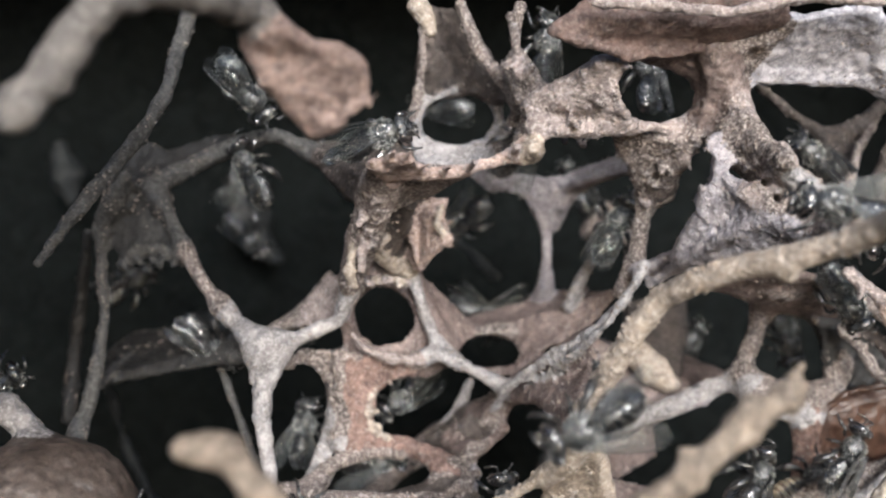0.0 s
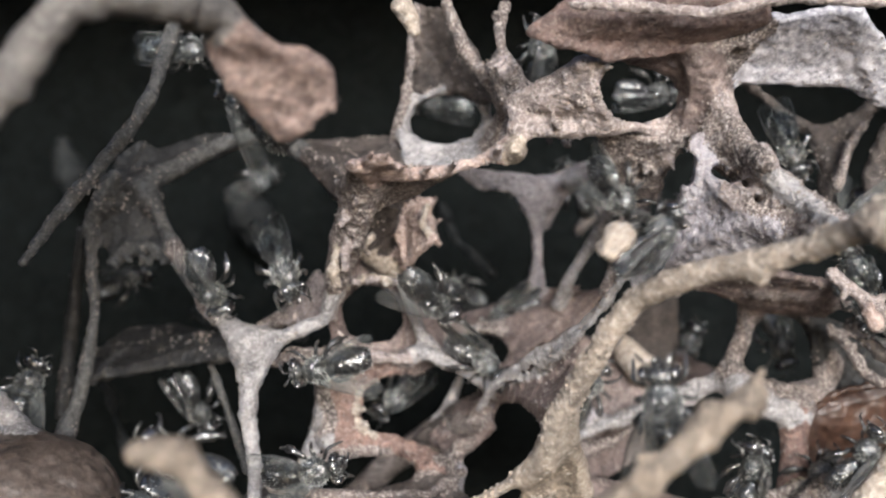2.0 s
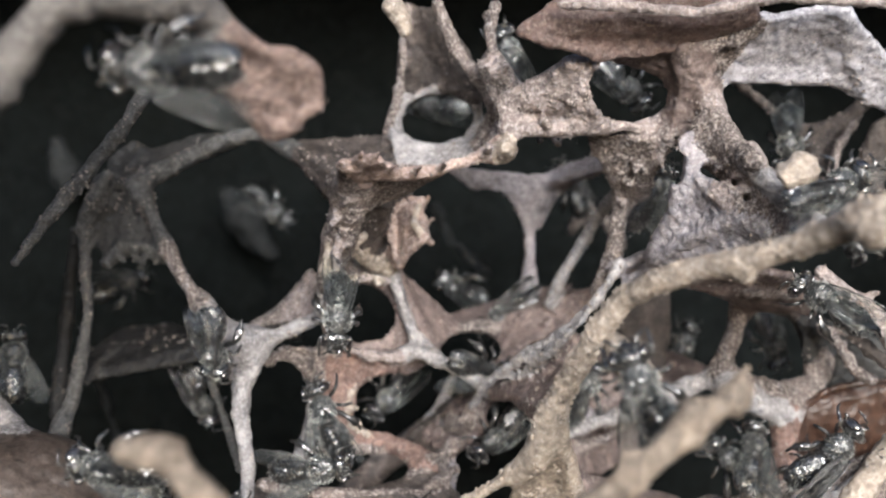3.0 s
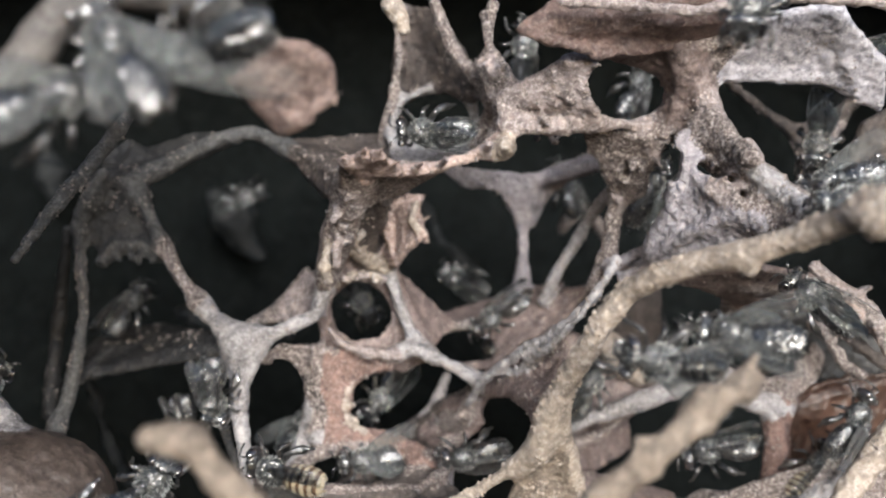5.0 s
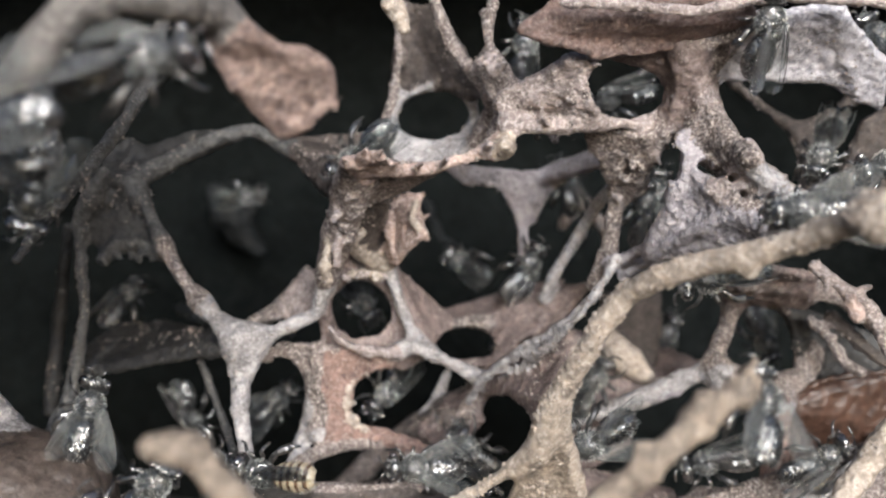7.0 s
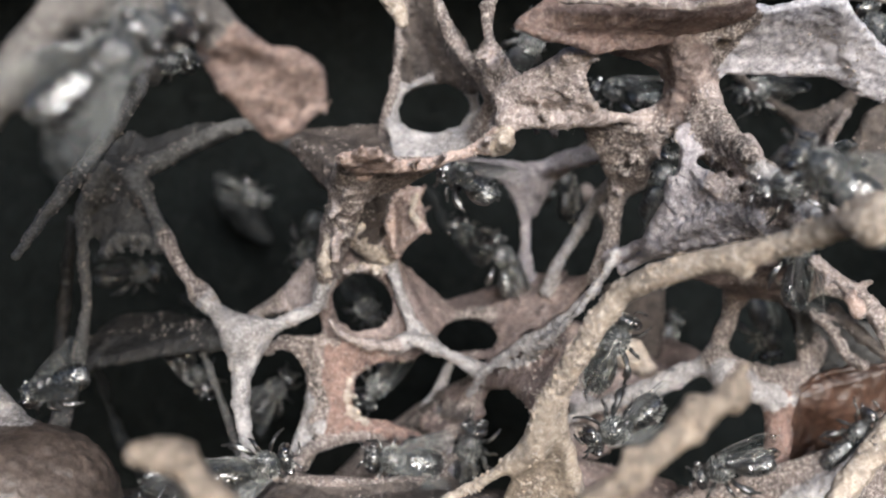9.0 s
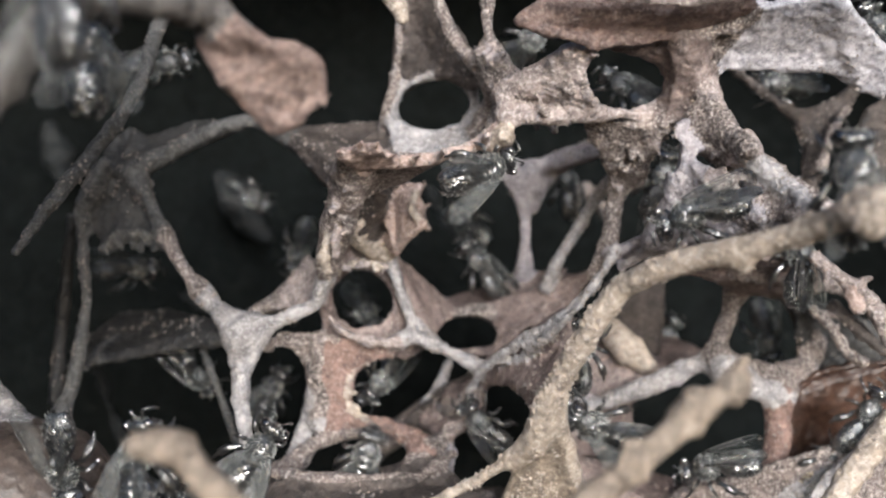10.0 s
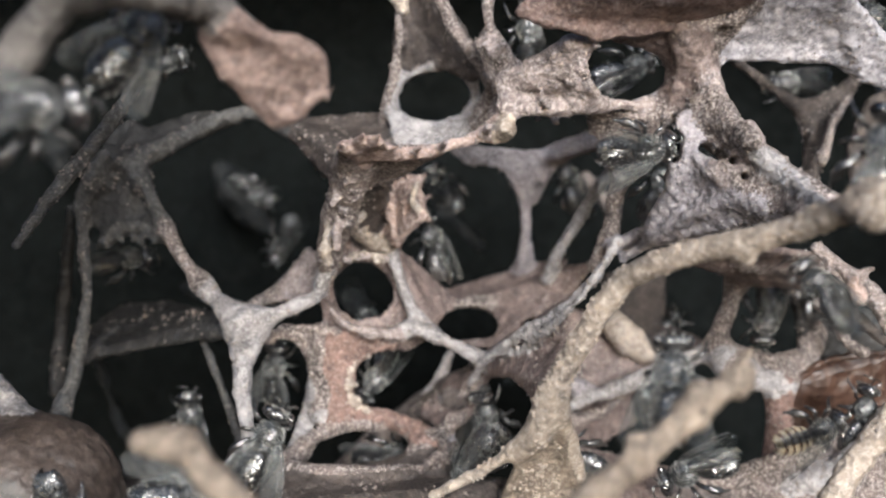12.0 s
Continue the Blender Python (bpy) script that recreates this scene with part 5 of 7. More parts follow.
laden_bee = add_load(build_bee("black stingless bee hauling a pale lump of resin", 8))
folded_bees = [first_bee] + [copy_thing(first_bee, Matrix()) for _ in range(25)]
spread_bees = [first_fanning_bee] + [copy_thing(first_fanning_bee, Matrix()) for _ in range(14)]
laden_bees = [laden_bee]
banded_bee = add_bands(build_bee("stingless bee with a cream-banded amber abdomen", 14))
banded_bees = [banded_bee] + [copy_thing(banded_bee, Matrix()) for _ in range(1)]


def motions():
    walk(spread_bees[0], [
        (0, perch(4.68, -22, -7.61, 200, -21, 14)),
        (0.2, perch(4.99, -22, -8.64, 230, -21, 14)),
        (0.4, perch(6.49, -22, -8.17, 200, -21, 14)),
        (0.6, perch(7.49, -22, -7.98, 180, -21, 14)),
        (0.8, perch(6.93, -22, -8.33, 190, -21, 14)),
        (1, perch(6.9, -22, -8.63, 200, -21, 14)),
        (1.2, perch(8.5, -22, -7.62, 150, -21, 14)),
        (1.4, perch(8.45, -22, -8.4, 120, -21, 14)),
        (1.6, perch(8.82, -22, -9.42, 110, -21, 14)),
        (1.8, perch(9.16, -22, -8.22, 100, -21, 14)),
        (2, perch(9.49, -22, -6.79, 95, -21, 14)),
        (2.4, perch(9.47, -22, -5.34, 90, -21, -16)),
        (3, perch(9.14, -22, -5.94, 110, -21, 14)),
        (4.8, perch(9.41, -23, -5.03, 170, -21, 14)),
        (5.2, perch(9.94, -23, -5.01, 160, -21, 14)),
        (5.6, perch(9.67, -23, -4.97, 150, -21, 14)),
        (6, perch(9.73, -23, -5.13, 140, -21, 14)),
        (6.2, perch(10.27, -23, -4.73, 120, -21, 14)),
        (6.4, perch(12.16, -11, -8.11, 150, -21, 14)),
        (6.6, perch(9.01, -9, -10.25, 180, -21, 14)),
        (7, perch(8.59, -9, -10.66, 200, -21, 14)),
        (7.2, perch(6.62, -9, -11.2, 210, -21, 14)),
        (9, perch(10.29, -9, -10.03, 200, -21, 14)),
        (9.2, perch(8.75, -9, -11.07, 200, -21, 14)),
        (9.4, perch(7.37, -8, -8.98, 150, -21, 14)),
        (9.6, perch(7.39, -9, -9.52, 140, -21, 14)),
        (9.8, perch(9.65, -9, -10.69, 160, -21, 14)),
        (10, perch(8.95, -10, -10.25, 150, -21, 14)),
        (10.2, perch(7.12, -10, -9.95, 140, -21, 14)),
        (10.4, perch(9.57, -10, -10.61, 140, -21, 14)),
        (10.6, perch(10.33, -11, -10.91, 130, -21, 14)),
        (10.8, perch(9.85, -11, -10, 110, -21, 14)),
        (11.2, perch(9.7, -22, -6.8, 90, -21, 14)),
        (11.4, perch(10.98, -22, -5.8, 90, -21, -16)),
        (11.8, perch(9.89, -22, -6.29, 95, -21, -16)),
        (12, perch(10.33, -22, -6.45, 90, -21, -16)),
    ])
    walk(spread_bees[1], [
        (0, perch(20.47, 6, -15.13, 30, 15, -33)),
        (3, perch(21.43, 4, -12.99, 60, 15, -33)),
        (3.9, perch(17.89, -8, -8.48, 110, 15, -33)),
        (4.8, perch(14.35, -20, -3.96, 160, 15, -33)),
        (5, perch(14.01, -20, -3.98, 165, 15, -33)),
        (5.2, perch(12.84, -20, -3.88, 170, 15, -33)),
        (5.6, perch(12.99, -20, -3.64, 190, 15, -33)),
        (5.8, perch(13.3, -20, -5.3, 230, 15, -33)),
        (6, perch(13.37, -20, -8.51, 250, 15, -33)),
        (6.2, perch(13.23, -19, -9.89, 200, 15, -33)),
        (6.4, perch(12.93, -19, -10.19, 160, 15, -33)),
        (6.6, perch(14.3, -19, -9.58, 100, 15, -33)),
        (6.8, perch(14.74, -19, -8.81, 85, 15, -33)),
        (7, perch(15.24, -19, -7.48, 75, 15, -33)),
        (7.2, perch(16.48, -19, -5.08, 70, 15, -33)),
        (8.2, perch(15.32, -30, 3.22, 70, 15, -33)),
        (9, perch(17.3, -35, 6.67, 60, 15, -33)),
        (12, perch(17.3, -35, 6.67, 60, 15, -33)),
    ])
    walk(laden_bees[0], [
        (0, perch(2.36, -4, -15.06, 90, 32, -17)),
        (0.8, perch(4.71, -4, -11.86, 95, 32, -17)),
        (1, perch(3.89, -4, -9.84, 95, 32, -17)),
        (1.2, perch(4.29, -6, -6.41, 85, 32, -17)),
        (1.4, perch(5, -8, -4.58, 65, 32, -17)),
        (1.6, perch(7.1, -10, -1.51, 55, 32, -17)),
        (1.8, perch(8.24, -11, -0.4, 45, 32, -17)),
        (2, perch(10.9, -12, 1.45, 35, 32, -17)),
        (2.2, perch(13.05, -13, 2.18, 15, 32, -17)),
        (2.4, perch(16.52, -13, 3.1, 5, 32, -17)),
        (2.6, perch(18.91, -14, 3.93, 5, 32, -17)),
        (2.8, perch(19.5, -14, 4.21, 5, 32, -17)),
        (3, perch(20.54, -14, 4.04, 10, 32, -17)),
        (3.4, perch(21.87, -16, 3.81, 15, 32, -17)),
        (4.6, perch(27.42, -20, 3.57, 10, 32, -17)),
        (12, perch(27.42, -20, 3.57, 10, 32, -17)),
    ])
    walk(folded_bees[0], [
        (0, perch(10.57, 4, 2.94, 62, -18, 1)),
        (1.2, perch(10.56, 4, 2.92, 66, -18, 1)),
        (1.6, perch(10.75, 4, 2.89, 70, -18, 1)),
        (1.8, perch(11.57, 6, 4.22, 80, -18, 1)),
        (2, perch(12.98, 9, 5.27, 90, -18, 1)),
        (2.6, perch(16.48, 10, 5.35, 80, -18, 1)),
        (7, perch(16.74, 10, 4.95, 85, -18, 1)),
        (10.5, perch(16.51, 9, 4.11, 80, -18, 1)),
        (11.4, perch(17.28, 7, 5.52, 60, -18, 1)),
        (11.6, perch(16.76, 2.5, 5.43, 15, -18, 1)),
        (11.8, perch(16.23, -2, 5.34, -30, -18, 1)),
        (12, perch(16.31, -3, 4.26, -50, -18, 1)),
    ])
    walk(spread_bees[2], [
        (0, perch(3.56, 0, 8.32, 70, 42, 22)),
        (0.2, perch(3.67, -2, 5.85, 40, 42, 22)),
        (0.4, perch(5.86, -4, 6.96, 30, 42, 22)),
        (0.6, perch(6.04, -5, 7.46, 60, 42, 22)),
        (0.8, perch(5.54, -7, 8.72, 80, 42, 22)),
        (1, perch(5.63, -7, 8.53, 70, 42, 22)),
        (1.2, perch(5.86, -7, 8.74, 20, 42, 22)),
        (1.4, perch(6.56, -6, 7.66, -20, 42, 22)),
        (1.6, perch(5.69, -5, 6.77, -20, 42, 22)),
        (1.8, perch(7.02, -5, 6.77, -30, 42, 22)),
        (2, perch(10.28, -4, 4.42, -40, 42, 22)),
        (2.2, perch(12.2, -1, 4.67, -20, 42, 22)),
        (2.3, perch(13, 1, 4.74, 30, 42, 22)),
        (2.4, perch(13.8, 3, 4.81, 80, 42, 22)),
        (4.8, perch(14.67, 4, 5.28, 85, 42, 22)),
        (6, perch(14.65, 4, 5.24, 85, 42, 22)),
        (6.4, perch(14.86, 4, 3.98, 100, 42, 22)),
        (7, perch(14.8, 6, 3.83, 100, 42, 22)),
        (9, perch(15.91, 6, 5.35, 90, 42, 22)),
        (12, perch(15.85, 7, 4.3, 90, 42, 22)),
    ])
    walk(folded_bees[1], [
        (0, perch(5.64, 5, 15.9, 95, 17, 29)),
        (1.8, perch(6.16, 5, 15.65, 95, 17, 29)),
        (2.2, perch(5.77, 3, 14.43, 110, 17, 29)),
        (2.4, perch(5.21, 0, 13.32, 160, 17, 29)),
        (2.6, perch(5.77, -1, 13.11, 170, 17, 29)),
        (2.8, perch(4.26, 0, 13.09, 175, 17, 29)),
        (3, perch(4.39, 4, 14.8, 120, 17, 29)),
        (4.8, perch(5.79, 5, 15.36, 92, 17, 29)),
        (7.2, perch(5.94, 5, 15.37, 92, 17, 29)),
        (9, perch(6.15, 5, 15.05, 60, 17, 29)),
        (10.5, perch(6.13, 5, 15.07, 40, 17, 29)),
        (12, perch(6.12, 5, 14.88, 100, 17, 29)),
    ])
    walk(folded_bees[2], [
        (0, perch(12.64, 4, 13.7, 75, 43, -24)),
        (0.4, perch(12.82, 4, 13.72, 75, 43, -24)),
        (0.8, perch(12.76, 3, 12.74, 70, 43, -24)),
        (1, perch(11.92, 3, 12.92, 60, 43, -24)),
        (1.2, perch(10.79, 3, 12.89, 30, 43, -24)),
        (1.4, perch(12.23, 5, 12.45, -20, 43, -24)),
        (1.7, perch(15.15, 12, 13.91, -20, 43, -24)),
        (2.4, perch(15.28, 10, 12.29, -10, 43, -24)),
        (2.6, perch(13.02, 4, 11.47, -10, 43, -24)),
        (2.8, perch(12.22, 4, 12.04, -40, 43, -24)),
        (3, perch(12.58, 4, 12.81, -60, 43, -24)),
        (4, perch(16.23, 12, 14.31, -30, 43, -24)),
        (4.87, perch(15.38, 11, 13.83, 36.67, 43, -24)),
        (5.73, perch(14.52, 10, 13.36, 103.33, 43, -24)),
        (6.6, perch(13.67, 9, 12.88, 170, 43, -24)),
        (7, perch(12.94, 7, 12.09, 175, 43, -24)),
        (9, perch(13.04, 6, 11.74, 150, 43, -24)),
        (10, perch(13.46, 6, 11.72, 120, 43, -24)),
        (10.25, perch(13.26, 5, 11.73, 65, 43, -24)),
        (10.5, perch(13.06, 4, 11.74, 10, 43, -24)),
        (11, perch(13.24, 4, 12.18, 10, 43, -24)),
        (12, perch(13.04, 4, 12.26, 5, 43, -24)),
    ])
    walk(folded_bees[3], [
        (0, perch(24.43, 4, 7.78, 150, 21, 24)),
        (1, perch(24, 4, 8.18, 170, 21, 24)),
        (1.05, perch(23.84, 3, 7.98, 107.5, 21, 24)),
        (1.1, perch(23.69, 2, 7.79, 45, 21, 24)),
        (1.15, perch(23.53, 1, 7.59, -17.5, 21, 24)),
        (1.2, perch(23.37, 0, 7.4, -80, 21, 24)),
        (1.4, perch(23.23, 0, 6.89, -80, 21, 24)),
        (1.6, perch(23.06, 0, 6.88, -80, 21, 24)),
        (1.8, perch(22.81, 2, 7.49, -70, 21, 24)),
        (2, perch(23.22, 3, 8.19, -70, 21, 24)),
        (2.2, perch(23.37, 4, 9.52, -80, 21, 24)),
        (2.4, perch(23.66, 4, 9.17, -85, 21, 24)),
        (3, perch(24.24, 4, 8.83, -85, 21, 24)),
        (4.8, perch(25.42, 0, 8.51, -100, 21, 24)),
        (5.2, perch(25.46, 0, 8.09, -105, 21, 24)),
        (5.5, perch(27.78, 4, 10.71, -110, 21, 24)),
        (5.8, perch(27.76, 2, 10, -110, 21, 24)),
        (6.2, perch(26.28, 0, 9.05, -110, 21, 24)),
        (6.6, perch(25.59, -1, 7.98, -110, 21, 24)),
        (7, perch(25.34, -1, 7.18, -110, 21, 24)),
        (7.2, perch(25.06, -1, 6.94, -110, 21, 24)),
        (7.52, perch(24.84, 0.8, 7.93, -48, 21, 24)),
        (7.84, perch(24.63, 2.6, 8.92, 14, 21, 24)),
        (8.16, perch(24.42, 4.4, 9.92, 76, 21, 24)),
        (8.48, perch(24.21, 6.2, 10.91, 138, 21, 24)),
        (8.8, perch(23.99, 8, 11.9, 200, 21, 24)),
        (9.6, perch(25.39, 10, 12.86, 190, 21, 24)),
        (12, perch(28.06, 14, 12.61, 190, 21, 24)),
    ])
    walk(spread_bees[3], [
        (0, perch(16.98, -20, 2.36, 170, 32, 6)),
        (0.2, perch(17.22, -20, 3.07, 170, 12, 6)),
        (0.4, perch(16.89, -20, 2.86, 175, 12, 6)),
        (0.6, perch(17.9, -20, 2.62, 180, 12, 6)),
        (0.8, perch(17.42, -20, 3.2, 200, 12, 6)),
        (1, perch(17.09, -20, 3.6, 230, 12, 6)),
        (1.2, perch(23.23, -4, 4.68, 260, 12, 6)),
        (1.6, perch(28.18, 6, 3.89, 260, 12, 6)),
        (3.2, perch(30.69, 4, 2.05, 200, 12, 6)),
        (4.6, perch(20.82, -20, 1.78, 175, 12, 6)),
        (5, perch(19.61, -20, 2.29, 178, 12, 6)),
        (5.2, perch(19.05, -20, 2.27, 180, 12, 6)),
        (5.4, perch(19.83, -20, 3.18, 175, 12, 6)),
        (5.6, perch(19.52, -20, 3.78, 175, 12, 6)),
        (5.8, perch(19.12, -20, 4.08, 175, 12, 6)),
        (6.2, perch(18.84, -20, 4.03, 180, 12, 6)),
        (6.4, perch(18.41, -20, 3.3, 185, 12, 6)),
        (6.6, perch(17.65, -20, 3.08, 190, 12, 6)),
        (6.8, perch(17.26, -20, 1.98, 190, 12, 6)),
        (7.2, perch(17.56, -20, 2.33, 170, 12, 6)),
        (9, perch(16.69, -25, 3.36, 150, 12, 6)),
        (9.4, perch(16.95, -25, 2.98, 100, 12, 6)),
        (9.8, perch(17.55, -25, 3.02, 95, 12, 6)),
        (10.2, perch(17.66, -25, 2.8, 92, 12, 6)),
        (10.5, perch(16.96, -25, 2.83, 90, 12, 6)),
        (10.8, perch(18.13, -25, 3.63, 90, 12, 6)),
        (11.2, perch(18.82, -25, 4.52, 85, 12, 6)),
        (11.4, perch(17.18, -25, 3.84, 90, 12, 6)),
        (11.6, perch(17.94, -25, 4.26, 90, 12, 6)),
        (12, perch(18.71, -25, 3.66, 80, 12, 6)),
    ])
    walk(spread_bees[4], [
        (0, perch(25.33, -8, 1.63, 180, 30, -25)),
        (4.8, perch(22.6, -10, 4.19, 180, 30, -25)),
        (5.4, perch(20.23, -12, 4.57, 185, 30, -25)),
        (5.6, perch(18.15, -13, 4.84, 180, 30, -25)),
        (5.8, perch(18.28, -13, 5.6, 180, 30, -25)),
        (6.2, perch(18.52, -13, 5.57, 182, 30, -25)),
        (6.4, perch(17.74, -12, 3.54, 190, 30, -25)),
        (6.6, perch(16.73, -10, 3.72, 190, 30, -25)),
        (6.8, perch(16.28, -7, 3.91, 195, 30, -25)),
        (7, perch(15.94, -6, 2.91, 200, 30, -25)),
        (7.2, perch(13.25, -6, 1.94, 200, 30, -25)),
        (7.8, perch(8.5, -8, 1.84, 190, 30, -25)),
        (8.6, perch(3.4, -4, 3.3, 150, 30, -25)),
        (9, perch(1.46, -2, 4.8, 110, 30, -55)),
        (9.2, perch(1.24, -2, 4.75, 90, 30, -55)),
        (9.4, perch(1.69, -5, 4.84, 60, 30, -25)),
        (9.6, perch(2.12, -8, 5.23, 50, 30, -25)),
        (9.8, perch(2.41, -7, 4.76, 15, 30, -25)),
        (10.2, perch(2.41, -7, 4.95, 10, 30, -25)),
        (10.6, perch(3.8, -7, 5.43, 25, 30, -25)),
        (10.8, perch(5.44, -8, 6.17, 35, 30, -25)),
        (11, perch(5.77, -8, 6.29, 15, 30, -25)),
        (11.2, perch(6.93, -8, 6.54, 5, 30, -25)),
        (11.4, perch(8.92, -8, 6.38, -10, 30, -25)),
        (11.6, perch(10.16, -8, 6.25, -10, 30, -25)),
        (11.8, perch(10.92, -8, 5.57, -5, 30, -25)),
        (12, perch(11.67, -8, 5.46, -5, 30, -25)),
    ])
    walk(folded_bees[4], [
        (0, perch(14.18, -20, 20.51, -90, 20, 30)),
        (4.4, perch(14.93, -20, 15.63, -100, 20, 30)),
        (4.8, perch(13.44, -22, 11.48, -120, 20, 30)),
        (5, perch(13.99, -22, 11.74, -100, 20, 30)),
        (5.2, perch(17.97, -16, 12.78, -60, 20, 30)),
        (5.27, perch(18.59, -14.67, 12.81, 0, 20, 30)),
        (5.33, perch(19.22, -13.33, 12.83, 60, 20, 30)),
        (5.4, perch(19.84, -12, 12.86, 120, 20, 30)),
        (5.6, perch(19.37, -12, 12.45, 125, 20, 30)),
        (5.8, perch(18.74, -12, 12.33, 115, 20, 30)),
        (6.2, perch(18.19, -12, 12.97, 95, 20, 30)),
        (7.2, perch(17.82, -12, 12.87, 95, 20, 30)),
        (7.8, perch(16.82, -14, 13.85, 95, 20, 30)),
        (8.6, perch(15.34, -18, 17, 90, 20, 30)),
        (12, perch(15.34, -18, 17, 90, 20, 30)),
    ])
    walk(folded_bees[5], [
        (0, perch(29.66, -2, 12.96, 180, 8, -17)),
        (3, perch(30.43, -2, 13.2, 180, 8, -17)),
        (4.8, perch(27.91, -2, 13.55, 170, 8, -17)),
        (5, perch(26.25, -3, 13.02, 180, 8, -17)),
        (5.2, perch(22.38, -10, 12.23, 170, 8, -17)),
        (5.5, perch(27.98, -4, 13.21, 150, 8, -17)),
        (6, perch(28.69, -2, 14.42, 120, 8, -17)),
        (7.2, perch(28.71, -2, 14.31, 110, 8, -17)),
        (9, perch(28.27, -2, 14.38, 100, 8, -17)),
        (10.5, perch(28.39, -2, 14.03, 100, 8, -17)),
        (12, perch(27.98, -2, 14.04, 100, 8, -17)),
    ])
    walk(folded_bees[6], [
        (0, perch(25.02, 0, -12.36, 60, 45, -1)),
        (1.4, perch(26.22, 0, -12.52, 50, 45, -1)),
        (2.4, perch(26.67, -2, -11.9, 50, 45, -1)),
        (2.8, perch(21.61, -10, -11.13, 40, 45, -1)),
        (3, perch(21.83, -10, -10.67, 40, 45, -1)),
        (4.8, perch(27.7, 0, -10.25, 60, 45, -1)),
        (5.2, perch(27.14, 0, -11.06, 55, 45, -1)),
        (5.4, perch(26.65, -3, -9.04, 60, 45, -1)),
        (5.8, perch(26.08, -3, -9.46, 80, 45, -1)),
        (6, perch(28.39, 0, -11.78, 60, 45, -1)),
        (6.6, perch(27.55, 2, -12.35, 70, 45, -1)),
        (7, perch(25.27, 0, -13.35, 30, 45, -1)),
        (7.2, perch(27.21, 2, -12.51, 50, 45, -1)),
        (9, perch(28.34, 2, -12.66, 50, 45, -1)),
        (9.4, perch(28.21, 2, -12.33, 40, 45, -1)),
        (9.8, perch(28.98, 2, -11.5, 50, 45, -1)),
        (10.5, perch(29.08, 2, -11.46, 60, 45, -1)),
        (12, perch(28.74, 2, -12.09, 70, 45, -1)),
    ])
    walk(banded_bees[0], [
        (0, perch(23.82, 4, -14.76, 20, 27, -17)),
        (2, perch(25.11, 4, -14.55, 30, 27, -17)),
        (5, perch(25.97, 3, -14.4, 40, 27, -17)),
        (7, perch(27.99, 2, -14.81, 20, 27, -17)),
        (9, perch(27.89, 4, -14.85, 30, 27, -17)),
        (10.4, perch(24.86, 0, -15.1, 45, 27, -17)),
        (10.6, perch(23.42, -2, -13.54, 60, 27, -17)),
        (10.8, perch(23.57, -2, -13.01, 70, 27, -17)),
        (11, perch(22.98, -2, -12.69, 80, 27, -17)),
        (11.4, perch(23.81, -2, -12.58, 60, 27, -17)),
        (12, perch(24.13, -2, -12.51, 10, 27, -17)),
    ])
    walk(folded_bees[7], [
        (0, perch(24.34, -2, -2.28, -60, 15, -16)),
        (1, perch(24.94, -2, -2.42, -60, 15, -16)),
        (2, perch(26.35, -2, -2.05, -70, 15, -16)),
        (2.2, perch(25.78, -2.67, -2.42, -6.67, 15, -16)),
        (2.4, perch(25.21, -3.33, -2.79, 56.67, 15, -16)),
        (2.6, perch(24.65, -4, -3.16, 120, 15, -16)),
        (2.8, perch(22.09, -7, -2.21, 140, 15, -16)),
        (3, perch(22.8, -7, -2.24, 140, 15, -16)),
        (4.8, perch(21.62, -8, -2.04, 130, 15, -16)),
        (5, perch(22.16, -8, -2.41, 135, 15, -16)),
        (5.4, perch(22.38, -8, -2.78, 135, 15, -16)),
        (5.8, perch(22.46, -8, -2.39, 135, 15, -16)),
        (6.2, perch(21.03, -9, -1.15, 160, 15, -16)),
        (6.6, perch(19.78, -10, -1.01, 175, 15, -16)),
        (6.8, perch(17.35, -11, -0.95, 185, 15, -16)),
        (7, perch(15.39, -11, -1.08, 190, 15, -16)),
        (7.2, perch(14.75, -11, -1.81, 220, 15, -16)),
        (7.47, perch(16.34, -8.67, -1.51, 166.67, 15, -16)),
        (7.73, perch(17.93, -6.33, -1.21, 113.33, 15, -16)),
        (8, perch(19.52, -4, -0.91, 60, 15, -16)),
        (9, perch(22.37, -4, -0.44, 80, 15, -16)),
        (10, perch(22.52, -4, -0.79, 80, 15, -16)),
        (10.8, perch(26.35, -2, -1.53, 20, 15, -16)),
        (11.1, perch(26.41, -3, -2.18, -20, 15, -16)),
        (11.4, perch(26.48, -4, -2.83, -60, 15, -16)),
        (11.8, perch(23.69, -6, -2.92, -70, 15, -16)),
        (11.87, perch(23.36, -6.33, -2.94, -6.67, 15, -16)),
        (11.93, perch(23.04, -6.67, -2.96, 56.67, 15, -16)),
        (12, perch(22.71, -7, -2.99, 120, 15, -16)),
    ])
    walk(folded_bees[8], [
        (0, perch(26.02, 15, -5.47, -70, -12, -5)),
        (3, perch(26.22, 15, -5.95, -70, -12, -5)),
        (7, perch(26.38, 15, -6.16, -70, -12, -5)),
        (9, perch(26.33, 15, -6.47, -75, -12, -5)),
        (11.2, perch(25.85, 14, -7.11, -80, -12, -5)),
        (11.6, perch(24.58, 12, -6.22, -90, -12, -5)),
        (11.8, perch(24.15, 9, -5.61, -95, -12, -5)),
        (12, perch(24.08, 8, -5.61, -95, -12, -5)),
    ])
    walk(folded_bees[9], [
        (0, perch(20.21, 24, -6.44, 60, 31, 9)),
        (5, perch(21.09, 24, -6.94, 70, 31, 9)),
        (6.4, perch(20.61, 24, -6.64, 70, 31, 9)),
        (10.5, perch(19.9, 24, -8.09, 65, 31, 9)),
        (12, perch(19.67, 24, -8.23, 60, 31, 9)),
    ])
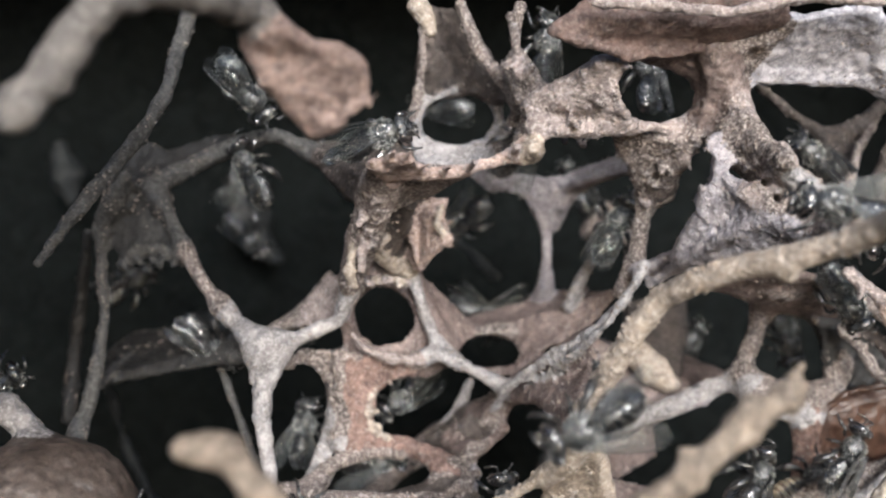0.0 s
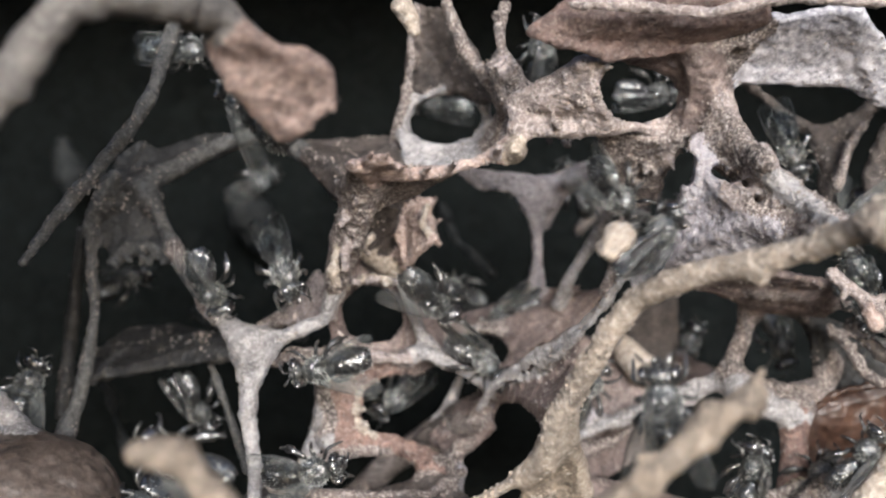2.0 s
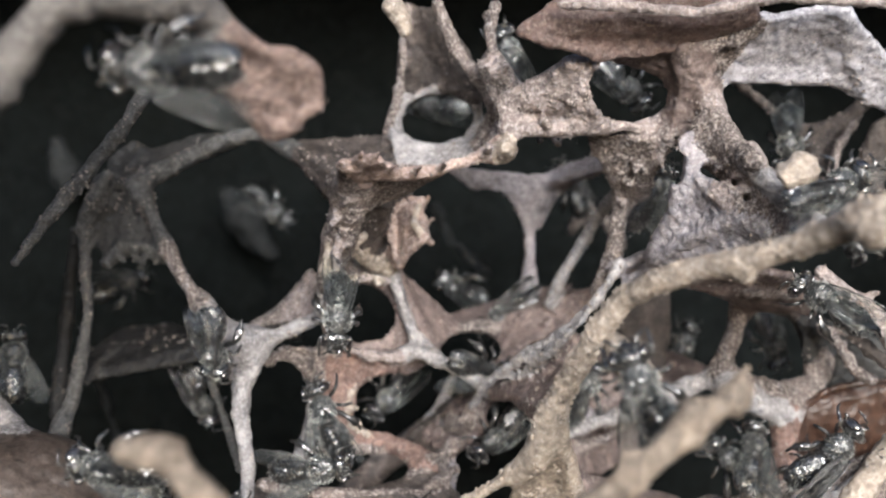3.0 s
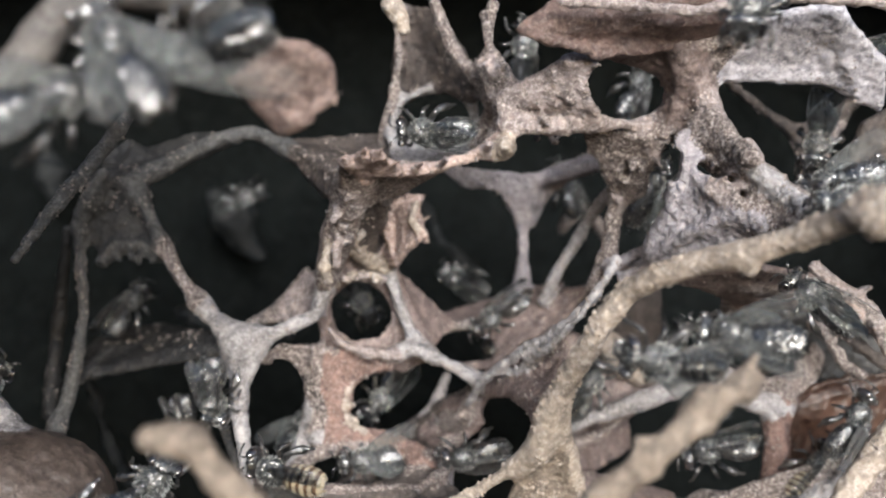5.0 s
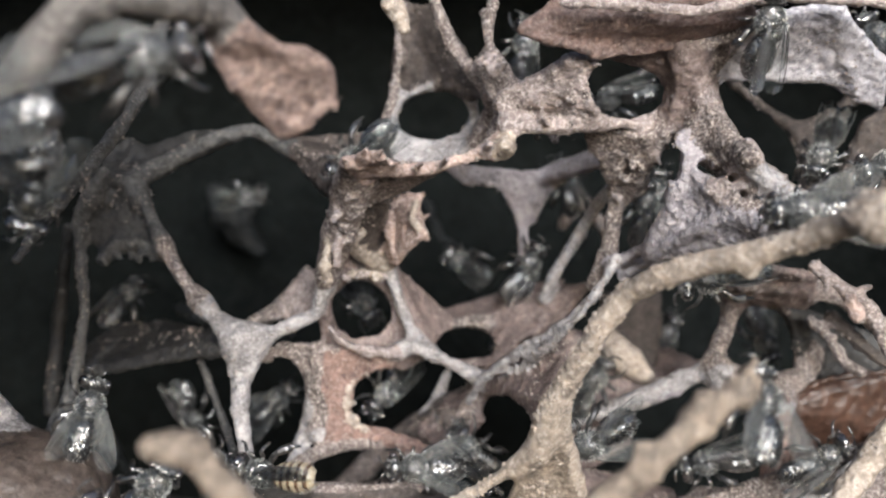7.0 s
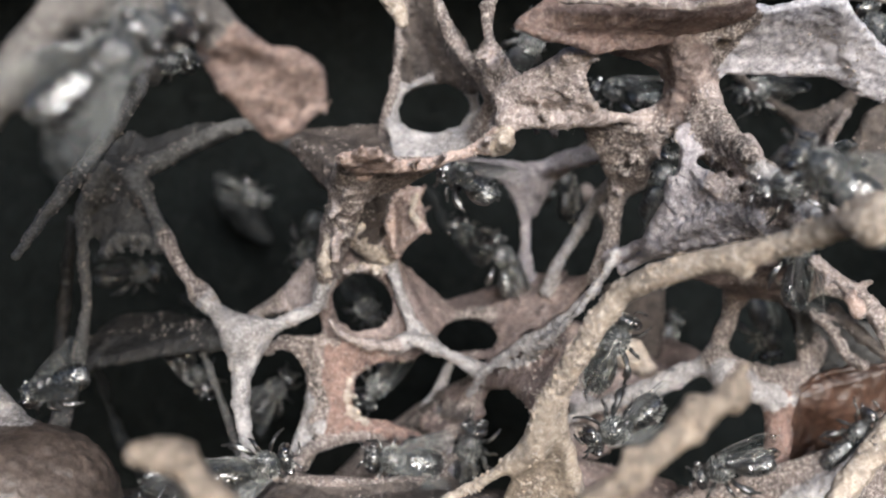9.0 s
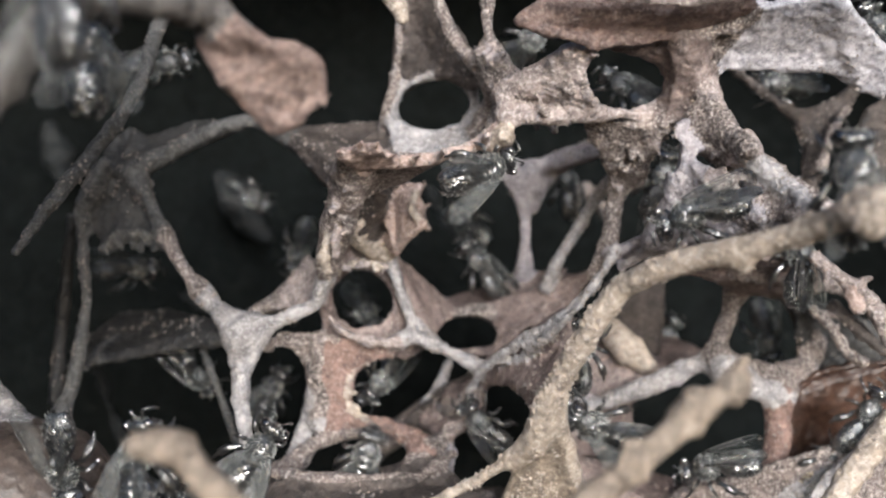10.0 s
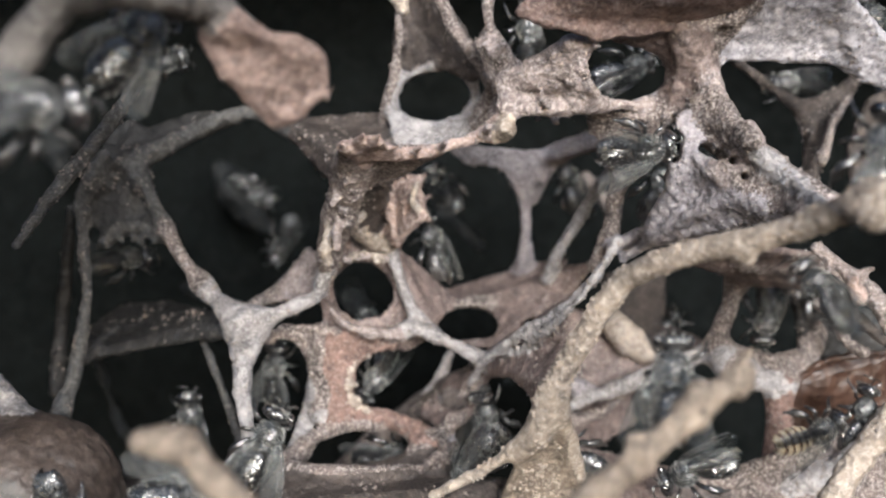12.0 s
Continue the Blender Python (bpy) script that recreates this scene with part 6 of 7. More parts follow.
    walk(spread_bees[5], [
        (0, perch(-6.48, 8, -14.07, 10, 14, 11)),
        (1, perch(-5.67, 7, -14.45, 5, 14, 11)),
        (1.2, perch(-5.31, 2, -13.7, 0, 14, 11)),
        (1.6, perch(-6.53, -3, -12.73, 10, 14, 11)),
        (1.8, perch(-8.5, -5, -12.72, 10, 14, 11)),
        (2.4, perch(-9.05, -5, -12.88, 20, 14, 11)),
        (3, perch(-8.11, -4, -12.86, 10, 14, 11)),
        (3.6, perch(-7.22, -1.33, -13.2, 68.33, 14, 11)),
        (4.2, perch(-6.33, 1.33, -13.53, 126.67, 14, 11)),
        (4.8, perch(-5.45, 4, -13.86, 185, 14, 11)),
        (5.4, perch(-4.5, 4, -13.89, 190, 14, 11)),
        (6, perch(-4.22, 2, -13.82, 180, 14, 11)),
        (6.4, perch(-1.61, -2, -13.32, 190, 14, 11)),
        (7, perch(-1.5, -2, -13.5, 180, 14, 11)),
        (9, perch(-2.9, -1, -13.61, 175, 14, 11)),
        (9.4, perch(-4.69, -3, -13.67, 178, 14, 11)),
        (9.8, perch(-6.28, -5, -13.26, 170, 14, 11)),
        (9.9, perch(-5.76, -3.33, -13.47, 120, 14, 11)),
        (10, perch(-5.23, -1.67, -13.68, 70, 14, 11)),
        (10.1, perch(-4.71, 0, -13.88, 20, 14, 11)),
        (10.4, perch(-3.55, 8, -15.13, 10, 14, 11)),
        (12, perch(-4.07, 8, -15.84, 15, 14, 11)),
    ])
    walk(banded_bees[1], [
        (0, perch(-14.93, -8, -15.87, 30, -26, -23)),
        (3.6, perch(-12.82, -8, -14.54, 30, -26, -23)),
        (4.2, perch(-11.96, -8, -13.59, 100, -26, -23)),
        (4.8, perch(-11.1, -8, -12.64, 170, -26, -23)),
        (5, perch(-9.75, -8, -12.6, 175, -26, -23)),
        (5.4, perch(-10.32, -8, -12.59, 175, -26, -23)),
        (5.6, perch(-9.72, -8, -12.4, 120, -26, -23)),
        (5.8, perch(-9.12, -8, -12.2, 65, -26, -23)),
        (6, perch(-8.52, -8, -12.01, 10, -26, -23)),
        (6.4, perch(-7.69, -8, -12.23, 10, -26, -23)),
        (6.47, perch(-8.21, -8, -12.31, 68.33, -26, -23)),
        (6.53, perch(-8.73, -8, -12.4, 126.67, -26, -23)),
        (6.6, perch(-9.25, -8, -12.48, 185, -26, -23)),
        (7, perch(-10.45, -8, -12.69, 185, -26, -23)),
        (7.4, perch(-10.63, -8, -13.14, 185, -26, -23)),
        (8.2, perch(-11.6, -8, -17.6, 240, -26, -23)),
        (12, perch(-11.6, -8, -17.6, 240, -26, -23)),
    ])
    walk(spread_bees[6], [
        (0, perch(-15.57, -8, -17.17, 60, 20, -12)),
        (7.8, perch(-13.61, -8, -16.85, 50, 20, -12)),
        (9, perch(-11.12, -8, -12.65, 10, 20, -12)),
        (9.2, perch(-11.63, -8, -12.94, 5, 20, -12)),
        (9.6, perch(-12.14, -9, -12.18, 30, 20, -12)),
        (9.8, perch(-11.57, -9, -12.22, 40, 20, -12)),
        (10.2, perch(-10.95, -9, -11.48, 55, 20, -12)),
        (10.4, perch(-11.17, -9, -11.11, 60, 20, -12)),
        (10.6, perch(-10.89, -9, -10.96, 60, 20, -12)),
        (10.8, perch(-10.38, -9, -11.67, 45, 20, -12)),
        (11, perch(-10.56, -9, -12.09, 30, 20, -12)),
        (11.2, perch(-10.43, -9, -12.67, 18, 20, -12)),
        (11.6, perch(-9.54, -9, -12.63, 15, 20, -12)),
        (11.8, perch(-10.02, -9, -12.36, 30, 20, -12)),
        (12, perch(-10.63, -9, -11.7, 60, 20, -12)),
    ])
    walk(folded_bees[10], [
        (0, perch(-18.4, 7, -5.7, -60, 36, -24)),
        (0.2, perch(-17.08, 6, -6.77, -60, 36, -24)),
        (0.6, perch(-20.52, 12, -7.21, -90, 36, -24)),
        (0.8, perch(-21.65, 13, -8.08, -80, 36, -24)),
        (1.2, perch(-20.46, 12, -9.38, -80, 36, -24)),
        (1.6, perch(-20.21, 12, -10.96, -80, 36, -24)),
        (2, perch(-19.34, 10, -10.7, -80, 36, -24)),
        (2.6, perch(-17.29, 8, -8.77, -90, 36, -24)),
        (3.2, perch(-19.3, 12, -11.01, -90, 36, -24)),
        (6, perch(-19.87, 14, -13.14, -90, 36, -24)),
        (9, perch(-19.55, 12, -8.98, -80, 36, -24)),
        (9.4, perch(-20.12, 12, -11.34, -80, 36, -24)),
        (9.8, perch(-20.01, 12, -11.02, -80, 36, -24)),
        (10, perch(-19.36, 12, -9.52, -70, 36, -24)),
        (10.2, perch(-20.08, 12, -12.17, -80, 36, -24)),
        (10.35, perch(-19.44, 11, -12.45, -10, 36, -24)),
        (10.5, perch(-18.8, 10, -12.73, 60, 36, -24)),
        (11, perch(-18.85, 10, -13.69, 70, 36, -24)),
        (12, perch(-19.75, 11, -13.78, 80, 36, -24)),
    ])
    walk(folded_bees[11], [
        (0, perch(-18.85, 24, 2.99, -60, 12, -34)),
        (1.6, perch(-18.25, 14, 0.1, -60, 12, -34)),
        (2, perch(-16.18, 0, -1.53, -80, 12, -34)),
        (2.4, perch(-15.13, -3, -2.07, -75, 12, -34)),
        (2.6, perch(-13.96, -4, -1.91, -60, 12, -34)),
        (2.8, perch(-13.64, -5, -3.31, -70, 12, -34)),
        (3, perch(-14.52, -4, -5.31, -100, 12, -34)),
        (4, perch(-13.72, -4, -6.29, -110, 12, -34)),
        (4.8, perch(-13.57, -4, -7.08, -115, 12, -34)),
        (5, perch(-14.88, -2, -8.72, -100, 12, -34)),
        (5.2, perch(-16.12, 3, -10.11, -90, 12, -34)),
        (5.6, perch(-15.86, 4, -11.15, -90, 12, -34)),
        (6, perch(-15.92, 4, -12.11, -90, 12, -34)),
        (6.6, perch(-16.01, 2, -13.09, -60, 12, -34)),
        (7.2, perch(-16.03, 1, -13.56, -40, 12, -34)),
        (8.6, perch(-17.19, 0, -15.39, -40, 12, -34)),
        (12, perch(-18.48, 0, -17.75, -40, 12, -34)),
    ])
    walk(spread_bees[7], [
        (0, perch(-11.96, 10, -12.12, 80, -20, 4)),
        (0.4, perch(-11.73, 7, -9.43, 100, -20, 4)),
        (0.8, perch(-11.89, 4, -8.92, 150, -20, 4)),
        (1, perch(-10.99, 2, -8.3, 160, -20, 4)),
        (1.2, perch(-9.26, -1, -6.9, 170, -20, 4)),
        (1.4, perch(-8.05, -3, -6.01, 185, -20, 4)),
        (1.6, perch(-8.37, -3, -5.6, 190, -20, 4)),
        (2, perch(-8.14, -3, -6.54, 190, -20, 4)),
        (2.2, perch(-7.96, -3, -7.29, 185, -20, 4)),
        (2.6, perch(-7.03, -2, -8.46, 120, -20, 4)),
        (3, perch(-7.66, -2, -9.82, 110, -20, 4)),
        (4.5, perch(-9.11, 6, -12.79, 60, -20, 4)),
        (6, perch(-13.83, 22, -12.23, 40, -20, 4)),
        (10.4, perch(-14.8, 20, -12.08, 70, -20, 4)),
        (10.8, perch(-13.38, 11, -9.91, 80, -20, 4)),
        (12, perch(-13.08, 11, -9.95, 85, -20, 4)),
    ])
    walk(folded_bees[12], [
        (0, perch(-5.69, -6, 7.68, 10, -13, 29)),
        (0.4, perch(-5.25, -7, 7.53, 0, -13, 29)),
        (0.6, perch(-5.58, -9, 6.75, -60, -13, 29)),
        (0.8, perch(-5.9, -12, 4.89, -95, -13, 29)),
        (1, perch(-7.57, -9, 3.59, -110, -13, 29)),
        (1.2, perch(-7.63, -8, 2.59, -120, -13, 29)),
        (1.4, perch(-8.86, -6, 2.57, -60, -13, 29)),
        (1.8, perch(-9.85, -4, 1.95, -80, -13, 29)),
        (2, perch(-10.89, -3, -0.29, -70, -13, 29)),
        (2.2, perch(-9.67, -4, -1.1, -20, -13, 29)),
        (2.4, perch(-8.1, -5, -1.65, -10, -13, 29)),
        (2.6, perch(-6.42, -5, -2.35, -40, -13, 29)),
        (2.8, perch(-6.79, -5, -3.35, -95, -13, 29)),
        (3.1, perch(-6.61, -5, -3.1, -95, -13, 29)),
        (3.6, perch(-7.64, 6, -3.75, -90, -13, 29)),
        (4.4, perch(-6.86, 20, -2.81, -60, -13, 29)),
        (12, perch(-6.77, 20, -6.31, -60, -13, 29)),
    ])
    walk(spread_bees[8], [
        (0, perch(0.07, 16, 4.07, 200, 28, -35)),
        (0.6, perch(-1.54, 14, 3.5, 200, 28, -35)),
        (0.7, perch(-2.12, 12.5, 2.87, 135, 28, -35)),
        (0.8, perch(-2.69, 11, 2.25, 70, 28, -35)),
        (0.9, perch(-3.26, 9.5, 1.62, 5, 28, -35)),
        (1, perch(-3.83, 8, 0.99, -60, 28, -35)),
        (1.4, perch(-3.41, 4, 1.64, -70, 28, -35)),
        (1.6, perch(-2.85, 2, -0.36, -65, 28, -35)),
        (1.8, perch(-2.2, 1, -1.89, -60, 28, -35)),
        (2.4, perch(-0.24, 0, -2.83, -62, 28, -35)),
        (2.6, perch(0.27, 1, -4.58, -62, 28, -35)),
        (2.8, perch(1.53, 2, -6.58, -50, 28, -35)),
        (3.2, perch(3.52, 10, -7.68, -30, 28, -35)),
        (5, perch(6.29, 24, -6.43, 10, 28, -35)),
        (12, perch(7.6, 26, -9.91, 0, 28, -35)),
    ])
    walk(folded_bees[13], [
        (0, perch(1.65, 20, -3.87, -60, -47, 31)),
        (1.6, perch(1.95, 12, -4.65, -60, -47, 31)),
        (2, perch(1.89, 4, -6.67, -60, -47, 31)),
        (2.4, perch(2.34, 0, -8.84, -58, -47, 31)),
        (2.6, perch(3.14, 1, -9.35, -50, -47, 31)),
        (2.8, perch(4.49, 3, -10.39, -40, -47, 31)),
        (2.85, perch(4.28, 3.25, -10.77, 20, -47, 31)),
        (2.9, perch(4.07, 3.5, -11.14, 80, -47, 31)),
        (2.95, perch(3.86, 3.75, -11.52, 140, -47, 31)),
        (3, perch(3.65, 4, -11.89, 200, -47, 31)),
        (4.8, perch(2.38, 3, -13.16, 160, -47, 31)),
        (5.4, perch(0.92, -1, -13.47, 170, -47, 31)),
        (6, perch(1.81, 2, -13.63, 150, -47, 31)),
        (6.6, perch(0.65, 2, -12.71, 120, -47, 31)),
        (7.2, perch(2.66, 4, -13.56, 100, -47, 31)),
        (9, perch(1.96, 3, -13.82, 60, -47, 31)),
        (9.4, perch(3.19, 5, -12.82, 80, -47, 31)),
        (9.6, perch(3.76, 5, -12.06, 80, -47, 31)),
        (9.8, perch(2.87, 5, -12.27, 100, -47, 31)),
        (10.4, perch(2.88, 5, -12.52, 110, -47, 31)),
        (10.8, perch(4.26, 5, -12.25, 80, -47, 31)),
        (11.4, perch(4.43, 4, -11.29, 60, -47, 31)),
        (11.8, perch(2.73, 5, -12.41, 90, -47, 31)),
        (12, perch(3.26, 5, -12.62, 90, -47, 31)),
    ])
    walk(folded_bees[14], [
        (0, perch(-15.03, 2, 11.82, -55, 9, -17)),
        (0.4, perch(-14.68, 2, 12.03, -55, 9, -17)),
        (0.6, perch(-15.33, 0, 11.45, -55, 9, -17)),
        (0.8, perch(-15.48, 0, 12.2, -60, 9, -17)),
        (1, perch(-17.36, 2, 13.73, -70, 9, -17)),
        (1.2, perch(-18.7, 4, 15.05, 0, 9, -17)),
        (1.6, perch(-19.12, 4, 15.18, 0, 9, -17)),
        (2.8, perch(-19.13, 4, 15.15, 5, 9, -17)),
        (5, perch(-19.9, 6, 15.08, 10, 9, -17)),
        (12, perch(-21.74, 10, 13.88, 10, 9, -17)),
    ])
    walk(spread_bees[9], [
        (0, perch(-15.33, 4, 6.81, 120, -42, -8)),
        (2.3, perch(-10.65, -16, 8, 150, -42, -8)),
        (2.6, perch(-11.01, -20, 7.73, 170, -42, -8)),
        (2.8, perch(-10.8, -28, 7.46, 180, -42, -8)),
        (3, perch(-10.34, -31, 6.87, 185, -42, -8)),
        (4.8, perch(-9.37, -33, 6.77, 200, -42, -8)),
        (5.4, perch(-9.44, -33, 6.79, 200, -42, -8)),
        (6, perch(-9.47, -33, 6.86, 170, -42, -8)),
        (6.2, perch(-10.44, -33, 6.87, 160, -42, -8)),
        (6.33, perch(-10.64, -33, 6.82, 110, -42, -8)),
        (6.47, perch(-10.84, -33, 6.77, 60, -42, -8)),
        (6.6, perch(-11.04, -33, 6.72, 10, -42, -8)),
        (7, perch(-11.58, -33, 6.7, 20, -42, -8)),
        (7.2, perch(-11, -33, 7.13, 20, -42, -8)),
        (9, perch(-11.21, -33, 7.66, 30, -42, -8)),
        (9.4, perch(-11.56, -34, 7.22, 60, -42, -8)),
        (9.8, perch(-12.28, -36, 7.72, 90, -42, -8)),
        (10.6, perch(-11.8, -38, 10.77, 95, -42, -8)),
        (12, perch(-11.8, -38, 10.77, 95, -42, -8)),
    ])
    walk(spread_bees[10], [
        (0, perch(-24.02, -30, 2.92, 20, -21, -24)),
        (4.2, perch(-18.43, -32, 4.19, 25, -21, -24)),
        (4.8, perch(-14.42, -34, 4.49, 30, -21, -24)),
        (5, perch(-14.21, -34, 4.75, 32, -21, -24)),
        (5.4, perch(-13.47, -34, 5.29, 40, -21, -24)),
        (5.8, perch(-13.86, -34, 5.3, 60, -21, -24)),
        (6, perch(-14.16, -34, 5.33, 130, -21, -24)),
        (6.2, perch(-14.45, -34, 5.35, 200, -21, -24)),
        (6.4, perch(-14.58, -34, 4.11, 240, -21, -24)),
        (6.6, perch(-14.82, -34, 3.53, 250, -21, -24)),
        (6.8, perch(-16.71, -30, 3.12, 255, -21, -24)),
        (7, perch(-19.16, -22, 2.98, 260, -21, -24)),
        (7.2, perch(-19.87, -21, 3.06, 270, -21, -24)),
        (8.4, perch(-22.06, -22, 1.33, 200, -21, -24)),
        (10, perch(-27.05, -24, 0.51, 190, -21, -24)),
        (12, perch(-27.05, -24, 0.51, 190, -21, -24)),
    ])
    walk(spread_bees[11], [
        (0, perch(-11.35, -34, 14.11, -90, 21, -20)),
        (4.2, perch(-10.57, -34, 9.6, -100, 21, -20)),
        (4.35, perch(-11.05, -34, 8.62, -27.5, 21, -20)),
        (4.5, perch(-11.53, -34, 7.64, 45, 21, -20)),
        (4.65, perch(-12.02, -34, 6.65, 117.5, 21, -20)),
        (4.8, perch(-12.5, -34, 5.67, 190, 21, -20)),
        (5, perch(-11.88, -34, 6.49, 120, 21, -20)),
        (5.4, perch(-11.67, -34, 7.26, 110, 21, -20)),
        (5.8, perch(-13.21, -34, 6.98, 150, 21, -20)),
        (6.1, perch(-12.93, -34, 5.89, 95, 21, -20)),
        (6.4, perch(-12.65, -34, 4.8, 40, 21, -20)),
        (6.53, perch(-13.55, -34, 4.6, 93.33, 21, -20)),
        (6.67, perch(-14.44, -34, 4.39, 146.67, 21, -20)),
        (6.8, perch(-15.34, -34, 4.19, 200, 21, -20)),
        (7.2, perch(-16.58, -34, 3.5, 190, 21, -20)),
        (7.67, perch(-15.69, -34, 4.02, 136.67, 21, -20)),
        (8.13, perch(-14.81, -34, 4.54, 83.33, 21, -20)),
        (8.6, perch(-13.93, -34, 5.06, 30, 21, -20)),
        (9, perch(-11.89, -34, 6.52, 40, 21, -20)),
        (9.2, perch(-13.38, -34, 5.83, 60, 21, -20)),
        (9.4, perch(-12.93, -34, 5.6, 70, 21, -20)),
        (9.6, perch(-13.48, -31, 6.82, 80, 21, -20)),
        (9.8, perch(-14.76, -27, 8.31, 85, 21, -20)),
        (10.4, perch(-15.76, -24, 8.49, 95, 21, -20)),
        (10.8, perch(-15.96, -24, 8.61, 60, 21, -20)),
        (11.2, perch(-14.75, -24, 8.61, 45, 21, -20)),
        (11.6, perch(-13.84, -25, 8.97, 45, 21, -20)),
        (12, perch(-13.28, -25, 8.84, 50, 21, -20)),
    ])
    walk(spread_bees[12], [
        (0, perch(-23.04, -34, 2.04, 0, -23, -37)),
        (10.6, perch(-19.12, -34, 3.55, 0, -23, -37)),
        (11.6, perch(-16.1, -34, 5.04, 10, -23, -37)),
        (12, perch(-14.79, -34, 4.54, 30, -23, -37)),
    ])
    walk(folded_bees[15], [
        (0, perch(-2.03, 20, 14.03, 180, -28, -12)),
        (3.4, perch(-0.87, 16, 13.14, 180, -28, -12)),
        (4.4, perch(-0.61, 4, 10.7, 185, -28, -12)),
        (4.8, perch(-0.88, -1, 8.81, 185, -28, -12)),
        (5.2, perch(-1.13, -2, 8.48, 185, -28, -12)),
        (5.4, perch(-1.68, -3, 8.47, 182, -28, -12)),
        (5.8, perch(-2.7, -4, 8.35, 180, -28, -12)),
        (6.2, perch(-3.1, -4, 8.08, 180, -28, -12)),
        (6.4, perch(-4.12, -4, 8.04, 178, -28, -12)),
        (6.8, perch(-4.88, -5, 7.39, 190, -28, -12)),
        (7, perch(-5.47, -4, 6.6, 225, -28, -12)),
        (7.2, perch(-7.35, 4, 5.45, 250, -28, -12)),
        (8, perch(-10.52, 18, 1.8, 260, -28, -12)),
        (12, perch(-15.88, 34, 0.06, 250, -28, -12)),
    ])
    walk(folded_bees[16], [
        (0, perch(9.99, 21, 7.37, 120, 52, 3)),
        (5, perch(11.02, 21, 7.06, 115, 52, 3)),
        (7, perch(11.01, 21, 6.98, 110, 52, 3)),
        (9, perch(10.7, 21, 5.91, 100, 52, 3)),
        (11, perch(10.91, 20, 5.64, 100, 52, 3)),
        (12, perch(10.81, 20, 5.31, 110, 52, 3)),
    ])
    walk(folded_bees[17], [
        (0, perch(3.03, 19, -3.84, 200, 51, -7)),
        (4.8, perch(5.07, 12, -3.8, 210, 51, -7)),
        (5, perch(4.4, 12, -4.04, 205, 51, -7)),
        (5.5, perch(2.36, 11, -2.19, 200, 51, -7)),
        (5.75, perch(2.97, 12.5, -1.78, 150, 51, -7)),
        (6, perch(3.57, 14, -1.36, 100, 51, -7)),
        (6.5, perch(6.36, 12, -1.53, 60, 51, -7)),
        (7, perch(6.76, 13, -0.48, 50, 51, -7)),
        (9, perch(4.79, 13, -0.68, 100, 51, -7)),
        (9.4, perch(4.52, 13, -1.43, 120, 51, -7)),
        (9.6, perch(3.36, 12, -3.23, 130, 51, -7)),
        (10, perch(3.04, 14, -1.13, 120, 51, -7)),
        (10.5, perch(0.04, 11, -2.81, 110, 51, -7)),
        (11, perch(-0.88, 11, -1.91, 100, 51, -7)),
        (12, perch(-0.86, 12, -0.01, 100, 51, -7)),
    ])
    walk(folded_bees[18], [
        (0, perch(-8.09, 12, 25.56, 0, -13, -34)),
        (0.33, perch(-5.52, 15.33, 16.35, 53.33, -13, -34)),
        (0.67, perch(-2.96, 18.67, 7.15, 106.67, -13, -34)),
        (1, perch(-0.39, 22, -2.05, 160, -13, -34)),
        (9, perch(2.29, 20, 1.46, 150, -13, -34)),
        (12, perch(-0.17, 16, 4.64, 130, -13, -34)),
    ])
    walk(folded_bees[19], [
        (0, perch(-4.72, 12, -9.95, 200, -34, 32)),
        (3, perch(-4.36, 12, -10.06, 210, -34, 32)),
        (4.8, perch(-4.57, 12, -10.2, 215, -34, 32)),
        (7, perch(-4.18, 11, -9.89, 215, -34, 32)),
        (9, perch(-4.99, 11, -9.86, 220, -34, 32)),
        (10.5, perch(-4.56, 11, -9.82, 215, -34, 32)),
        (12, perch(-5.28, 11, -10.3, 220, -34, 32)),
    ])
    walk(folded_bees[20], [
        (0, perch(9.04, 8, -8.91, 60, -32, 4)),
        (7.2, perch(11.33, 8, -9.22, 60, -32, 4)),
        (9, perch(10.4, -6, -5.71, 60, -32, 4)),
        (9.07, perch(9.97, -6.33, -6.1, 116.67, -32, 4)),
        (9.13, perch(9.54, -6.67, -6.48, 173.33, -32, 4)),
        (9.2, perch(9.12, -7, -6.86, 230, -32, 4)),
        (9.27, perch(9.17, -6.67, -6.74, 180, -32, 4)),
        (9.33, perch(9.22, -6.33, -6.62, 130, -32, 4)),
        (9.4, perch(9.27, -6, -6.5, 80, -32, 4)),
        (9.8, perch(8.99, -4, -6.52, 80, -32, 4)),
        (10.2, perch(9.72, 3, -7.79, 80, -32, 4)),
        (11.2, perch(8.82, 2, -12.67, 120, -32, 4)),
        (11.6, perch(7.96, -2, -13.16, 140, -32, 4)),
        (12, perch(8.18, -2, -13.69, 140, -32, 4)),
    ])
    walk(folded_bees[21], [
        (0, perch(19.65, 2, -14.4, 40, 52, -29)),
        (1, perch(20.79, 3, -14.56, 30, 52, -29)),
        (2.9, perch(20.09, 3.5, -13.95, 100, 52, -29)),
        (4.8, perch(19.38, 4, -13.33, 170, 52, -29)),
        (6, perch(19.03, 4, -14.14, 170, 52, -29)),
        (9, perch(18.57, -2, -14, 175, 52, -29)),
        (9.4, perch(18.86, -1, -14.2, 175, 52, -29)),
        (10.4, perch(16.78, -2, -14.27, 160, 52, -29)),
        (10.8, perch(16.25, -2, -14.52, 150, 52, -29)),
        (11.6, perch(14.61, -4, -14.38, 170, 52, -29)),
        (12, perch(15.62, -4, -14.65, 180, 52, -29)),
    ])
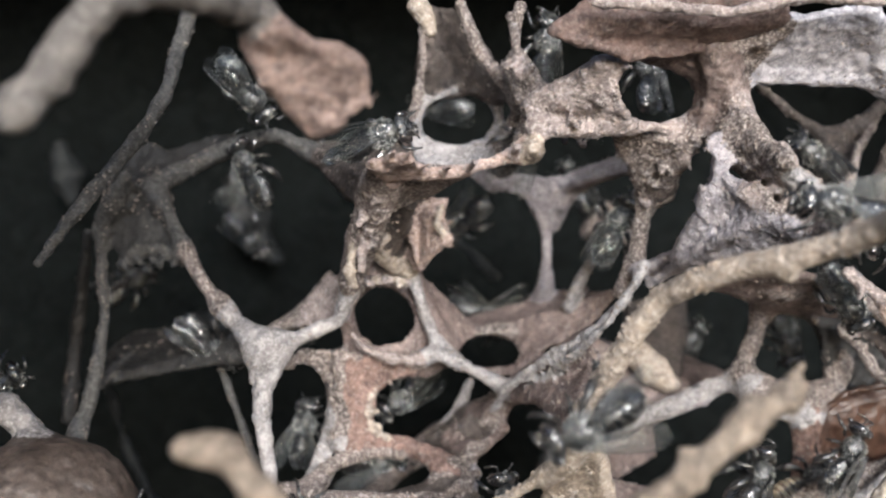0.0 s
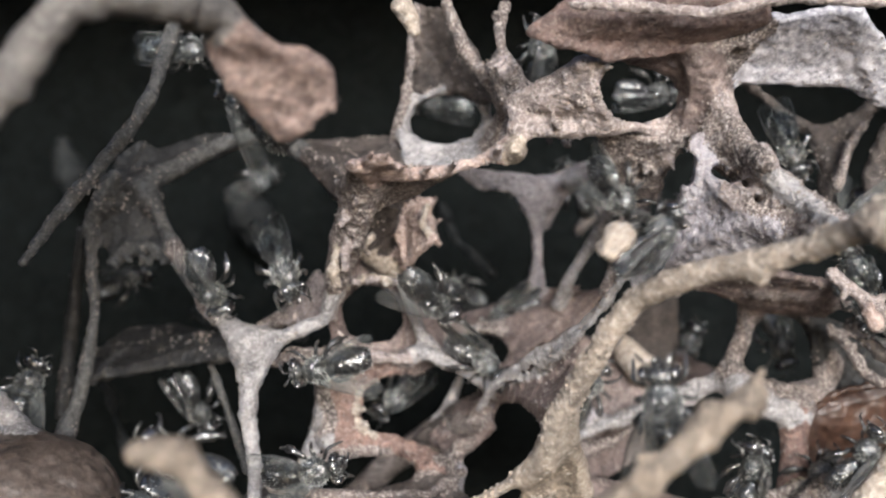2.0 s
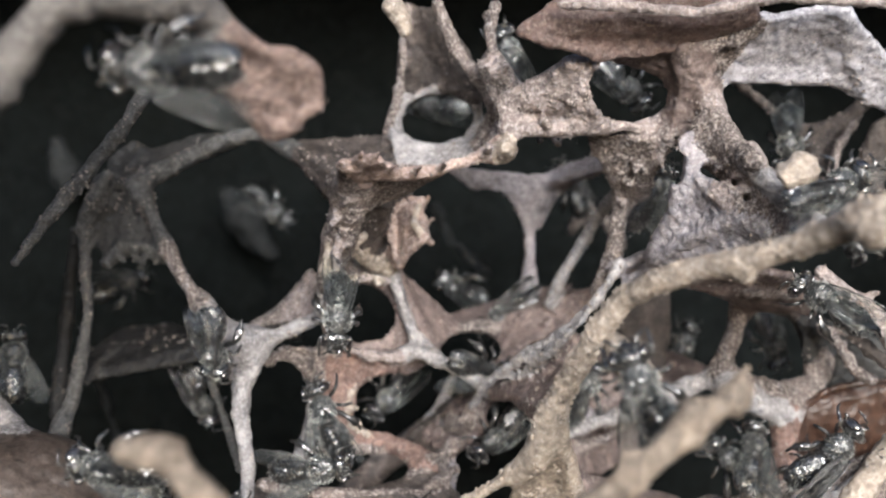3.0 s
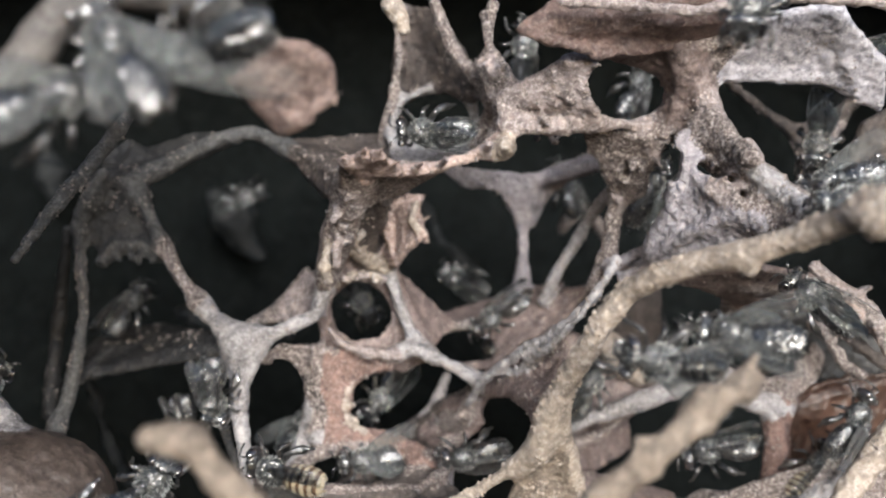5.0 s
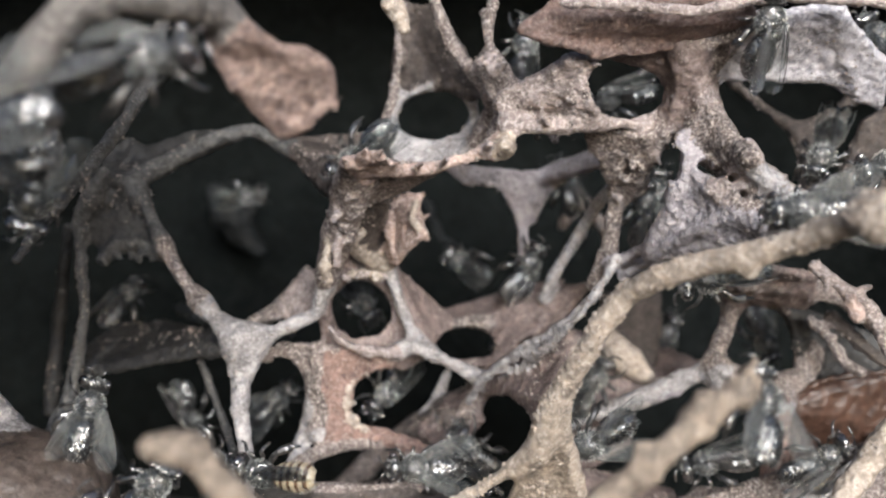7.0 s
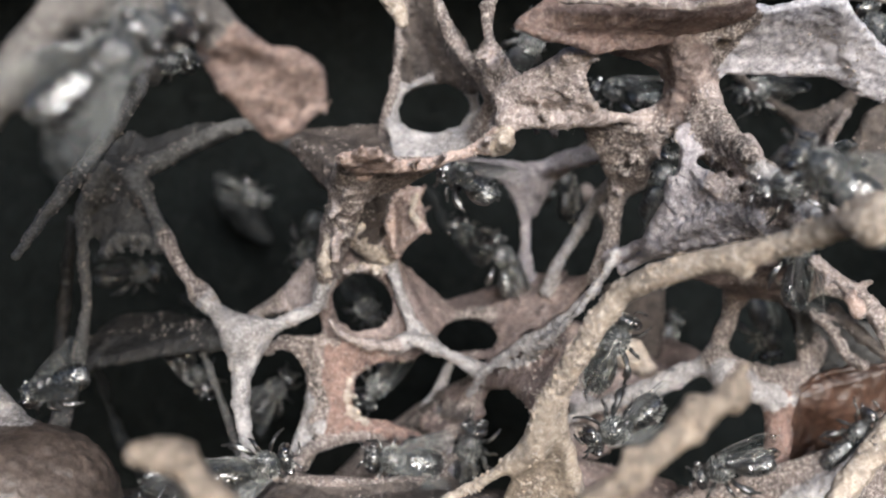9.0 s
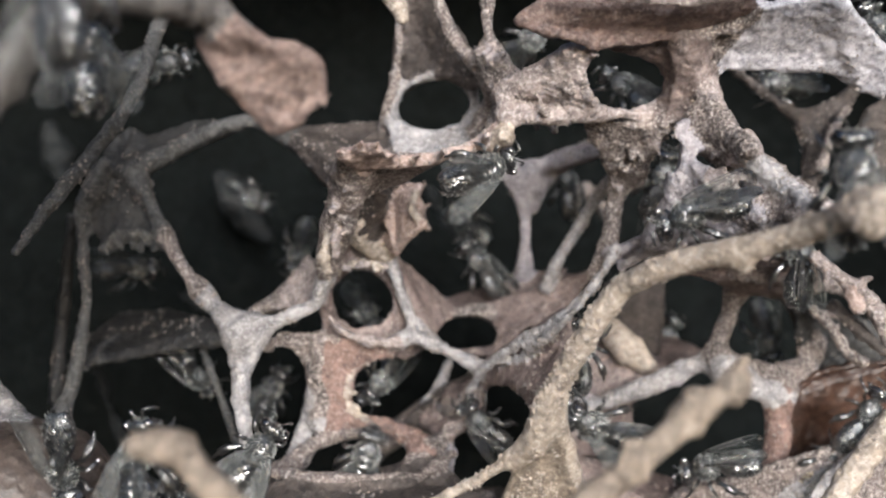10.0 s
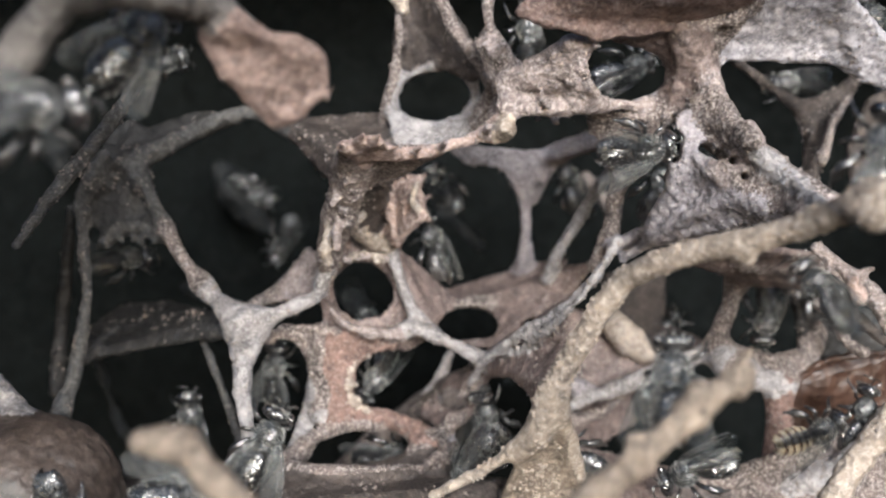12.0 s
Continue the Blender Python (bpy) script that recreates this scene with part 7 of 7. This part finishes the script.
    walk(folded_bees[22], [
        (0, perch(27.71, -10, 5.41, 180, 42, -9)),
        (8.2, perch(24.38, -12, 5.12, 182, 42, -9)),
        (8.8, perch(20.54, -13, 4.19, 185, 42, -9)),
        (9, perch(19.3, -13, 3.87, 188, 42, -9)),
        (9.2, perch(17.27, -13, 2.88, 190, 42, -9)),
        (9.4, perch(16.24, -13, 2.36, 188, 42, -9)),
        (9.6, perch(15.96, -13, 2.43, 185, 42, -9)),
        (9.8, perch(14.96, -13, 2.2, 190, 42, -9)),
        (10, perch(13.8, -13, 1.91, 192, 42, -9)),
        (10.2, perch(12.51, -13, 1.53, 195, 42, -9)),
        (10.4, perch(8.51, -13, 0.34, 215, 42, -9)),
        (10.6, perch(6.99, -12, -1.87, 225, 42, -9)),
        (10.8, perch(6.09, -10, -4.58, 228, 42, -9)),
        (11, perch(5.07, -8, -6.8, 230, 42, -9)),
        (11.2, perch(4.2, -4, -9.07, 232, 42, -9)),
        (11.4, perch(3.21, -2, -11.25, 235, 42, -9)),
        (12, perch(1.54, -2, -14.76, 240, 42, -9)),
    ])
    walk(spread_bees[13], [
        (0, perch(-8.39, -14, -13.86, 170, -29, -21)),
        (0.8, perch(-8.77, -16, -11.16, 175, -29, -21)),
        (1.2, perch(-10.53, -20, -10.04, 180, -29, -21)),
        (1.6, perch(-11.28, -19, -10.2, 175, -29, -21)),
        (2, perch(-13.08, -19, -9.68, 170, -29, -21)),
        (2.2, perch(-14.28, -19, -9.65, 160, -29, -21)),
        (2.6, perch(-15.49, -19, -10.05, 170, -29, -21)),
        (3, perch(-16.03, -19, -10.1, 190, -29, -21)),
        (4.4, perch(-17.49, -19, -13.08, 230, -29, -21)),
        (6, perch(-17.04, -19, -13.41, 173.33, -29, -21)),
        (7.6, perch(-16.59, -19, -13.75, 116.67, -29, -21)),
        (9.2, perch(-16.14, -19, -14.09, 60, -29, -21)),
        (9.6, perch(-14.72, -19, -11.84, 70, -29, -21)),
        (9.8, perch(-14.4, -19, -11.19, 90, -29, -21)),
        (10, perch(-14.91, -19, -10.49, 100, -29, -21)),
        (10.4, perch(-15.42, -19, -11.18, 100, -29, -21)),
        (10.8, perch(-15.92, -19, -11.6, 100, -29, -21)),
        (11, perch(-14.67, -19, -11.35, 90, -29, -21)),
        (11.4, perch(-15.16, -19, -11.46, 90, -29, -21)),
        (11.8, perch(-12.62, -19, -12.42, 20, -29, -21)),
        (12, perch(-12.47, -19, -12.37, 10, -29, -21)),
    ])
    walk(spread_bees[14], [
        (0, perch(-30.67, -2, -8.04, 20, 30, -22)),
        (1.2, perch(-29.2, 0, -8.3, 30, 30, -22)),
        (1.6, perch(-28.3, 0, -8.77, 40, 30, -22)),
        (2, perch(-28.39, 0, -8.42, 60, 30, -22)),
        (2.6, perch(-29.23, 2, -7.07, 80, 30, -22)),
        (3.2, perch(-30.57, 4, -6.91, 90, 30, -22)),
        (5.5, perch(-30.05, -2, -8.69, 20, 30, -22)),
        (6.2, perch(-26.33, -6, -7, -40, 30, -22)),
        (6.4, perch(-22.98, -9, -9.27, -60, 30, -22)),
        (6.6, perch(-22.19, -9, -9.08, -50, 30, -22)),
        (6.7, perch(-21.75, -8.5, -9.27, 5, 30, -22)),
        (6.8, perch(-21.32, -8, -9.46, 60, 30, -22)),
        (7, perch(-21.8, -6, -9.37, 70, 30, -22)),
        (7.2, perch(-22.25, -4, -8.57, 75, 30, -22)),
        (7.8, perch(-24.43, -2, -8.18, 112.5, 30, -22)),
        (8.4, perch(-26.62, 0, -7.79, 150, 30, -22)),
        (9, perch(-25.51, -2, -8.53, 190, 30, -22)),
        (9.05, perch(-24.83, -3.5, -8.7, 125, 30, -22)),
        (9.1, perch(-24.15, -5, -8.87, 60, 30, -22)),
        (9.15, perch(-23.48, -6.5, -9.04, -5, 30, -22)),
        (9.2, perch(-22.8, -8, -9.21, -70, 30, -22)),
        (9.4, perch(-20.21, -12, -10.75, -80, 30, -22)),
        (9.8, perch(-20.5, -14, -11.38, -100, 30, -22)),
        (10.5, perch(-19.83, -14, -12.1, -90, 30, -22)),
        (11.5, perch(-20, -16, -14.41, -90, 30, -22)),
        (12, perch(-20, -16, -14.41, -90, 30, -22)),
    ])
    walk(folded_bees[23], [
        (0, perch(-17.51, -14, -14.75, 60, 19, 26)),
        (4.5, perch(-15.8, -14, -12.22, 60, 19, 26)),
        (7.2, perch(-15.87, -14, -12.32, 60, 19, 26)),
        (8.6, perch(-15.34, -14, -15.06, 60, 19, 26)),
        (12, perch(-15.34, -14, -15.06, 60, 19, 26)),
    ])
    walk(folded_bees[24], [
        (0, perch(-28.18, 20, -1.08, 60, -30, -36)),
        (4.8, perch(-25.68, 16, -2.78, 40, -30, -36)),
        (5.03, perch(-25.25, 15.33, -3.45, 93.33, -30, -36)),
        (5.27, perch(-24.82, 14.67, -4.11, 146.67, -30, -36)),
        (5.5, perch(-24.4, 14, -4.78, 200, -30, -36)),
        (6, perch(-27.87, 14, -4.6, 200, -30, -36)),
        (6.5, perch(-27.46, 17, -3.85, 140, -30, -36)),
        (7, perch(-27.05, 20, -3.11, 80, -30, -36)),
        (10.5, perch(-25.8, 16, -1.35, 20, -30, -36)),
        (12, perch(-26.21, 16, -1.3, 30, -30, -36)),
    ])
    walk(folded_bees[25], [
        (0, perch(-22.35, 40, 9.08, 30, 19, 0)),
        (2.2, perch(-19.15, 34, 8.47, 30, 19, 0)),
        (3, perch(-17.19, 32, 5.77, -40, 19, 0)),
        (5, perch(-20.42, 40, 7.58, 20, 19, 0)),
        (10.5, perch(-20.19, 40, 5.72, -30, 19, 0)),
        (12, perch(-19.71, 40, 5.43, -30, 19, 0)),
    ])
    # every leg and feeler swings a little, each at its own beat
    rng = random.Random(11)
    for bee in folded_bees + spread_bees + laden_bees + banded_bees:
        for ob in bee.children:
            if ob.name.startswith("leg"):
                side, swing, lag = rng.choice((-1, 1)), rng.uniform(3, 9), rng.uniform(0, 6.28)
                walk(ob, [(k * 0.3, pose(0, 0, 0, 0, swing * 0.5 * math.sin(k * 2.1 + lag), side * swing * math.sin(k * 2.4 + lag))) for k in range(41)])
            elif ob.name.startswith("head"):
                for feeler in ob.children:
                    if feeler.name.startswith("antenna"):
                        lag = rng.uniform(0, 6.28)
                        walk(feeler, [(k * 0.5, pose(0, 0, 0, 0, 3 * math.sin(k * 1.9 + lag), 3 * math.sin(k * 2.3 + lag))) for k in range(25)])


motions()
